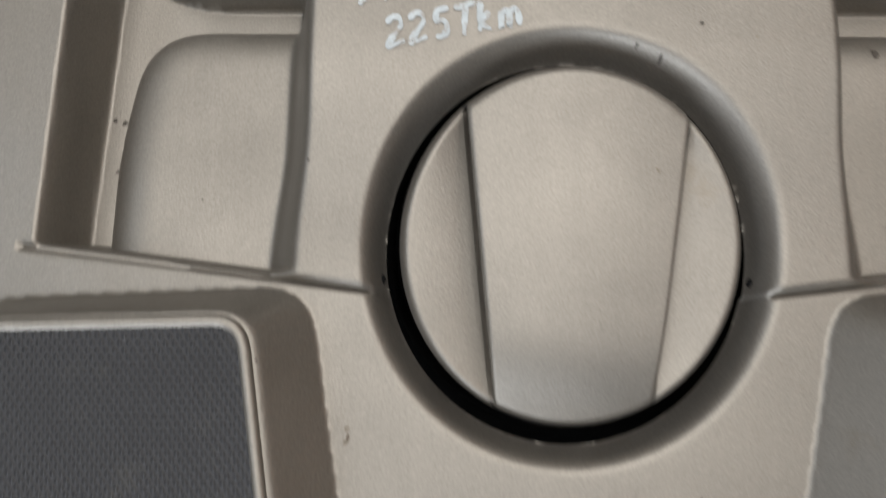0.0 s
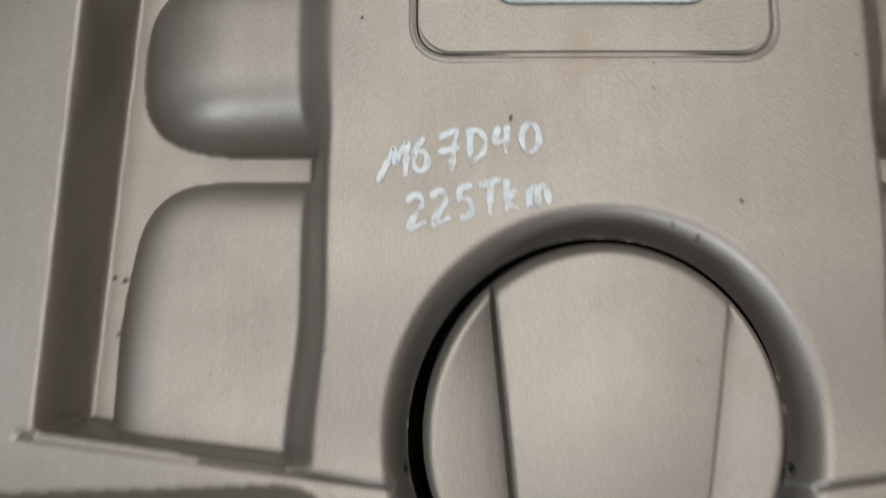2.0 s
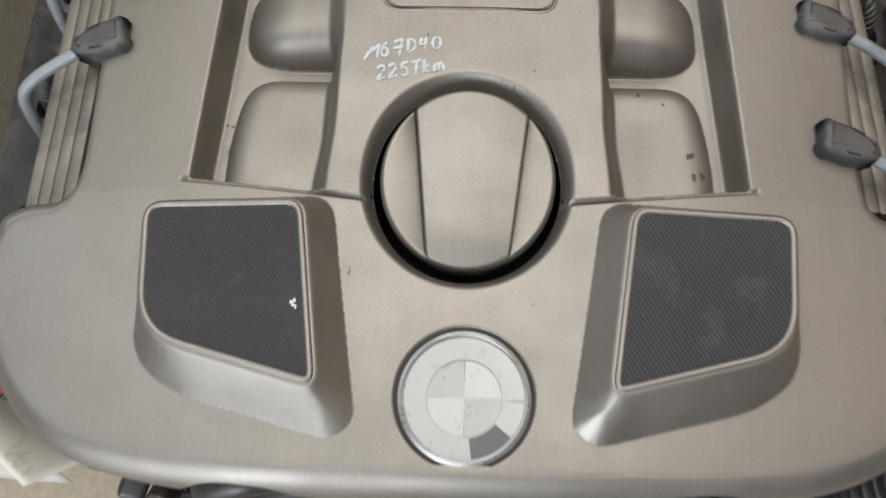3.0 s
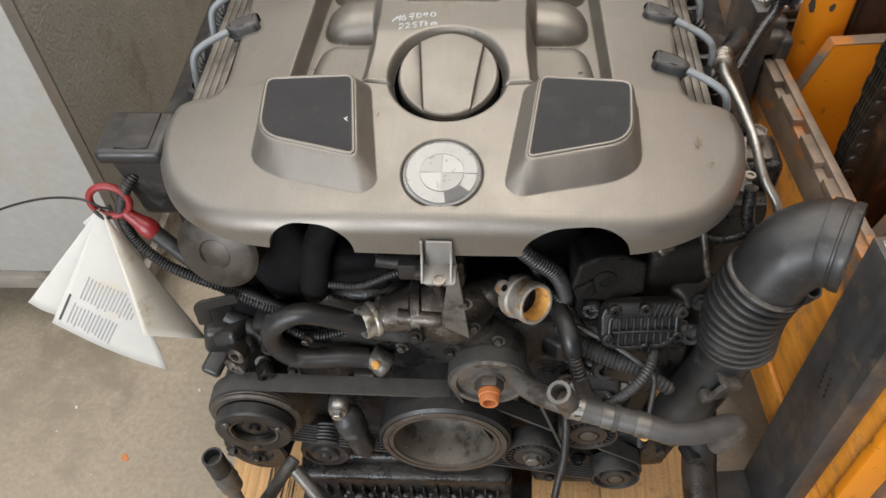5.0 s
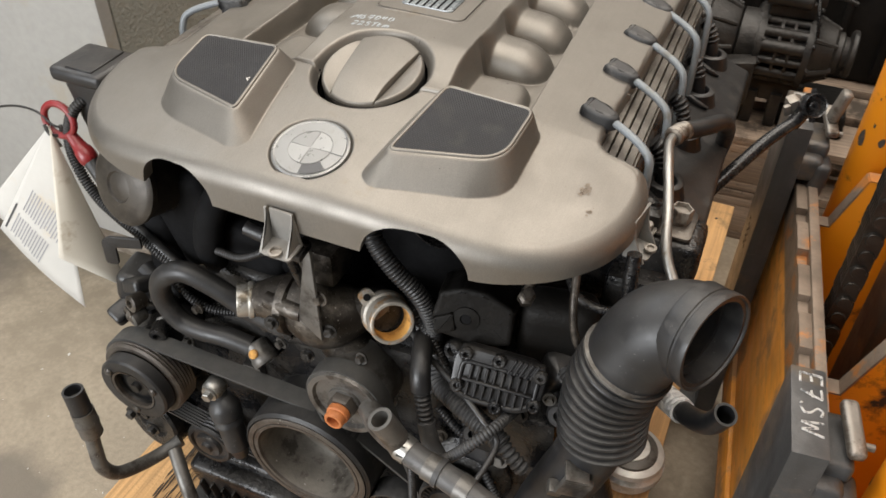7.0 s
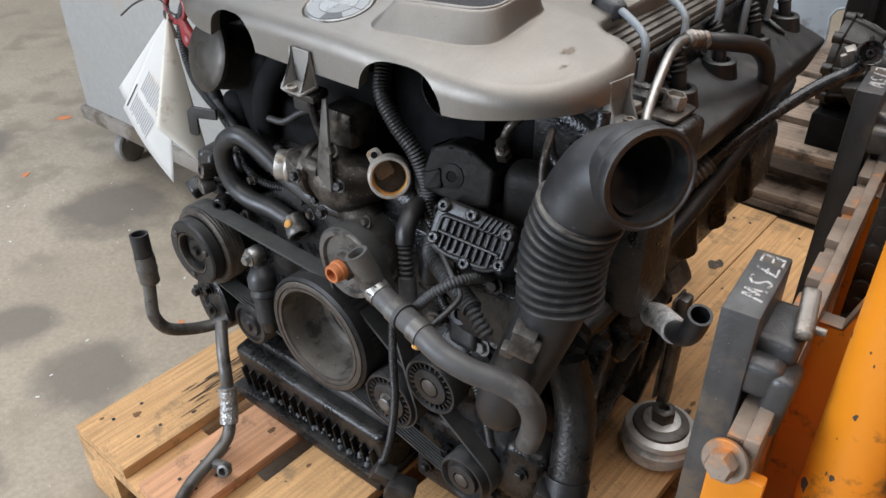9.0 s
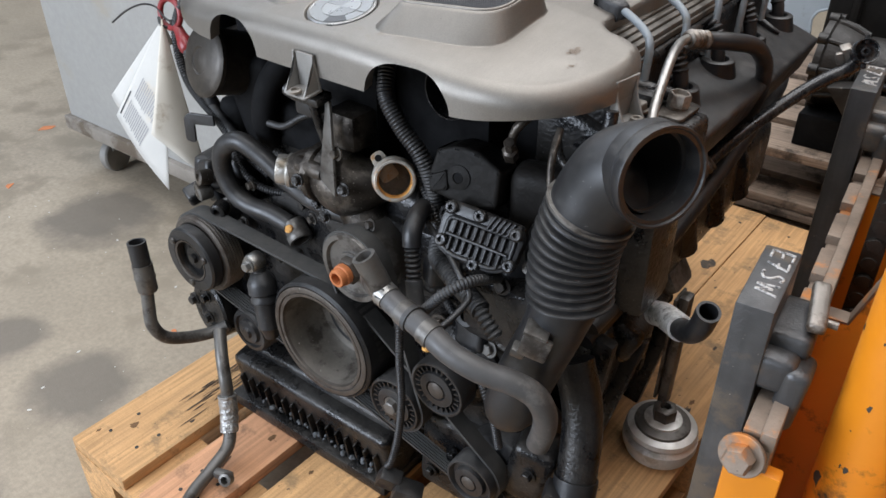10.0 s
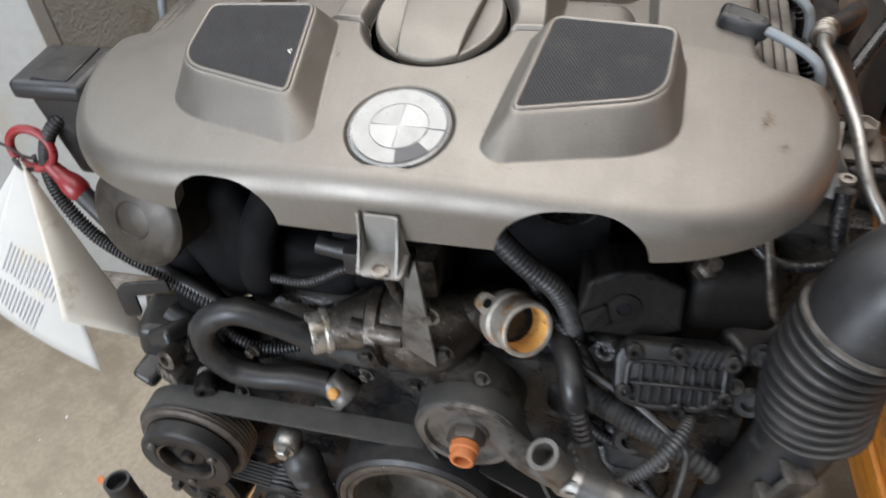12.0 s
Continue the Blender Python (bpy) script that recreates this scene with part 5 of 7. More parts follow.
def pulley(name, x, y, z, r, depth, mat, ribs=6, face=None, label="", parent=None):
    prof = [(r * 0.90, -depth), (r, -depth)]
    for k in range(ribs):
        a = -depth + depth * 0.9 * k / ribs
        prof += [(r, a + 0.0005), (r - 0.0022, a + depth * 0.45 / ribs), (r, a + depth * 0.88 / ribs)]
    prof += [(r, -0.003), (r - 0.003, 0)]
    prof += face or [(r * 0.86, 0), (r * 0.82, -depth * 0.12), (r * 0.62, -depth * 0.2), (r * 0.5, -depth * 0.06), (r * 0.36, -depth * 0.06), (r * 0.34, -depth * 0.2), (0.002, -depth * 0.2)]
    return part(name, lathe(prof, facing((x, y, z), FRONT), 56), mat, parent or engine, label)


CR = (-0.008, -0.160, 0.402)
crank = pulley("crank_pulley", *CR, 0.0925, 0.076, RUBBER, 0, [(0.0885, 0.001), (0.0872, -0.001), (0.0868, -0.06), (0.001, -0.074)], "large dished crankshaft pulley")
part("rim_ring", lathe([(0.0868, -0.010), (0.0868, 0.0016), (0.0850, 0.0024), (0.0795, 0.0024), (0.0786, 0.0002), (0.0776, 0.0002), (0.0768, 0.0018), (0.0722, 0.0014), (0.0706, -0.004)], facing(CR, FRONT), 64, False), RUSTRIM, crank, "browned steel rim")
part("bowl", lathe([(0.0707, -0.002), (0.0695, -0.008), (0.0672, -0.035), (0.0645, -0.056), (0.0585, -0.064), (0.045, -0.067), (0.030, -0.068), (0.028, -0.071), (0.001, -0.071)], facing(CR, FRONT), 64, False), BOWL, crank, "dusty pressed inner bowl")
# air conditioning compressor, its clutch and belt disc
AC = (-0.270, -0.163, 0.436)
comp = part("compressor", join(lathe([(0.03, -0.21), (0.05, -0.20), (0.052, -0.12), (0.056, -0.115), (0.056, -0.05), (0.04, -0.04)], facing(AC, FRONT), 36),
                               block((0.05, 0.08, 0.05), pose(-0.25, -0.03, 0.50), 0.01), block((0.06, 0.05, 0.035), pose(-0.31, -0.04, 0.49), 0.01)), GRIME, engine, "grimy air conditioning compressor")
pulley("belt_disc", AC[0], AC[1] + 0.014, AC[2], 0.064, 0.032, RUSTRIM, 6, [(0.055, 0.0), (0.050, -0.004), (0.046, -0.004)], "", comp)
part("clutch_plate", lathe([(0.0535, -0.012), (0.0535, 0.004), (0.051, 0.007), (0.036, 0.007), (0.034, 0.003), (0.032, -0.006), (0.020, -0.007), (0.018, -0.002), (0.008, -0.002), (0.007, 0.004), (0.001, 0.004)], facing(AC, FRONT), 48), RUBBER, comp, "black clutch plate with a worn ring")
part("wear_ring", lathe([(0.0345, 0.004), (0.0345, 0.0072), (0.0310, 0.0060), (0.0305, 0.001)], facing(AC, FRONT), 48, False), RUSTRIM, comp)
for k in range(3):
    a = 2.1 * k + 0.4
    part("rivet", lathe([(0.006, 0.003), (0.006, 0.009), (0.004, 0.011)], facing((AC[0] + 0.041 * math.cos(a), AC[1], AC[2] + 0.041 * math.sin(a)), FRONT), 12), DRUM, comp)
low = part("bracket_disc", lathe([(0.05, -0.07), (0.052, -0.065), (0.052, -0.004), (0.048, 0), (0.03, -0.001), (0.026, -0.006), (0.001, -0.006)], facing((-0.305, -0.132, 0.302), (-0.15, -1, 0.05)), 40), GRIME, engine, "grimy round bracket below the compressor")
for dx, dz in ((-0.030, 0.012), (0.004, 0.030), (0.002, -0.012)):
    part("bolt_head", hexbolt((-0.305 + dx, -0.133, 0.302 + dz), FRONT, 0.0075, 0.010), GRIME, low)

# belt tensioner damper with its idler
part("idler_pulley", lathe([(0.030, -0.036), (0.038, -0.035)] + [(0.038 - 0.0025 * (k % 2), -0.033 + 0.0028 * k) for k in range(11)] + [(0.035, 0), (0.030, 0), (0.028, -0.004), (0.022, -0.004), (0.020, 0.002), (0.010, 0.003), (0.008, 0.007), (0.001, 0.007)], facing((-0.192, -0.142, 0.318), FRONT), 40), RUBBER, engine)
DA, DB = Vector((-0.150, -0.136, 0.462)), Vector((-0.122, -0.152, 0.345))
damp = part("damper", lathe([(0.009, 0.0), (0.010, 0.012), (0.014, 0.014), (0.020, 0.026), (0.0215, 0.030), (0.0215, 0.044), (0.0185, 0.047), (0.0185, 0.050), (0.0205, 0.053), (0.0205, 0.058), (0.0175, 0.060), (0.0175, 0.100), (0.014, 0.104), (0.010, 0.118)], facing(DA, DB - DA), 32), RUBBER, engine, "dark belt tensioner damper")
part("damper_bolt", join(lathe([(0.013, -0.010), (0.014, -0.008), (0.014, 0.008), (0.012, 0.011)], facing((-0.151, -0.140, 0.468), FRONT), 24), hexbolt((-0.151, -0.151, 0.467), FRONT, 0.0075, 0.009)), STEEL, damp, "bright steel bolt and eye")

for nm, x, z, r in (("idler_pulley", 0.116, 0.348, 0.043), ("alternator_pulley", 0.190, 0.418, 0.041), ("steering_pulley", 0.243, 0.283, 0.036)):
    pu = part(nm, lathe([(r * 0.9, -0.032), (r, -0.03), (r, -0.003), (r * 0.97, 0), (r * 0.90, 0), (r * 0.86, -0.003), (r * 0.80, -0.007), (r * 0.66, -0.007), (r * 0.62, 0.0), (r * 0.36, 0.001), (r * 0.32, -0.003), (0.001, -0.003)], facing((x, -0.152, z), FRONT), 48), RUBBER, engine)
    for k in range(24):
        a = 2 * math.pi * k / 24
        if nm != "steering_pulley":
            part("vane", block((r * 0.17, 0.006, 0.0022), pose(x + r * 0.76 * math.cos(a), -0.1475, z + r * 0.76 * math.sin(a), 0, -math.degrees(a), 0), 0), BLACK, pu)
    if nm == "idler_pulley":
        part("bolt_head", hexbolt((x, -0.150, z), FRONT, 0.011, 0.010, 1.3), DRUM, pu)
    else:
        part("hub", lathe([(r * 0.3, -0.004), (r * 0.3, 0.001), (r * 0.2, 0.003), (0.001, 0.003)], facing((x, -0.152, z), FRONT), 24), RUSTRIM, pu)


def hull(points):
    pts = sorted(set(points))
    def half(seq):
        h = []
        for p in seq:
            while len(h) > 1 and (h[-1][0] - h[-2][0]) * (p[1] - h[-2][1]) - (h[-1][1] - h[-2][1]) * (p[0] - h[-2][0]) <= 0:
                h.pop()
            h.append(p)
        return h[:-1]
    return half(pts) + half(pts[::-1])


def belt(name, discs, y, width, thick=0.004, above=None):
    ring = lambda extra: [(x + (r + extra) * math.cos(2 * math.pi * k / 60), z + (r + extra) * math.sin(2 * math.pi * k / 60)) for x, z, r in discs for k in range(60)]
    outer = hull(ring(thick))
    o = np.array(outer)
    t = np.roll(o, -1, 0) - np.roll(o, 1, 0)
    t /= np.linalg.norm(t, axis=1)[:, None]
    inn = o + np.stack([-t[:, 1], t[:, 0]], 1) * thick
    n = len(o)
    verts, faces = [], []
    ribs = 6
    for (ox, oz), (ix, iz) in zip(o, inn):
        verts += [(ox, y, oz), (ox, y + width, oz)]
        for k in range(2 * ribs + 1):
            f = 0.0 if k % 2 == 0 else 1.0
            verts.append((ix + (ox - ix) * 0.4 * f, y + width * (1 - k / (2 * ribs)), iz + (oz - iz) * 0.4 * f))
    w = 2 + 2 * ribs + 1
    for i in range(n):
        j = (i + 1) % n
        if above:
            (ax_, az_), (bx_, bz_) = above
            if (bx_ - ax_) * (o[i][1] - az_) - (bz_ - az_) * (o[i][0] - ax_) < 0 or (bx_ - ax_) * (o[j][1] - az_) - (bz_ - az_) * (o[j][0] - ax_) < 0:
                continue
        for k in range(w):
            k2 = (k + 1) % w
            faces.append((i * w + k, i * w + k2, j * w + k2, j * w + k))
    return part(name, raw(verts, faces), BELT, engine, "worn black ribbed belt")


belt("drive_belt", [(AC[0], AC[2], 0.064), (CR[0], CR[2], 0.0885)], -0.140, 0.026)
belt("drive_belt", [(0.052, 0.545, 0.0475), (0.116, 0.348, 0.043)], -0.146, 0.022)
belt("drive_belt", [(CR[0], CR[2], 0.0870), (0.116, 0.348, 0.043), (0.243, 0.283, 0.036)], -0.138, 0.024)

# water pump drum with plug and outlet boss, and the hose that leaves it
DR = (0.052, -0.150, 0.545)
drum = part("pump_drum", lathe([(0.046, -0.07), (0.049, -0.066), (0.0495, -0.004), (0.0475, 0), (0.041, 0.0), (0.039, -0.005), (0.022, -0.006), (0.021, -0.003), (0.001, -0.003)], facing(DR, FRONT), 56), DRUM, engine, "grey steel drum of the water pump")
part("hex_nut", lathe([(0.0185, -0.004), (0.0185, 0.006), (0.0165, 0.009), (0.002, 0.009)], facing((0.053, -0.150, 0.545), FRONT), 6), RUSTRIM, drum)
part("plug", lathe([(0.0120, 0.0), (0.0140, 0.002), (0.0140, 0.009), (0.0122, 0.010), (0.0124, 0.017), (0.0112, 0.019), (0.0082, 0.019), (0.0074, 0.006), (0.001, 0.006)], facing((0.0535, -0.158, 0.545), FRONT), 14), ORANGEPLUG, drum, "orange transport plug")
part("outlet_boss", tube([(0.152, -0.196, 0.572), (0.144, -0.200, 0.598), (0.1325, -0.207, 0.628)], 0.0140, 24, 0.006, hollow=0.0042), DRUM, drum, "open pipe boss")
part("side_neck", tube([(0.088, -0.150, 0.556), (0.110, -0.172, 0.566), (0.135, -0.190, 0.578), (0.155, -0.198, 0.581)], 0.0135, 20), DRUM, drum)
hose = thing("coolant_hose", "dusty grey rubber coolant hose with steel clamps, hanging loose", "hose")
HP = [(0.150, -0.198, 0.582), (0.177, -0.203, 0.576), (0.205, -0.209, 0.574), (0.233, -0.216, 0.573), (0.267, -0.222, 0.566), (0.300, -0.216, 0.556), (0.330, -0.203, 0.548), (0.352, -0.192, 0.534), (0.362, -0.184, 0.508), (0.360, -0.178, 0.478), (0.352, -0.174, 0.446)]
part("hose_body", tube([(*p, 0.0142 if i < 4 else 0.0136) for i, p in enumerate(HP)], 0.018, 24, 0.005, hollow=0.003), COOLHOSE, hose)
for i, (a, b, w, mt) in enumerate((((0.151, -0.198, 0.582), (0.163, -0.2005, 0.579), 0.0154, STEEL), ((0.186, -0.2055, 0.5755), (0.199, -0.208, 0.5745), 0.0155, DRUM), ((0.199, -0.208, 0.5745), (0.205, -0.209, 0.574), 0.0166, HOSE), ((0.225, -0.2145, 0.5735), (0.240, -0.2175, 0.572), 0.0156, DRUM))):
    part("hose_clamp", tube([a, b], w, 28, straight=True), mt, hose, "ribbed steel hose clamp" if i == 0 else "")
for k in range(9):
    a = 2 * math.pi * k / 9
    part("clamp_slot", block((0.008, 0.0012, 0.0016), facing((0.157, -0.1993 + 0.0155 * math.cos(a), 0.5805 + 0.0155 * math.sin(a)), (0, math.cos(a), math.sin(a))) @ pose(0, 0, 0, 90), 0), GRIME, hose)

# thermostat housing with two pipe necks
thermo = part("thermostat_housing", join(tube([(-0.075, -0.105, 0.628, 0.022), (-0.05, -0.100, 0.636, 0.028), (-0.02, -0.095, 0.635, 0.040), (0.01, -0.092, 0.628, 0.044), (0.030, -0.084, 0.632, 0.034), (0.042, -0.076, 0.636, 0.028), (0.050, -0.070, 0.640, 0.022)], 0.03, 28),
                                         tube([(0.0, -0.08, 0.63, 0.035), (0.03, -0.09, 0.58, 0.03), (0.06, -0.09, 0.555, 0.03)], 0.03, 20),
                                         tube([(-0.055, -0.118, 0.648), (-0.02, -0.125, 0.652), (-0.005, -0.125, 0.652)], 0.011, 14),
                                         lathe([(0.036, -0.008), (0.040, -0.005), (0.040, 0.005), (0.036, 0.008)], facing((-0.034, -0.098, 0.634), (1, 0, 0.05)), 32),
                                         block((0.05, 0.05, 0.05), pose(0.0, -0.075, 0.70), 0.01)), CAST, engine, "oil-stained cast aluminium thermostat housing")
for p in ((-0.036, -0.142, 0.640), (-0.036, -0.112, 0.592), (0.034, -0.132, 0.646), (0.005, -0.139, 0.60)):
    part("bolt_head", hexbolt(p, (0.1, -1, 0.2), 0.006, 0.007), GRIME, thermo)
OD = Vector((0.62, -0.68, 0.40)).normalized()
OUTC = Vector((0.106, -0.119, 0.676))
part("outlet_neck", lathe([(0.0205, -0.040), (0.0265, -0.036), (0.0275, -0.030), (0.0265, -0.024), (0.0242, -0.022), (0.0240, -0.012), (0.0252, -0.010), (0.0255, -0.003), (0.0247, 0.002), (0.0235, 0.003), (0.0212, 0.003), (0.0205, 0.001)], facing(OUTC, OD), 40, False), NECK, thermo, "dull pipe neck crusted with dried coolant")
part("neck_pipe", tube([tuple(OUTC - OD * 0.030), tuple(OUTC - OD * 0.050 + Vector((-0.006, 0.004, -0.004))), (0.045, -0.078, 0.642), (0.02, -0.085, 0.638)], 0.0205, 24), CAST, thermo)
part("crust", lathe([(0.0211, 0.0024), (0.0203, -0.004), (0.0197, -0.014), (0.0190, -0.021)], facing(OUTC, OD), 40, False), OCHRE, thermo, "ochre crust of dried coolant")
part("neck_bore", lathe([(0.0192, -0.020), (0.0186, -0.075), (0.001, -0.075)], facing(OUTC, OD), 40, False), GRIME, thermo, "dark bore of the neck")
part("flange_ear", join(prism(rounded([(-0.012, -0.022), (0.012, -0.022), (0.008, 0.016), (-0.008, 0.016)], 0.006), 0.005, facing(OUTC - OD * 0.032 + Vector((-0.016, -0.003, 0.016)), OD) @ pose(0, 0, 0, 0, 0, 30), 0.001)), NECK, thermo)
# near-black disc; the shade of the bolt hole is its colour
part("ear_hole", lathe([(0.0042, 0), (0.0042, 0.0008)], facing(OUTC - OD * 0.0265 + Vector((-0.020, -0.005, 0.0235)), OD), 16), DEEP, thermo)
LD = Vector((-0.80, -0.52, 0.10)).normalized()
part("side_neck", lathe([(0.018, -0.046), (0.0185, -0.036), (0.0235, -0.034), (0.0240, -0.029), (0.0225, -0.027), (0.0198, -0.026), (0.0198, -0.019), (0.0228, -0.017), (0.0232, -0.013), (0.0222, -0.011), (0.0205, -0.010), (0.0208, 0.001), (0.0198, 0.003), (0.0175, 0.002), (0.0165, -0.004), (0.016, -0.03), (0.001, -0.03)], facing((-0.103, -0.112, 0.622), LD), 36, False), NECKSILVER, thermo, "bright ribbed pipe neck")
part("blade_bracket", prism([(0.0, 0.0), (0.036, -0.012), (0.020, 0.104), (0.012, 0.106)], 0.004, pose(-0.004, -0.130, 0.650, 84, 0, -14), 0.0012), DRUM, engine, "grey triangular bracket blade")
part("tab_post", join(block((0.046, 0.026, 0.010), pose(-0.005, -0.135, 0.759, 8), 0.003), tube([(-0.012, -0.128, 0.757), (-0.008, -0.126, 0.730), (-0.004, -0.120, 0.70), (0.004, -0.115, 0.67)], 0.006, 10)), GRIME, engine)
part("sensor_plug", join(tube([(-0.075, -0.108, 0.742), (-0.055, -0.108, 0.738), (-0.03, -0.108, 0.736)], 0.009, 14), block((0.03, 0.022, 0.026), pose(-0.035, -0.11, 0.733), 0.004)), BLACK, engine)

# hoses on the other bank
part("return_hose", tube([(0.02, -0.085, 0.575), (-0.04, -0.095, 0.578), (-0.095, -0.10, 0.594), (-0.142, -0.106, 0.624), (-0.180, -0.113, 0.641), (-0.213, -0.117, 0.622), (-0.222, -0.117, 0.586), (-0.207, -0.116, 0.553), (-0.180, -0.113, 0.540), (-0.14, -0.107, 0.536), (-0.108, -0.103, 0.528)], 0.0136, 24), RUBBER, engine, "black rubber hose bent in a loop")
part("hose_end_cap", join(lathe([(0.0145, -0.022), (0.0165, -0.020), (0.0165, -0.004), (0.0178, -0.002), (0.0178, 0.006), (0.0165, 0.009), (0.012, 0.009), (0.011, 0.0)], facing((-0.090, -0.104, 0.518), (0.75, -0.3, -0.55)), 24), block((0.03, 0.03, 0.02), pose(-0.12, -0.085, 0.47), 0.005)), DRUM, engine, "worn grey hose end")
part("crust_spot", lathe([(0.0065, 0), (0.005, 0.0015), (0.001, 0.002)], facing((-0.096, -0.116, 0.5325), (0.1, -0.6, 0.8)), 14), OCHRE, engine)
part("small_hose", tube([(-0.30, -0.06, 0.56), (-0.26, -0.075, 0.545), (-0.22, -0.09, 0.53), (-0.19, -0.085, 0.51), (-0.17, -0.06, 0.50)], 0.014, 16), RUBBER, engine)
rnd = random.Random(5)
manifold = part("line_manifold", block((0.10, 0.06, 0.05), pose(-0.285, -0.06, 0.535, 0, 12, 10), 0.012, 3), BLACK, engine, "black manifold of the air conditioning lines")
for _ in range(9):
    part("line_fitting", block((rnd.uniform(0.02, 0.05), rnd.uniform(0.02, 0.04), rnd.uniform(0.015, 0.035)), pose(-0.285 + rnd.uniform(-0.035, 0.05), -0.080 + rnd.uniform(-0.02, 0.02), 0.540 + rnd.uniform(-0.045, 0.03), rnd.uniform(-30, 30), rnd.uniform(-30, 30), rnd.uniform(0, 90)), 0.007, 3), BLACK, manifold)
for _ in range(4):
    x0, z0 = -0.32 + rnd.uniform(0, 0.08), 0.53 + rnd.uniform(-0.02, 0.04)
    part("line_stub", lathe([(0.010, 0), (0.012, 0.003), (0.012, 0.02), (0.009, 0.022), (0.006, 0.022), (0.005, 0.012), (0.001, 0.012)], facing((x0, -0.105, z0), (rnd.uniform(-0.5, 0.3), -0.8, rnd.uniform(-0.2, 0.6))), 18), rnd.choice((DRUM, GRIME, CAST)), manifold)

# vacuum drum, its bracket and the dark bay behind the left arch
part("vacuum_drum", lathe([(0.034, -0.075), (0.041, -0.070), (0.043, -0.012), (0.0465, -0.008), (0.0465, -0.002), (0.043, 0.001), (0.039, 0.003), (0.018, 0.006), (0.016, 0.004), (0.012, 0.005), (0.001, 0.0065)], facing((-0.264, -0.090, 0.730), (-0.16, -0.94, 0.30)) @ Matrix.Diagonal((1.09, 1.09, 1, 1)), 44), VAC, engine, "scratched grey vacuum drum")
part("drum_bracket", prism(rounded([(0, 0), (-0.046, -0.003), (-0.056, -0.012), (-0.058, -0.050), (-0.040, -0.050), (-0.038, -0.020), (0, -0.016)], [0.002, 0.006, 0.006, 0.006, 0.006, 0.003, 0.002]), 0.004, pose(-0.262, -0.088, 0.648, 90, 0, 12), 0.001), BLACK, engine, "black angled bracket")
# arch pipe and side castings carry the darkness of the arch in their colour
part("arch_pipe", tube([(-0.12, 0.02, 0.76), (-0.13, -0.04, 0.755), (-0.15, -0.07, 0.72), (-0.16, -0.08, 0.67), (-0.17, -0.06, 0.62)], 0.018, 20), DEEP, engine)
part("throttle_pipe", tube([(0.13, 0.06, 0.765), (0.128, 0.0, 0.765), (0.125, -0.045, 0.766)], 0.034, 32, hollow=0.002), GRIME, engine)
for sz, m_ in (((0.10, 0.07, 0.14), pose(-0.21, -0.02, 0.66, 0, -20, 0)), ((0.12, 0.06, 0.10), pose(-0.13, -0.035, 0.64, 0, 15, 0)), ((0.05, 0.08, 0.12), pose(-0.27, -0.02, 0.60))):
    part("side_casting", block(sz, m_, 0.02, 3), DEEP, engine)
# black backing block added so nothing bright shows through the left arch
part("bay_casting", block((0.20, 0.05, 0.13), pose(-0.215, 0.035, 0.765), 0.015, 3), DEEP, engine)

# loom, black pipes
part("loom", tube([(-0.345, 0.0, 0.80), (-0.375, -0.028, 0.775), (-0.392, -0.036, 0.735), (-0.388, -0.042, 0.695), (-0.36, -0.052, 0.662), (-0.32, -0.062, 0.645), (-0.285, -0.068, 0.632), (-0.23, -0.078, 0.605), (-0.17, -0.075, 0.575)], 0.0075, 14, ridges=0.0016, pitch=0.004), RUBBER, engine, "corrugated black cable loom")
part("loom_pipe", tube([(-0.30, -0.06, 0.642), (-0.25, -0.07, 0.618), (-0.2, -0.075, 0.59), (-0.14, -0.06, 0.56)], 0.008, 12), BLACK, engine)
part("loom", tube([(0.060, -0.07, 0.80), (0.074, -0.092, 0.765), (0.100, -0.098, 0.735), (0.128, -0.096, 0.705), (0.142, -0.092, 0.665), (0.146, -0.088, 0.615)], 0.0105, 16, ridges=0.0012, pitch=0.0042), RUBBER, engine)

# finned heat shield box and the block above it
FB = pose(0.2295, -0.112, 0.640, 60, 6, 8) @ Matrix.Diagonal((0.88, 0.88, 1, 1))
fin = part("finned_unit", join(prism(rounded([(-0.055, -0.028), (-0.030, -0.038), (0.030, -0.036), (0.054, -0.022), (0.056, 0.020), (0.040, 0.034), (-0.046, 0.034), (-0.058, 0.018)], 0.01), 0.018, FB, 0.004)), BLACK, engine, "black cast finned unit with bolts")
part("fin_rim", tube([(FB @ Vector((x, y, 0.0185)))[:] for x, y in rounded([(-0.046, -0.026), (-0.026, -0.032), (0.028, -0.030), (0.046, -0.018), (0.046, 0.016), (-0.046, 0.014)], 0.008) + [(-0.046, -0.018)]], 0.0028, 10, straight=True), BLACK, fin)
for k in range(8):
    for y, ln in ((0.004, 0.018), (-0.018, 0.018)):
        part("fin", block((0.0034, ln, 0.008), FB @ pose(-0.034 + 0.0097 * k, y, 0.020), 0.001, 1), BLACK, fin)
part("fin_bar", block((0.086, 0.0036, 0.008), FB @ pose(0, -0.007, 0.020), 0.001, 1), BLACK, fin)
part("shoulder", block((0.104, 0.018, 0.014), FB @ pose(0.0, 0.026, 0.019), 0.006, 3), BLACK, fin)
for k in range(5):
    part("fin", block((0.0034, 0.020, 0.010), FB @ pose(0.012 + 0.0068 * k, 0.025, 0.0245, 0, 0, -20), 0.001, 1), BLACK, fin)
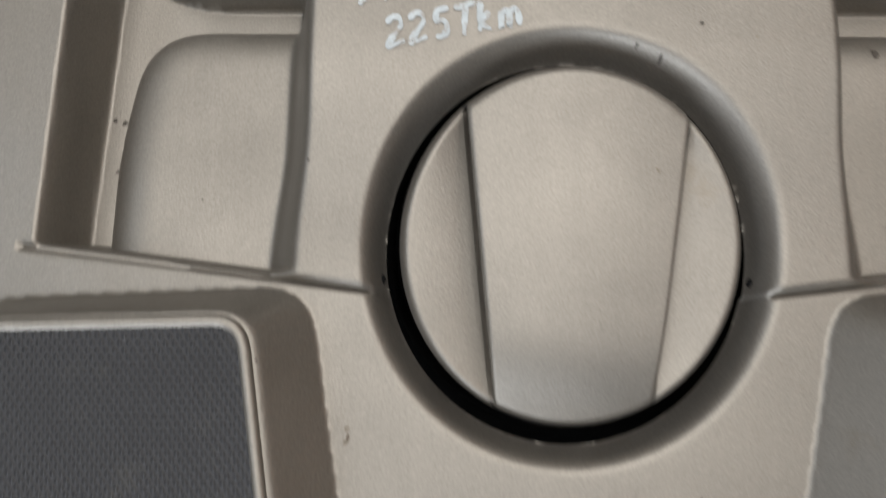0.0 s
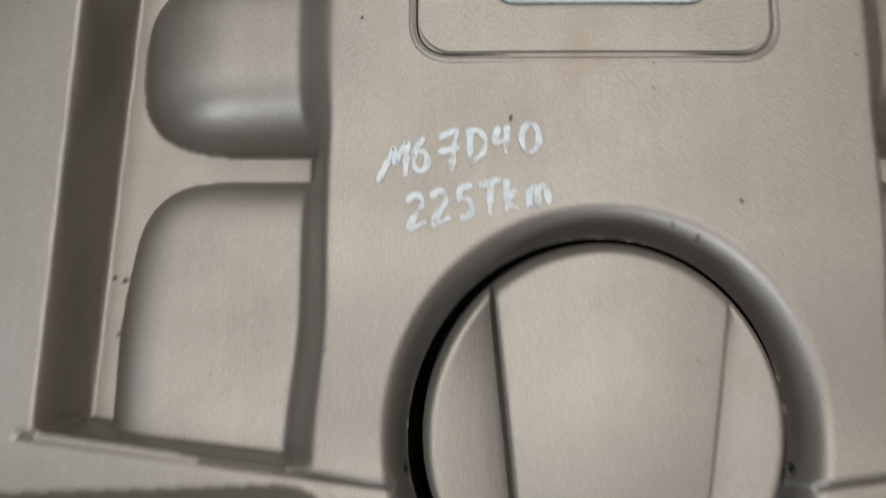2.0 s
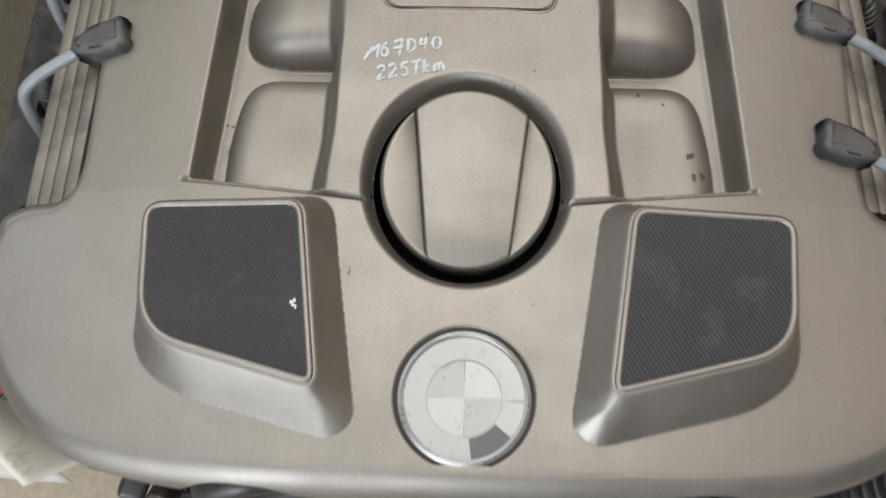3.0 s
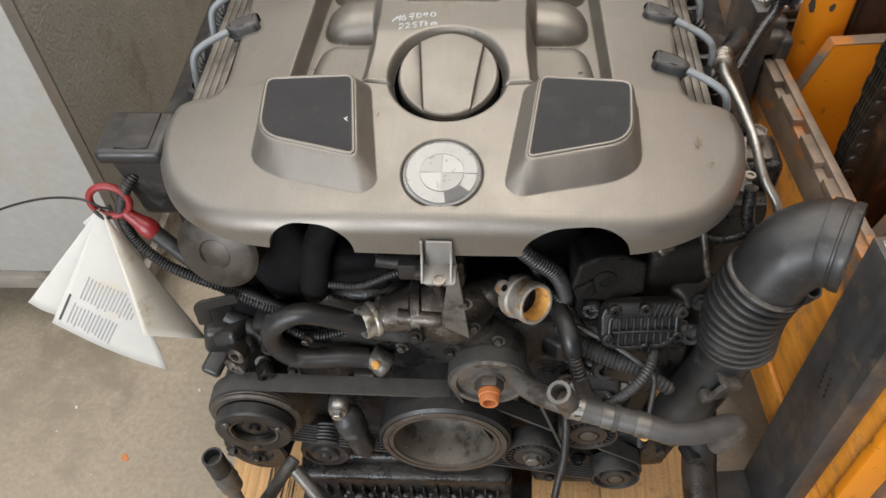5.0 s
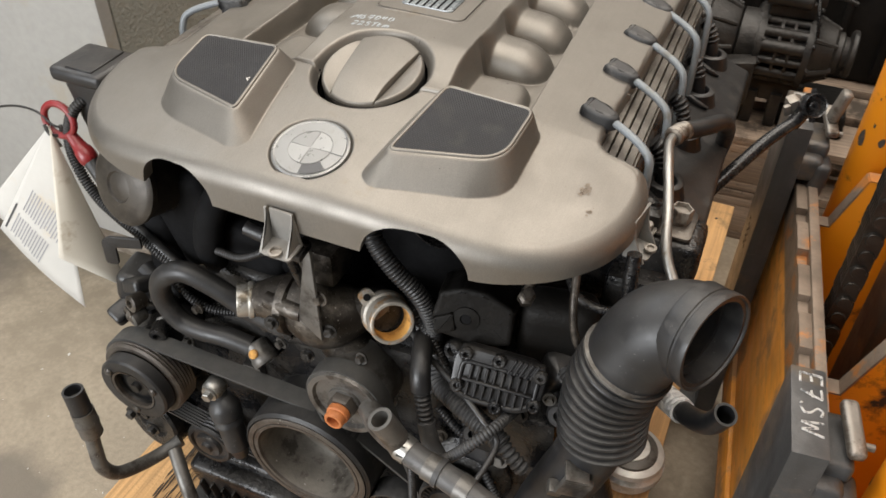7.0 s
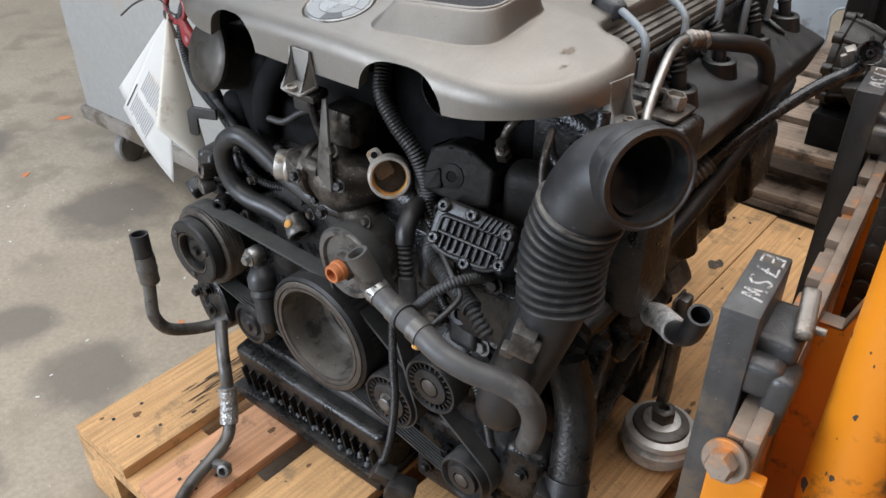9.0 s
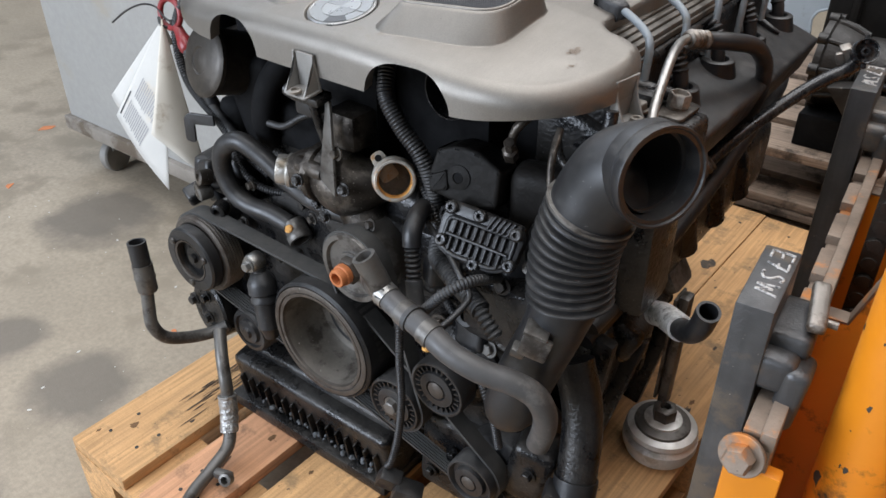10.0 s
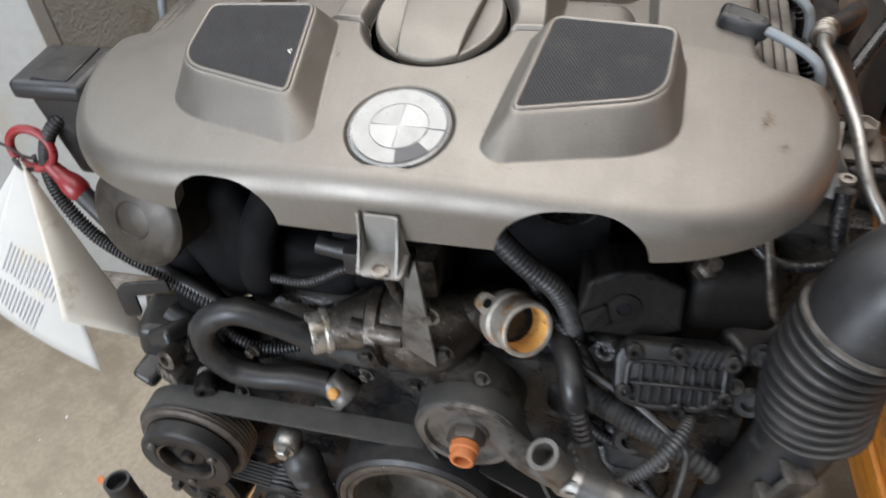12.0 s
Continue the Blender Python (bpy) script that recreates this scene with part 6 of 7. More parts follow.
for x, y, z in ((-0.044, 0.026, 0.022), (-0.004, 0.028, 0.024), (0.047, 0.022, 0.022), (0.048, -0.018, 0.014), (-0.047, -0.018, 0.014), (0.004, -0.033, 0.014)):
    part("bolt_head", lathe([(0.0085, 0), (0.0085, 0.008), (0.0065, 0.010), (0.0035, 0.010), (0.003, 0.005), (0.0005, 0.005)], FB @ pose(x, y, z), 18), GRIME, fin)
CBM = pose(0.1765, -0.055, 0.688, 78, 0, 10)
# control block and rear housing: shade under the skirt is put into their colour
ctrl = part("control_block", prism(rounded([(-0.030, 0.027), (-0.006, 0.036), (0.020, 0.034), (0.050, 0.017), (0.049, -0.026), (0.020, -0.034), (-0.032, -0.024), (-0.038, -0.004)], 0.004), 0.048, CBM, 0.005, 3), SHADEDBLACK, engine, "dark angular plastic control block")
part("boss", lathe([(0.0155, 0.040), (0.0145, 0.0495), (0.0065, 0.0505), (0.0055, 0.0485)], CBM, 28, False), SHADEDBLACK, ctrl)
# solid black pin standing for the shaded hole
part("block_hole", lathe([(0.0055, 0), (0.0055, 0.0492)], CBM, 14), DEEP, ctrl)
part("block_step", prism(rounded([(-0.036, -0.004), (-0.014, 0.006), (-0.010, -0.016), (-0.032, -0.024)], 0.004), 0.052, CBM, 0.003), SHADEDBLACK, ctrl)
part("rear_housing", block((0.085, 0.05, 0.09), pose(0.272, -0.05, 0.672, 0, 0, 12), 0.022, 4), SHADEDBLACK, engine)
part("brass_union", join(lathe([(0.009, 0), (0.009, 0.014), (0.006, 0.016), (0.006, 0.03)], facing((0.242, -0.085, 0.735), (0.2, -0.5, 0.8)), 6), tube([(0.245, -0.09, 0.755), (0.25, -0.09, 0.772), (0.26, -0.08, 0.785)], 0.005, 12)), CAST, engine)
part("steel_line", tube([(0.285, -0.060, 0.770), (0.290, -0.082, 0.748), (0.296, -0.092, 0.722), (0.304, -0.094, 0.700), (0.318, -0.090, 0.688), (0.335, -0.080, 0.684)], 0.0042, 12), CAST, engine)
part("alternator", join(lathe([(0.05, -0.10), (0.062, -0.09), (0.062, -0.03), (0.05, -0.015), (0.03, -0.01)], facing((0.19, -0.125, 0.418), FRONT), 36), block((0.10, 0.06, 0.09), pose(0.25, -0.085, 0.54), 0.012)), GRIME, engine)
part("steering_pump", lathe([(0.04, -0.12), (0.055, -0.10), (0.056, -0.02), (0.05, -0.008), (0.02, -0.005)], facing((0.262, -0.115, 0.287), FRONT), 36), BLACK, engine, "grimy steering pump")
part("ribbed_hose", tube([(0.145, -0.085, 0.588), (0.157, -0.103, 0.580), (0.19, -0.121, 0.578), (0.228, -0.137, 0.574), (0.250, -0.146, 0.570)], 0.0125, 18, ridges=0.0016, pitch=0.005), HOSE, engine, "ribbed dusty hose")
elbow_plug = part("elbow_plug", tube([(0.132, -0.092, 0.640), (0.141, -0.118, 0.645), (0.1485, -0.140, 0.634), (0.153, -0.147, 0.618)], 0.0115, 16), BLACK, engine, "black bent cable plug")
part("plug_boot", tube([(0.152, -0.146, 0.620), (0.157, -0.151, 0.600), (0.163, -0.157, 0.578)], 0.0095, 16, ridges=0.0028, pitch=0.0062), RUBBER, elbow_plug)
part("plug_stem", tube([(0.163, -0.157, 0.580), (0.172, -0.165, 0.555), (0.186, -0.172, 0.540)], 0.0105, 14), HOSE, elbow_plug)
part("ribbed_plug", tube([(0.247, -0.145, 0.571), (0.262, -0.150, 0.560), (0.278, -0.153, 0.548)], 0.0095, 14, ridges=0.0028, pitch=0.007), HOSE, engine)
part("cable_tube", tube([(0.252, -0.115, 0.598), (0.250, -0.132, 0.606), (0.242, -0.160, 0.613), (0.225, -0.181, 0.602), (0.203, -0.187, 0.574), (0.188, -0.187, 0.556)], 0.0066, 14, ridges=0.0012, pitch=0.004), HOSE, engine)
part("steel_line", tube([(0.108, -0.075, 0.66), (0.114, -0.085, 0.640), (0.127, -0.098, 0.632), (0.165, -0.122, 0.630), (0.200, -0.142, 0.627), (0.232, -0.160, 0.615), (0.248, -0.165, 0.600), (0.246, -0.185, 0.588), (0.238, -0.215, 0.575), (0.236, -0.226, 0.562)], 0.0036, 10), BLACK, engine)
part("line_tip", lathe([(0.006, 0), (0.007, 0.004), (0.005, 0.012), (0.001, 0.012)], facing((0.237, -0.222, 0.570), (-0.1, -0.4, -0.9)), 12), OCHRE, engine)
pump = part("fuel_pump", block((0.16, 0.05, 0.14), pose(0.20, -0.055, 0.55, 0, 10, 0), 0.02, 3), BLACK, engine, "black castings of the fuel pump")
for _ in range(14):
    part("pump_casting", block((rnd.uniform(0.03, 0.07), rnd.uniform(0.03, 0.05), rnd.uniform(0.03, 0.07)), pose(rnd.uniform(0.10, 0.32), -0.07 + rnd.uniform(-0.015, 0.02), rnd.uniform(0.47, 0.63), rnd.uniform(-25, 25), rnd.uniform(-25, 25), rnd.uniform(0, 90)), 0.010, 3), BLACK, pump)
part("sensor_cable", tube([(0.150, -0.170, 0.530), (0.154, -0.178, 0.47), (0.156, -0.180, 0.40), (0.152, -0.185, 0.34), (0.148, -0.195, 0.300), (0.140, -0.195, 0.284)], 0.0055, 12, ridges=0.001, pitch=0.004), RUBBER, engine)
part("cable_plug", join(block((0.030, 0.022, 0.034), pose(0.142, -0.196, 0.262, 20, 25, 30), 0.004), block((0.040, 0.03, 0.03), pose(0.170, -0.192, 0.248, 0, 20, 30), 0.006)), BLACK, engine)

fit_rnd = random.Random(17)
for x, y, z in ((-0.255, -0.098, 0.505), (-0.215, -0.100, 0.49), (-0.185, -0.098, 0.565), (0.025, -0.128, 0.69), (0.065, -0.118, 0.60), (0.095, -0.110, 0.53), (0.145, -0.098, 0.635), (0.21, -0.098, 0.50), (0.255, -0.110, 0.585), (0.285, -0.105, 0.62), (0.30, -0.10, 0.66), (0.155, -0.10, 0.48), (0.235, -0.1, 0.475), (-0.06, -0.10, 0.555), (-0.14, -0.095, 0.455), (0.085, -0.098, 0.43)):
    part("bolt_head", hexbolt((x, y, z), (fit_rnd.uniform(-0.3, 0.3), -1, fit_rnd.uniform(-0.1, 0.5)), fit_rnd.uniform(0.005, 0.008), 0.008), fit_rnd.choice((GRIME, DRUM, DRUM, CAST)), engine)
for pts, r in (([(0.10, -0.075, 0.70), (0.125, -0.092, 0.665), (0.150, -0.100, 0.640), (0.170, -0.102, 0.60)], 0.005), ([(0.15, -0.09, 0.52), (0.19, -0.105, 0.505), (0.235, -0.108, 0.515), (0.28, -0.10, 0.54)], 0.006),
               ([(-0.02, -0.095, 0.72), (-0.06, -0.10, 0.705), (-0.10, -0.098, 0.68), (-0.14, -0.09, 0.67)], 0.005), ([(-0.235, -0.085, 0.60), (-0.20, -0.095, 0.575), (-0.165, -0.09, 0.56), (-0.12, -0.075, 0.56)], 0.006),
               ([(0.20, -0.098, 0.47), (0.235, -0.12, 0.44), (0.262, -0.13, 0.40), (0.272, -0.128, 0.35)], 0.006)):
    part("cable", tube(pts, r, 12, ridges=r * 0.18, pitch=0.004), RUBBER, engine)
for x, z, rr in ((0.205, 0.515, 0.017), (0.262, 0.505, 0.015), (0.175, 0.648, 0.012), (0.30, 0.60, 0.016), (-0.235, 0.555, 0.013)):
    part("sensor", join(lathe([(rr, -0.03), (rr, 0.006), (rr * 0.8, 0.010), (rr * 0.45, 0.010), (rr * 0.4, 0.004), (0.0005, 0.004)], facing((x, -0.102, z), (fit_rnd.uniform(-0.3, 0.3), -1, 0.35)), 20)), fit_rnd.choice((BLACK, GRIME)), engine)

# lower castings beside the sump and the arm that carries the mount
side = part("mount_carrier", join(block((0.10, 0.24, 0.24), pose(0.275, 0.13, 0.34, 0, 8, 0), 0.03, 3, 0.85), block((0.05, 0.16, 0.05), pose(0.325, 0.14, 0.425, 0, 25, 6), 0.014, 3)), GRIME, engine, "oily black engine side casting")
for y, z, t in ((0.03, 0.40, 12), (0.10, 0.33, -18), (0.17, 0.38, 20), (0.23, 0.30, -8)):
    part("carrier_rib", block((0.03, 0.016, 0.18), pose(0.322, y, z - 0.02, t, 10, 0), 0.005), GRIME, side)
for y, z in ((0.02, 0.44), (0.075, 0.40), (0.13, 0.45), (0.205, 0.42)):
    part("bolt_head", hexbolt((0.335, y, z), (1, -0.2, 0.2), 0.008, 0.010), DRUM, side)
lowcase = part("lower_casting", join(block((0.17, 0.10, 0.15), pose(0.205, -0.062, 0.245), 0.02, 3, 0.9), block((0.06, 0.06, 0.10), pose(0.30, -0.085, 0.30, 0, 12, 10), 0.014, 3)), GRIME, engine, "oily black lower front casting")
for x, z in ((0.15, 0.21), (0.19, 0.27), (0.225, 0.20), (0.27, 0.24), (0.31, 0.31)):
    part("bolt_head", hexbolt((x, -0.113, z), FRONT, 0.0075, 0.009), GRIME, lowcase)

# intake elbow, bellows and duct
intake = thing("intake_hose", "black rubber intake elbow with bellows and a moulded duct", "hose")
MD = Vector((0.86, -0.48, 0.12)).normalized()
MO = Vector((0.424, -0.122, 0.785))
elb = [(0.353, -0.117, 0.715, 0.042), (0.3575, -0.1155, 0.731, 0.043), (0.3655, -0.1120, 0.750, 0.044), (0.379, -0.1100, 0.769, 0.045), tuple(MO - MD * 0.026) + (0.0448,), tuple(MO - MD * 0.012) + (0.0448,), tuple(MO) + (0.0452,)]
elbow = part("elbow", tube(elb, 0.05, 36, 0.004, hollow=0.004), RUBBER, intake)
part("elbow_collar", lathe([(0.0440, -0.029), (0.0472, -0.0285), (0.0480, -0.026), (0.0480, -0.0125), (0.0470, -0.0115), (0.0470, -0.0095), (0.0482, -0.0085), (0.0488, -0.005), (0.0490, 0.0), (0.0482, 0.0022), (0.0462, 0.0022), (0.0450, 0.0005), (0.0446, -0.006)], facing(MO, MD), 48, False), RUBBER, elbow, "thick moulded collar")
part("inner_lip", lathe([(0.0425, -0.010), (0.0385, -0.009), (0.0380, -0.005), (0.0425, -0.004)], facing(MO - MD * 0.016, MD), 48, False), RUBBER, elbow)
part("elbow_seat", lathe([(0.0425, 0.0), (0.0468, 0.001), (0.0468, 0.004), (0.0425, 0.005)], facing((0.3555, -0.1160, 0.7245), (0.33, 0.05, 1)), 40, False), DRUM, elbow, "dusty seat ring")
part("bellows", tube([(0.347, -0.124, 0.620), (0.3445, -0.1215, 0.655), (0.3465, -0.1185, 0.690), (0.3560, -0.1160, 0.727)], 0.0465, 40, ridges=0.0090, pitch=0.0108), RUBBER, intake, "black rubber bellows")
part("duct", tube([(0.294, -0.146, 0.432, 0.024), (0.296, -0.146, 0.444, 0.031), (0.303, -0.143, 0.475, 0.034), (0.318, -0.137, 0.525, 0.034), (0.334, -0.131, 0.575, 0.034), (0.346, -0.124, 0.627, 0.037)], 0.04, 32), RUBBER, intake, "dusty black moulded duct")
part("duct_clip", join(block((0.032, 0.008, 0.034), pose(0.336, -0.170, 0.576, 10, 15, 20), 0.003), block((0.026, 0.022, 0.005), pose(0.336, -0.167, 0.597, 10, 15, 20), 0.0015), block((0.016, 0.016, 0.012), pose(0.316, -0.169, 0.562, 10, 15, 20), 0.003)), DRUM, intake, "bent dull clip")

# lower hose, engine mount and the small bent hose
lowhose = thing("lower_hose", "thick black lower radiator hose resting on the pallet", "hose")
part("hose_body", tube([(0.320, -0.04, 0.46), (0.350, -0.06, 0.40), (0.366, -0.09, 0.33), (0.375, -0.12, 0.26), (0.384, -0.155, 0.205), (0.392, -0.20, 0.172)], 0.026, 24), GRIME, lowhose)
part("hose_clamp", join(tube([(0.3665, -0.092, 0.327), (0.3705, -0.104, 0.302)], 0.0285, 28, straight=True), block((0.02, 0.03, 0.016), pose(0.350, -0.122, 0.315, 0, 20, 20), 0.003)), BLACK, lowhose)
mount = part("engine_mount", lathe([(0.040, 0.144), (0.050, 0.150), (0.056, 0.166), (0.056, 0.178), (0.050, 0.184), (0.054, 0.192), (0.052, 0.198), (0.044, 0.201), (0.030, 0.204), (0.028, 0.212), (0.018, 0.214), (0.001, 0.214)], pose(0.375, 0.188, 0) @ Matrix.Diagonal((1.04, 1.04, 1, 1)), 44), SILVER, engine, "silver engine mount cup")
part("mount_rubber", lathe([(0.042, 0.2005), (0.041, 0.206), (0.032, 0.2095), (0.018, 0.2105)], pose(0.375, 0.188, 0) @ Matrix.Diagonal((1.04, 1.04, 1, 1)), 40, False), DRUM, mount)
part("mount_nut", join(lathe([(0.018, 0.214), (0.018, 0.234), (0.015, 0.236), (0.009, 0.236), (0.008, 0.225), (0.001, 0.225)], pose(0.375, 0.188, 0) @ Matrix.Diagonal((1.04, 1.04, 1, 1)), 6)), DRUM, mount)
part("mount_arm", join(block((0.016, 0.024, 0.22), pose(0.368, 0.200, 0.335, 3, 2, 0), 0.006), block((0.005, 0.036, 0.20), pose(0.357, 0.203, 0.340, 3, 2, 0), 0.002), block((0.10, 0.06, 0.04), pose(0.31, 0.21, 0.44, 0, -30, 0), 0.01)), DRUM, engine)
bent = part("bent_hose", tube([(0.372, 0.088, 0.478), (0.392, 0.062, 0.497), (0.414, 0.034, 0.513), (0.438, 0.004, 0.534), (0.455, -0.018, 0.562), (0.465, -0.031, 0.598)], 0.0135, 24, 0.005, hollow=0.003), RUBBER, engine)
part("foil_sleeve", tube([(0.366, 0.094, 0.472), (0.385, 0.070, 0.492), (0.412, 0.037, 0.512), (0.424, 0.021, 0.521)], 0.0166, 22, 0.004, ridges=0.001, pitch=0.009), CRUMPLE, bent, "crumpled foil sleeve")

# pipes and fittings beside the right head
part("steel_pipe", tube([(0.333, 0.142, 0.822), (0.331, 0.118, 0.823), (0.338, 0.08, 0.820), (0.350, 0.032, 0.806), (0.358, 0.0, 0.785), (0.366, -0.015, 0.770), (0.378, -0.03, 0.755), (0.380, -0.045, 0.738), (0.372, -0.058, 0.725), (0.355, -0.065, 0.720)], 0.0054, 16), STEEL, engine, "bright bent steel pipe")
part("crimp_sleeve", tube([(0.332, 0.134, 0.822, 0.0070), (0.3325, 0.137, 0.8215, 0.0112), (0.335, 0.155, 0.817, 0.0112), (0.343, 0.172, 0.813, 0.0112)], 0.0112, 20, 0.002, ridges=0.0034, pitch=0.0088), WORNSTEEL, engine, "ribbed steel crimp sleeve")
part("pressure_hose", tube([(0.342, 0.170, 0.813), (0.362, 0.197, 0.808), (0.378, 0.240, 0.793), (0.384, 0.275, 0.760), (0.380, 0.290, 0.715), (0.368, 0.285, 0.670), (0.352, 0.260, 0.64)], 0.0105, 18), RUBBER, engine)
tl = part("fuel_tube", tube([(0.345, 0.19, 0.62), (0.362, 0.225, 0.650), (0.385, 0.262, 0.680), (0.415, 0.30, 0.712), (0.438, 0.331, 0.732), (0.462, 0.361, 0.746)], 0.0086, 16), OILYBLACK, engine)
SD = Vector((0.36, -0.72, 0.42)).normalized()
SC = Vector((0.476, 0.366, 0.772))
plug = part("tube_connector", join(lathe([(0.009, -0.022), (0.0105, -0.018), (0.0105, -0.008), (0.0145, -0.006), (0.0160, -0.004), (0.0160, 0.010), (0.0150, 0.012), (0.0138, 0.011), (0.0132, 0.0), (0.0075, -0.001), (0.001, -0.001)], facing(SC, SD), 32), block((0.006, 0.012, 0.007), facing(SC + SD * 0.004, SD) @ pose(0.0, 0.0155, 0.0), 0.0015), block((0.006, 0.012, 0.007), facing(SC + SD * 0.004, SD) @ pose(0.0, -0.0155, 0.0), 0.0015)), OILYBLACK, tl, "black quick connector")
part("connector_pin", lathe([(0.0058, -0.001), (0.0058, 0.007), (0.0048, 0.008), (0.0030, 0.008), (0.0028, 0.0), (0.0005, 0.0)], facing(SC, SD), 20), OILYBLACK, plug)
part("connector_neck", tube([tuple(SC - SD * 0.018), (0.468, 0.374, 0.752), (0.461, 0.360, 0.744)], 0.0095, 16, 0.003), OILYBLACK, plug)
part("tube_sleeve", join(block((0.014, 0.016, 0.022), pose(0.454, 0.379, 0.762, 10, -20, 30), 0.003), block((0.009, 0.006, 0.017), pose(0.4495, 0.3690, 0.757, 10, -20, 30), 0.002)), WORNSTEEL, tl, "grey metal clip block")
part("tube_boss", tube([(0.340, 0.18, 0.615), (0.358, 0.215, 0.643)], 0.0135, 16, 0.003, ridges=0.002, pitch=0.008), DRUM, tl)
nut = part("union_nut", join(lathe([(0.0135, 0), (0.0125, 0.002), (0.0125, 0.011), (0.0112, 0.013), (0.0098, 0.013), (0.0090, 0.008), (0.001, 0.008)], pose(0.363, 0.052, 0.780, 0, 6, 12), 6), lathe([(0.0115, -0.03), (0.0115, 0.0)], pose(0.363, 0.052, 0.780, 0, 6), 24)), WORNSTEEL, engine, "dull brassy union nut")
part("head_end", join(block((0.10, 0.06, 0.05), pose(0.345, 0.045, 0.745), 0.012, 3), block((0.05, 0.03, 0.022), pose(0.322, 0.040, 0.782), 0.006), tube([(0.30, 0.05, 0.79), (0.33, 0.048, 0.79), (0.35, 0.06, 0.785)], 0.008, 12), block((0.08, 0.08, 0.20), pose(0.345, 0.03, 0.63), 0.015)), GRIME, engine)
part("bolt_head", hexbolt((0.334, 0.023, 0.776), (0, -0.2, 1), 0.0075, 0.009), WORNSTEEL, engine)
part("bracket_plate", prism(rounded([(-0.02, -0.03), (0.018, -0.03), (0.02, 0.02), (-0.016, 0.03)], 0.006), 0.004, pose(0.362, 0.052, 0.772), 0.001), CAST, engine)
for pts, r in (([(0.335, -0.04, 0.52), (0.350, 0.05, 0.555), (0.360, 0.20, 0.60), (0.356, 0.38, 0.635), (0.345, 0.52, 0.65), (0.32, 0.58, 0.65)], 0.014), ([(0.31, 0.0, 0.46), (0.325, 0.12, 0.50), (0.328, 0.30, 0.535), (0.318, 0.48, 0.565), (0.29, 0.56, 0.57)], 0.016)):
    part("side_pipe", tube(pts, r, 20), BLACK, engine)
exhaust = part("exhaust_manifold", block((0.10, 0.5, 0.12), pose(0.30, 0.30, 0.53), 0.03, 3), GRIME, engine)
for k in range(4):
    part("exhaust_runner", tube([(0.27, 0.10 + 0.1 * k, 0.60), (0.33, 0.10 + 0.1 * k, 0.57), (0.34, 0.12 + 0.1 * k, 0.50)], 0.024, 16), GRIME, exhaust)
part("front_line", join(tube([(0.27, -0.04, 0.75), (0.29, -0.06, 0.735), (0.32, -0.062, 0.728), (0.37, -0.05, 0.735)], 0.005, 12), tube([(0.335, -0.05, 0.80), (0.34, -0.06, 0.755), (0.36, -0.062, 0.735), (0.385, -0.05, 0.742)], 0.0075, 14)), GRIME, engine)
part("line_crimp", tube([(0.362, -0.060, 0.737), (0.385, -0.05, 0.742), (0.40, -0.04, 0.748)], 0.0105, 18, ridges=0.0015, pitch=0.007), STEEL, engine)

# ---------------------------------------------------------------- air conditioning pipe lying out over the pallet
acp = thing("refrigerant_pipe", "loose dull metal refrigerant pipe with a black capped end", "pipe")
part("upper_pipe", tube([(-0.292, -0.237, 0.412), (-0.290, -0.242, 0.38), (-0.285, -0.246, 0.352), (-0.277, -0.234, 0.325), (-0.266, -0.200, 0.308), (-0.254, -0.166, 0.302), (-0.24, -0.145, 0.31)], 0.0098, 16), DRUM, acp)
part("ferrule", lathe([(0.0105, -0.026), (0.0135, -0.024), (0.0148, -0.022), (0.0148, -0.004), (0.0160, 0.0), (0.0150, 0.004), (0.0150, 0.022)], facing((-0.294, -0.234, 0.432), (-0.10, 0.06, 1)), 24), DRUM, acp, "grey crimp ferrule")
part("rubber_end", tube([(-0.296, -0.233, 0.450), (-0.300, -0.231, 0.490)], 0.0138, 22, 0.005, hollow=0.003), RUBBER, acp, "black rubber end")
part("lower_pipe", tube([(-0.235, -0.165, 0.315), (-0.205, -0.19, 0.29), (-0.185, -0.205, 0.262), (-0.180, -0.21, 0.235), (-0.168, -0.222, 0.205), (-0.150, -0.245, 0.178), (-0.145, -0.285, 0.162), (-0.135, -0.33, 0.157), (-0.11, -0.38, 0.156)], 0.0100, 16), DRUM, acp)
part("foil_wrap", tube([(-0.181, -0.210, 0.240), (-0.172, -0.218, 0.214), (-0.160, -0.232, 0.190)], 0.0145, 18, 0.003, ridges=0.0008, pitch=0.013), FOIL, acp, "crumpled foil wrap")
part("pipe_lug", join(block((0.030, 0.014, 0.014), pose(-0.120, -0.282, 0.165, 0, 0, 20), 0.005), lathe([(0.010, 0), (0.010, 0.012), (0.006, 0.013), (0.005, 0.004), (0.001, 0.004)], facing((-0.105, -0.284, 0.170), (0.3, -0.8, 0.5)), 18)), DRUM, acp)

# ---------------------------------------------------------------- reservoir, dipstick and paper tag
res = thing("reservoir", "black plastic reservoir with a square ribbed lid", "reservoir")
part("lid", join(block((0.078, 0.074, 0.020), pose(-0.356, 0.004, 0.822), 0.008, 3), block((0.040, 0.060, 0.003), pose(-0.352, 0.004, 0.8325), 0.001, 1)), BLACK, res)
part("body", join(block((0.066, 0.062, 0.10), pose(-0.352, 0.006, 0.762, 0, 180, 0), 0.008, 3, 0.72), block((0.03, 0.04, 0.08), pose(-0.325, 0.01, 0.70), 0.008)), BLACK, res)
dip = thing("dipstick", "red plastic dipstick handle with a ring on a black tube", "dipstick")
RC = Vector((-0.400, -0.036, 0.757))
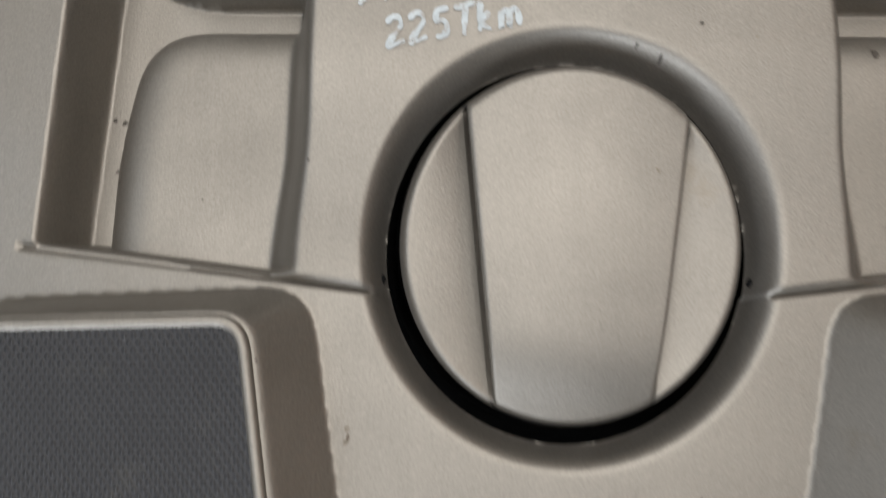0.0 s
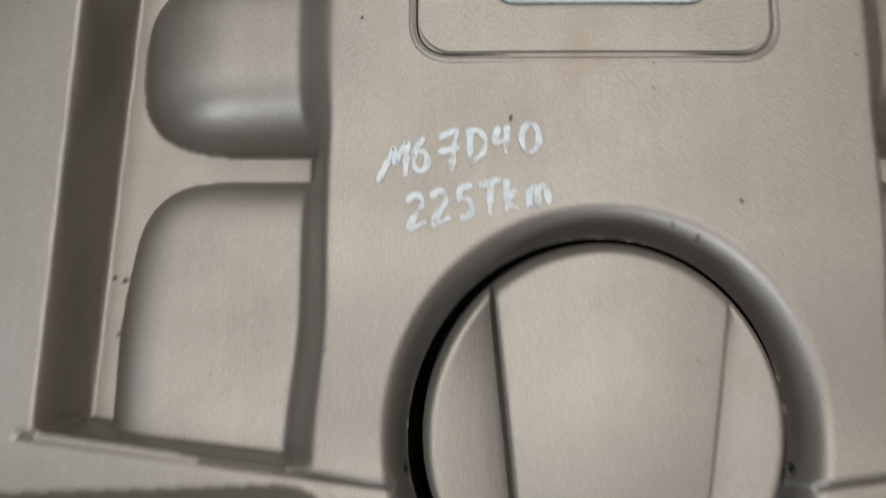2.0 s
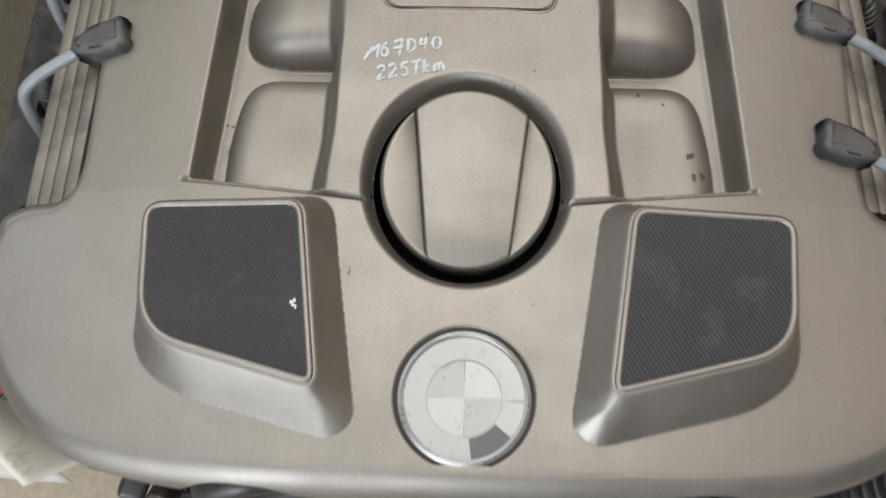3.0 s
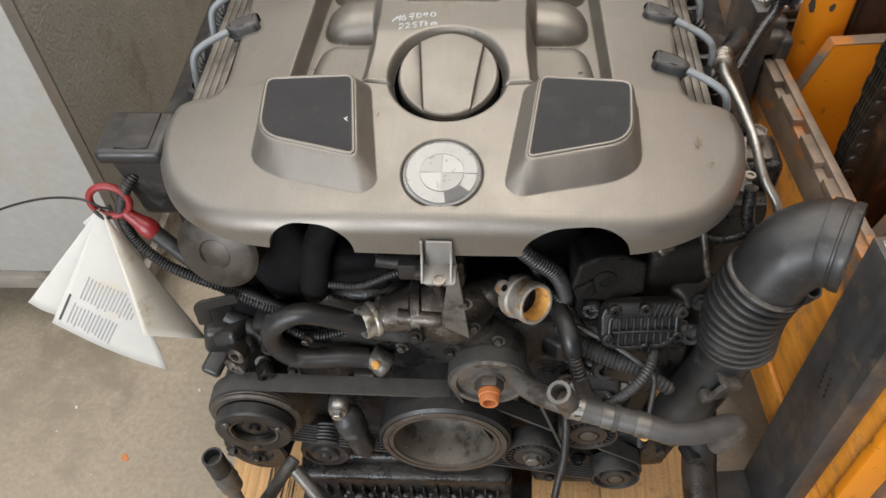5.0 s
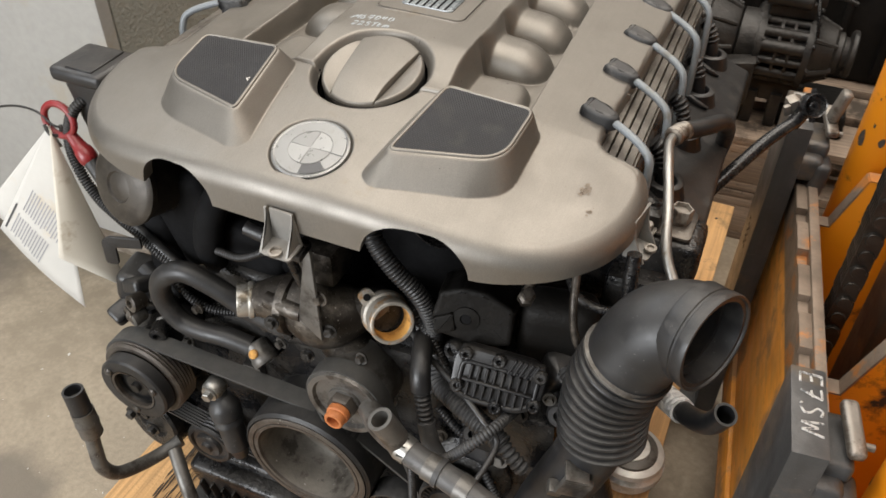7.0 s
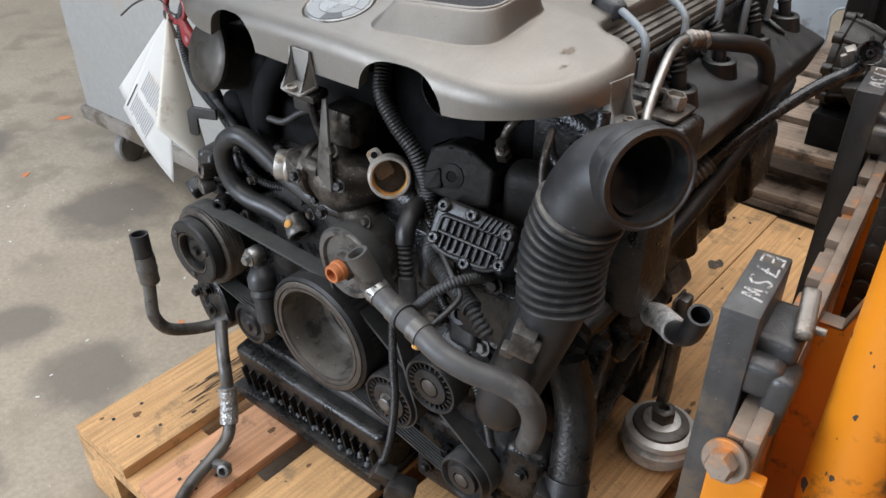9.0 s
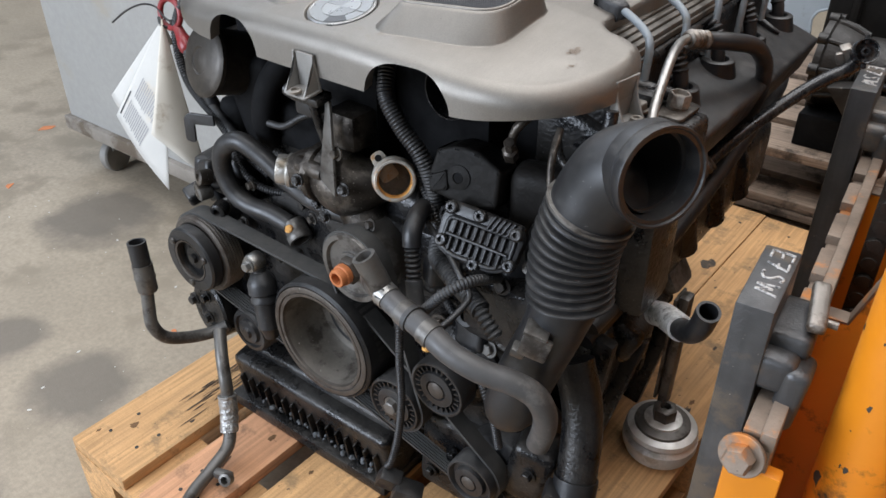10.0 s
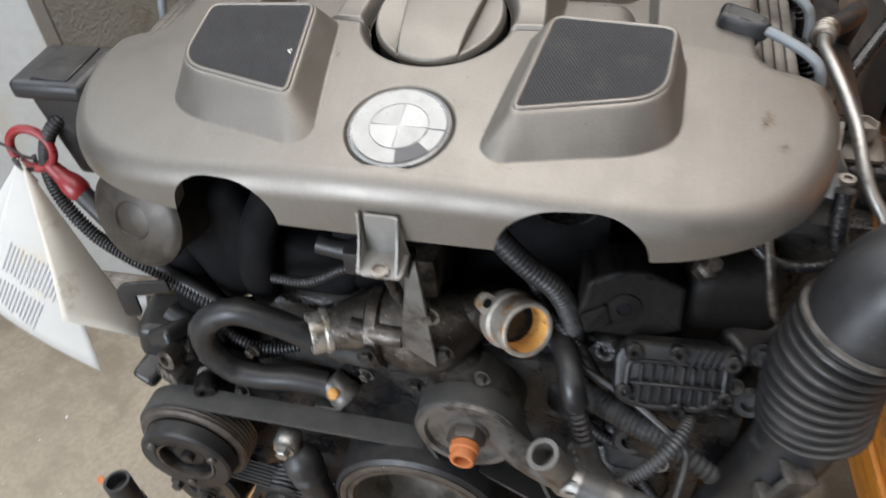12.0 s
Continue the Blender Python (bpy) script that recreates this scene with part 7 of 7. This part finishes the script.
ringpts = [RC + Vector((0.024 * math.cos(a), 0.004 * math.sin(a), 0.021 * math.sin(a))) for a in [2 * math.pi * k / 24 for k in range(25)]]
part("ring", tube([tuple(p) for p in ringpts], 0.0045, 14, 0.003), RED, dip)
part("grip", tube([(-0.386, -0.038, 0.741, 0.007), (-0.374, -0.041, 0.729, 0.009), (-0.366, -0.043, 0.722, 0.012), (-0.358, -0.045, 0.714, 0.012), (-0.354, -0.046, 0.710, 0.008)], 0.01, 18, 0.003), RED, dip)
part("guide_tube", tube([(-0.357, -0.045, 0.713), (-0.335, -0.052, 0.69), (-0.31, -0.058, 0.66), (-0.29, -0.05, 0.61), (-0.28, -0.03, 0.54)], 0.010, 16), RUBBER, dip)

tag = thing("paper_tag", "folded white paper sheets hung by a wire from the dipstick ring", "paper tag")
T, L, B, Rr = Vector((-0.411, -0.043, 0.752)), Vector((-0.527, -0.088, 0.577)), Vector((-0.392, -0.104, 0.488)), Vector((-0.350, -0.066, 0.503))


def leaf(name, a, b, c, bulge, mat, n=14, label="", waves=0.0):
    """A hanging sheet from its upper corner a to the lower edge b..c, bulging along its normal."""
    nrm = (b - a).cross(c - a).normalized()
    verts, faces = [], []
    for i in range(n + 1):
        v = max(0.02, i / n)
        for j in range(n + 1):
            u = j / n
            p = a + ((b - a) * (1 - u) + (c - a) * u) * v
            p = p + nrm * (bulge * math.sin(math.pi * u) * v + waves * math.sin(5 * u + 3 * v) * v)
            verts.append(p)
    for i in range(n):
        for j in range(n):
            k = i * (n + 1) + j
            faces.append((k, k + 1, k + n + 2, k + n + 1))
    ob = part(name, raw(verts, faces), mat, tag, label)
    sol = ob.modifiers.new("thickness", "SOLIDIFY")
    sol.thickness = 0.0004
    return ob, nrm


front_leaf, LN = leaf("front_sheet", T, L, B, 0.006, PAPER, label="white printed sheet")
leaf("back_sheet", T + Vector((0.0, 0.004, 0)), Vector((-0.556, -0.072, 0.600)), L + Vector((0.02, 0.01, -0.004)), 0.004, PAPER)
leaf("side_sheet", T + Vector((0.003, -0.004, 0)), Vector((-0.390, -0.116, 0.592)), Vector((-0.350, -0.056, 0.498)), 0.014, CREAM, waves=0.004, label="cream sheet with a soft bulge")
leaf("curl", T + Vector((-0.002, -0.002, 0.0)), Vector((-0.452, -0.030, 0.712)), Vector((-0.430, -0.020, 0.700)), 0.012, PAPER)
def print_line(s0, s1, w, half, mat):
    """A printed line on the front sheet, parallel to its outer edge."""
    def on_sheet(s):
        return T + (L - T) * s + (B - L) * w + LN * (0.006 * math.sin(math.pi * min(1, w / s)) * s)
    a, b_ = on_sheet(s0), on_sheet(s1)
    up = LN.cross(b_ - a).normalized() * half
    for side_ in (-1, 1):
        o_ = LN * (0.0011 * side_)
        part("print_line", raw([a + o_ - up, b_ + o_ - up, b_ + o_ + up, a + o_ + up], [(0, 1, 2, 3)]), mat, front_leaf, smooth=False)


print_line(0.70, 0.94, 0.045, 0.0016, PADDARK)
for k in range(15):
    print_line(0.50 + max(0, 0.03 * k - 0.30) + rnd.uniform(0, 0.015), 0.715 - rnd.uniform(0, 0.03), 0.125 + 0.0295 * k, 0.0009, INK)
    if k < 13:
        print_line(0.745 + rnd.uniform(0, 0.02), 0.955 - rnd.uniform(0, 0.04), 0.105 + 0.0295 * k, 0.0009, INK)
part("wire", tube([(-0.402, -0.036, 0.745), (-0.411, -0.040, 0.750), (-0.432, -0.038, 0.762), (-0.48, -0.03, 0.755), (-0.54, -0.022, 0.732), (-0.60, -0.015, 0.700)], 0.0016, 8), BLACK, tag, "thin black tie wire")
part("wire", tube([(-0.418, -0.045, 0.75), (-0.408, -0.050, 0.742), (-0.402, -0.040, 0.736), (-0.408, -0.030, 0.744)], 0.0024, 8), BLACK, tag)
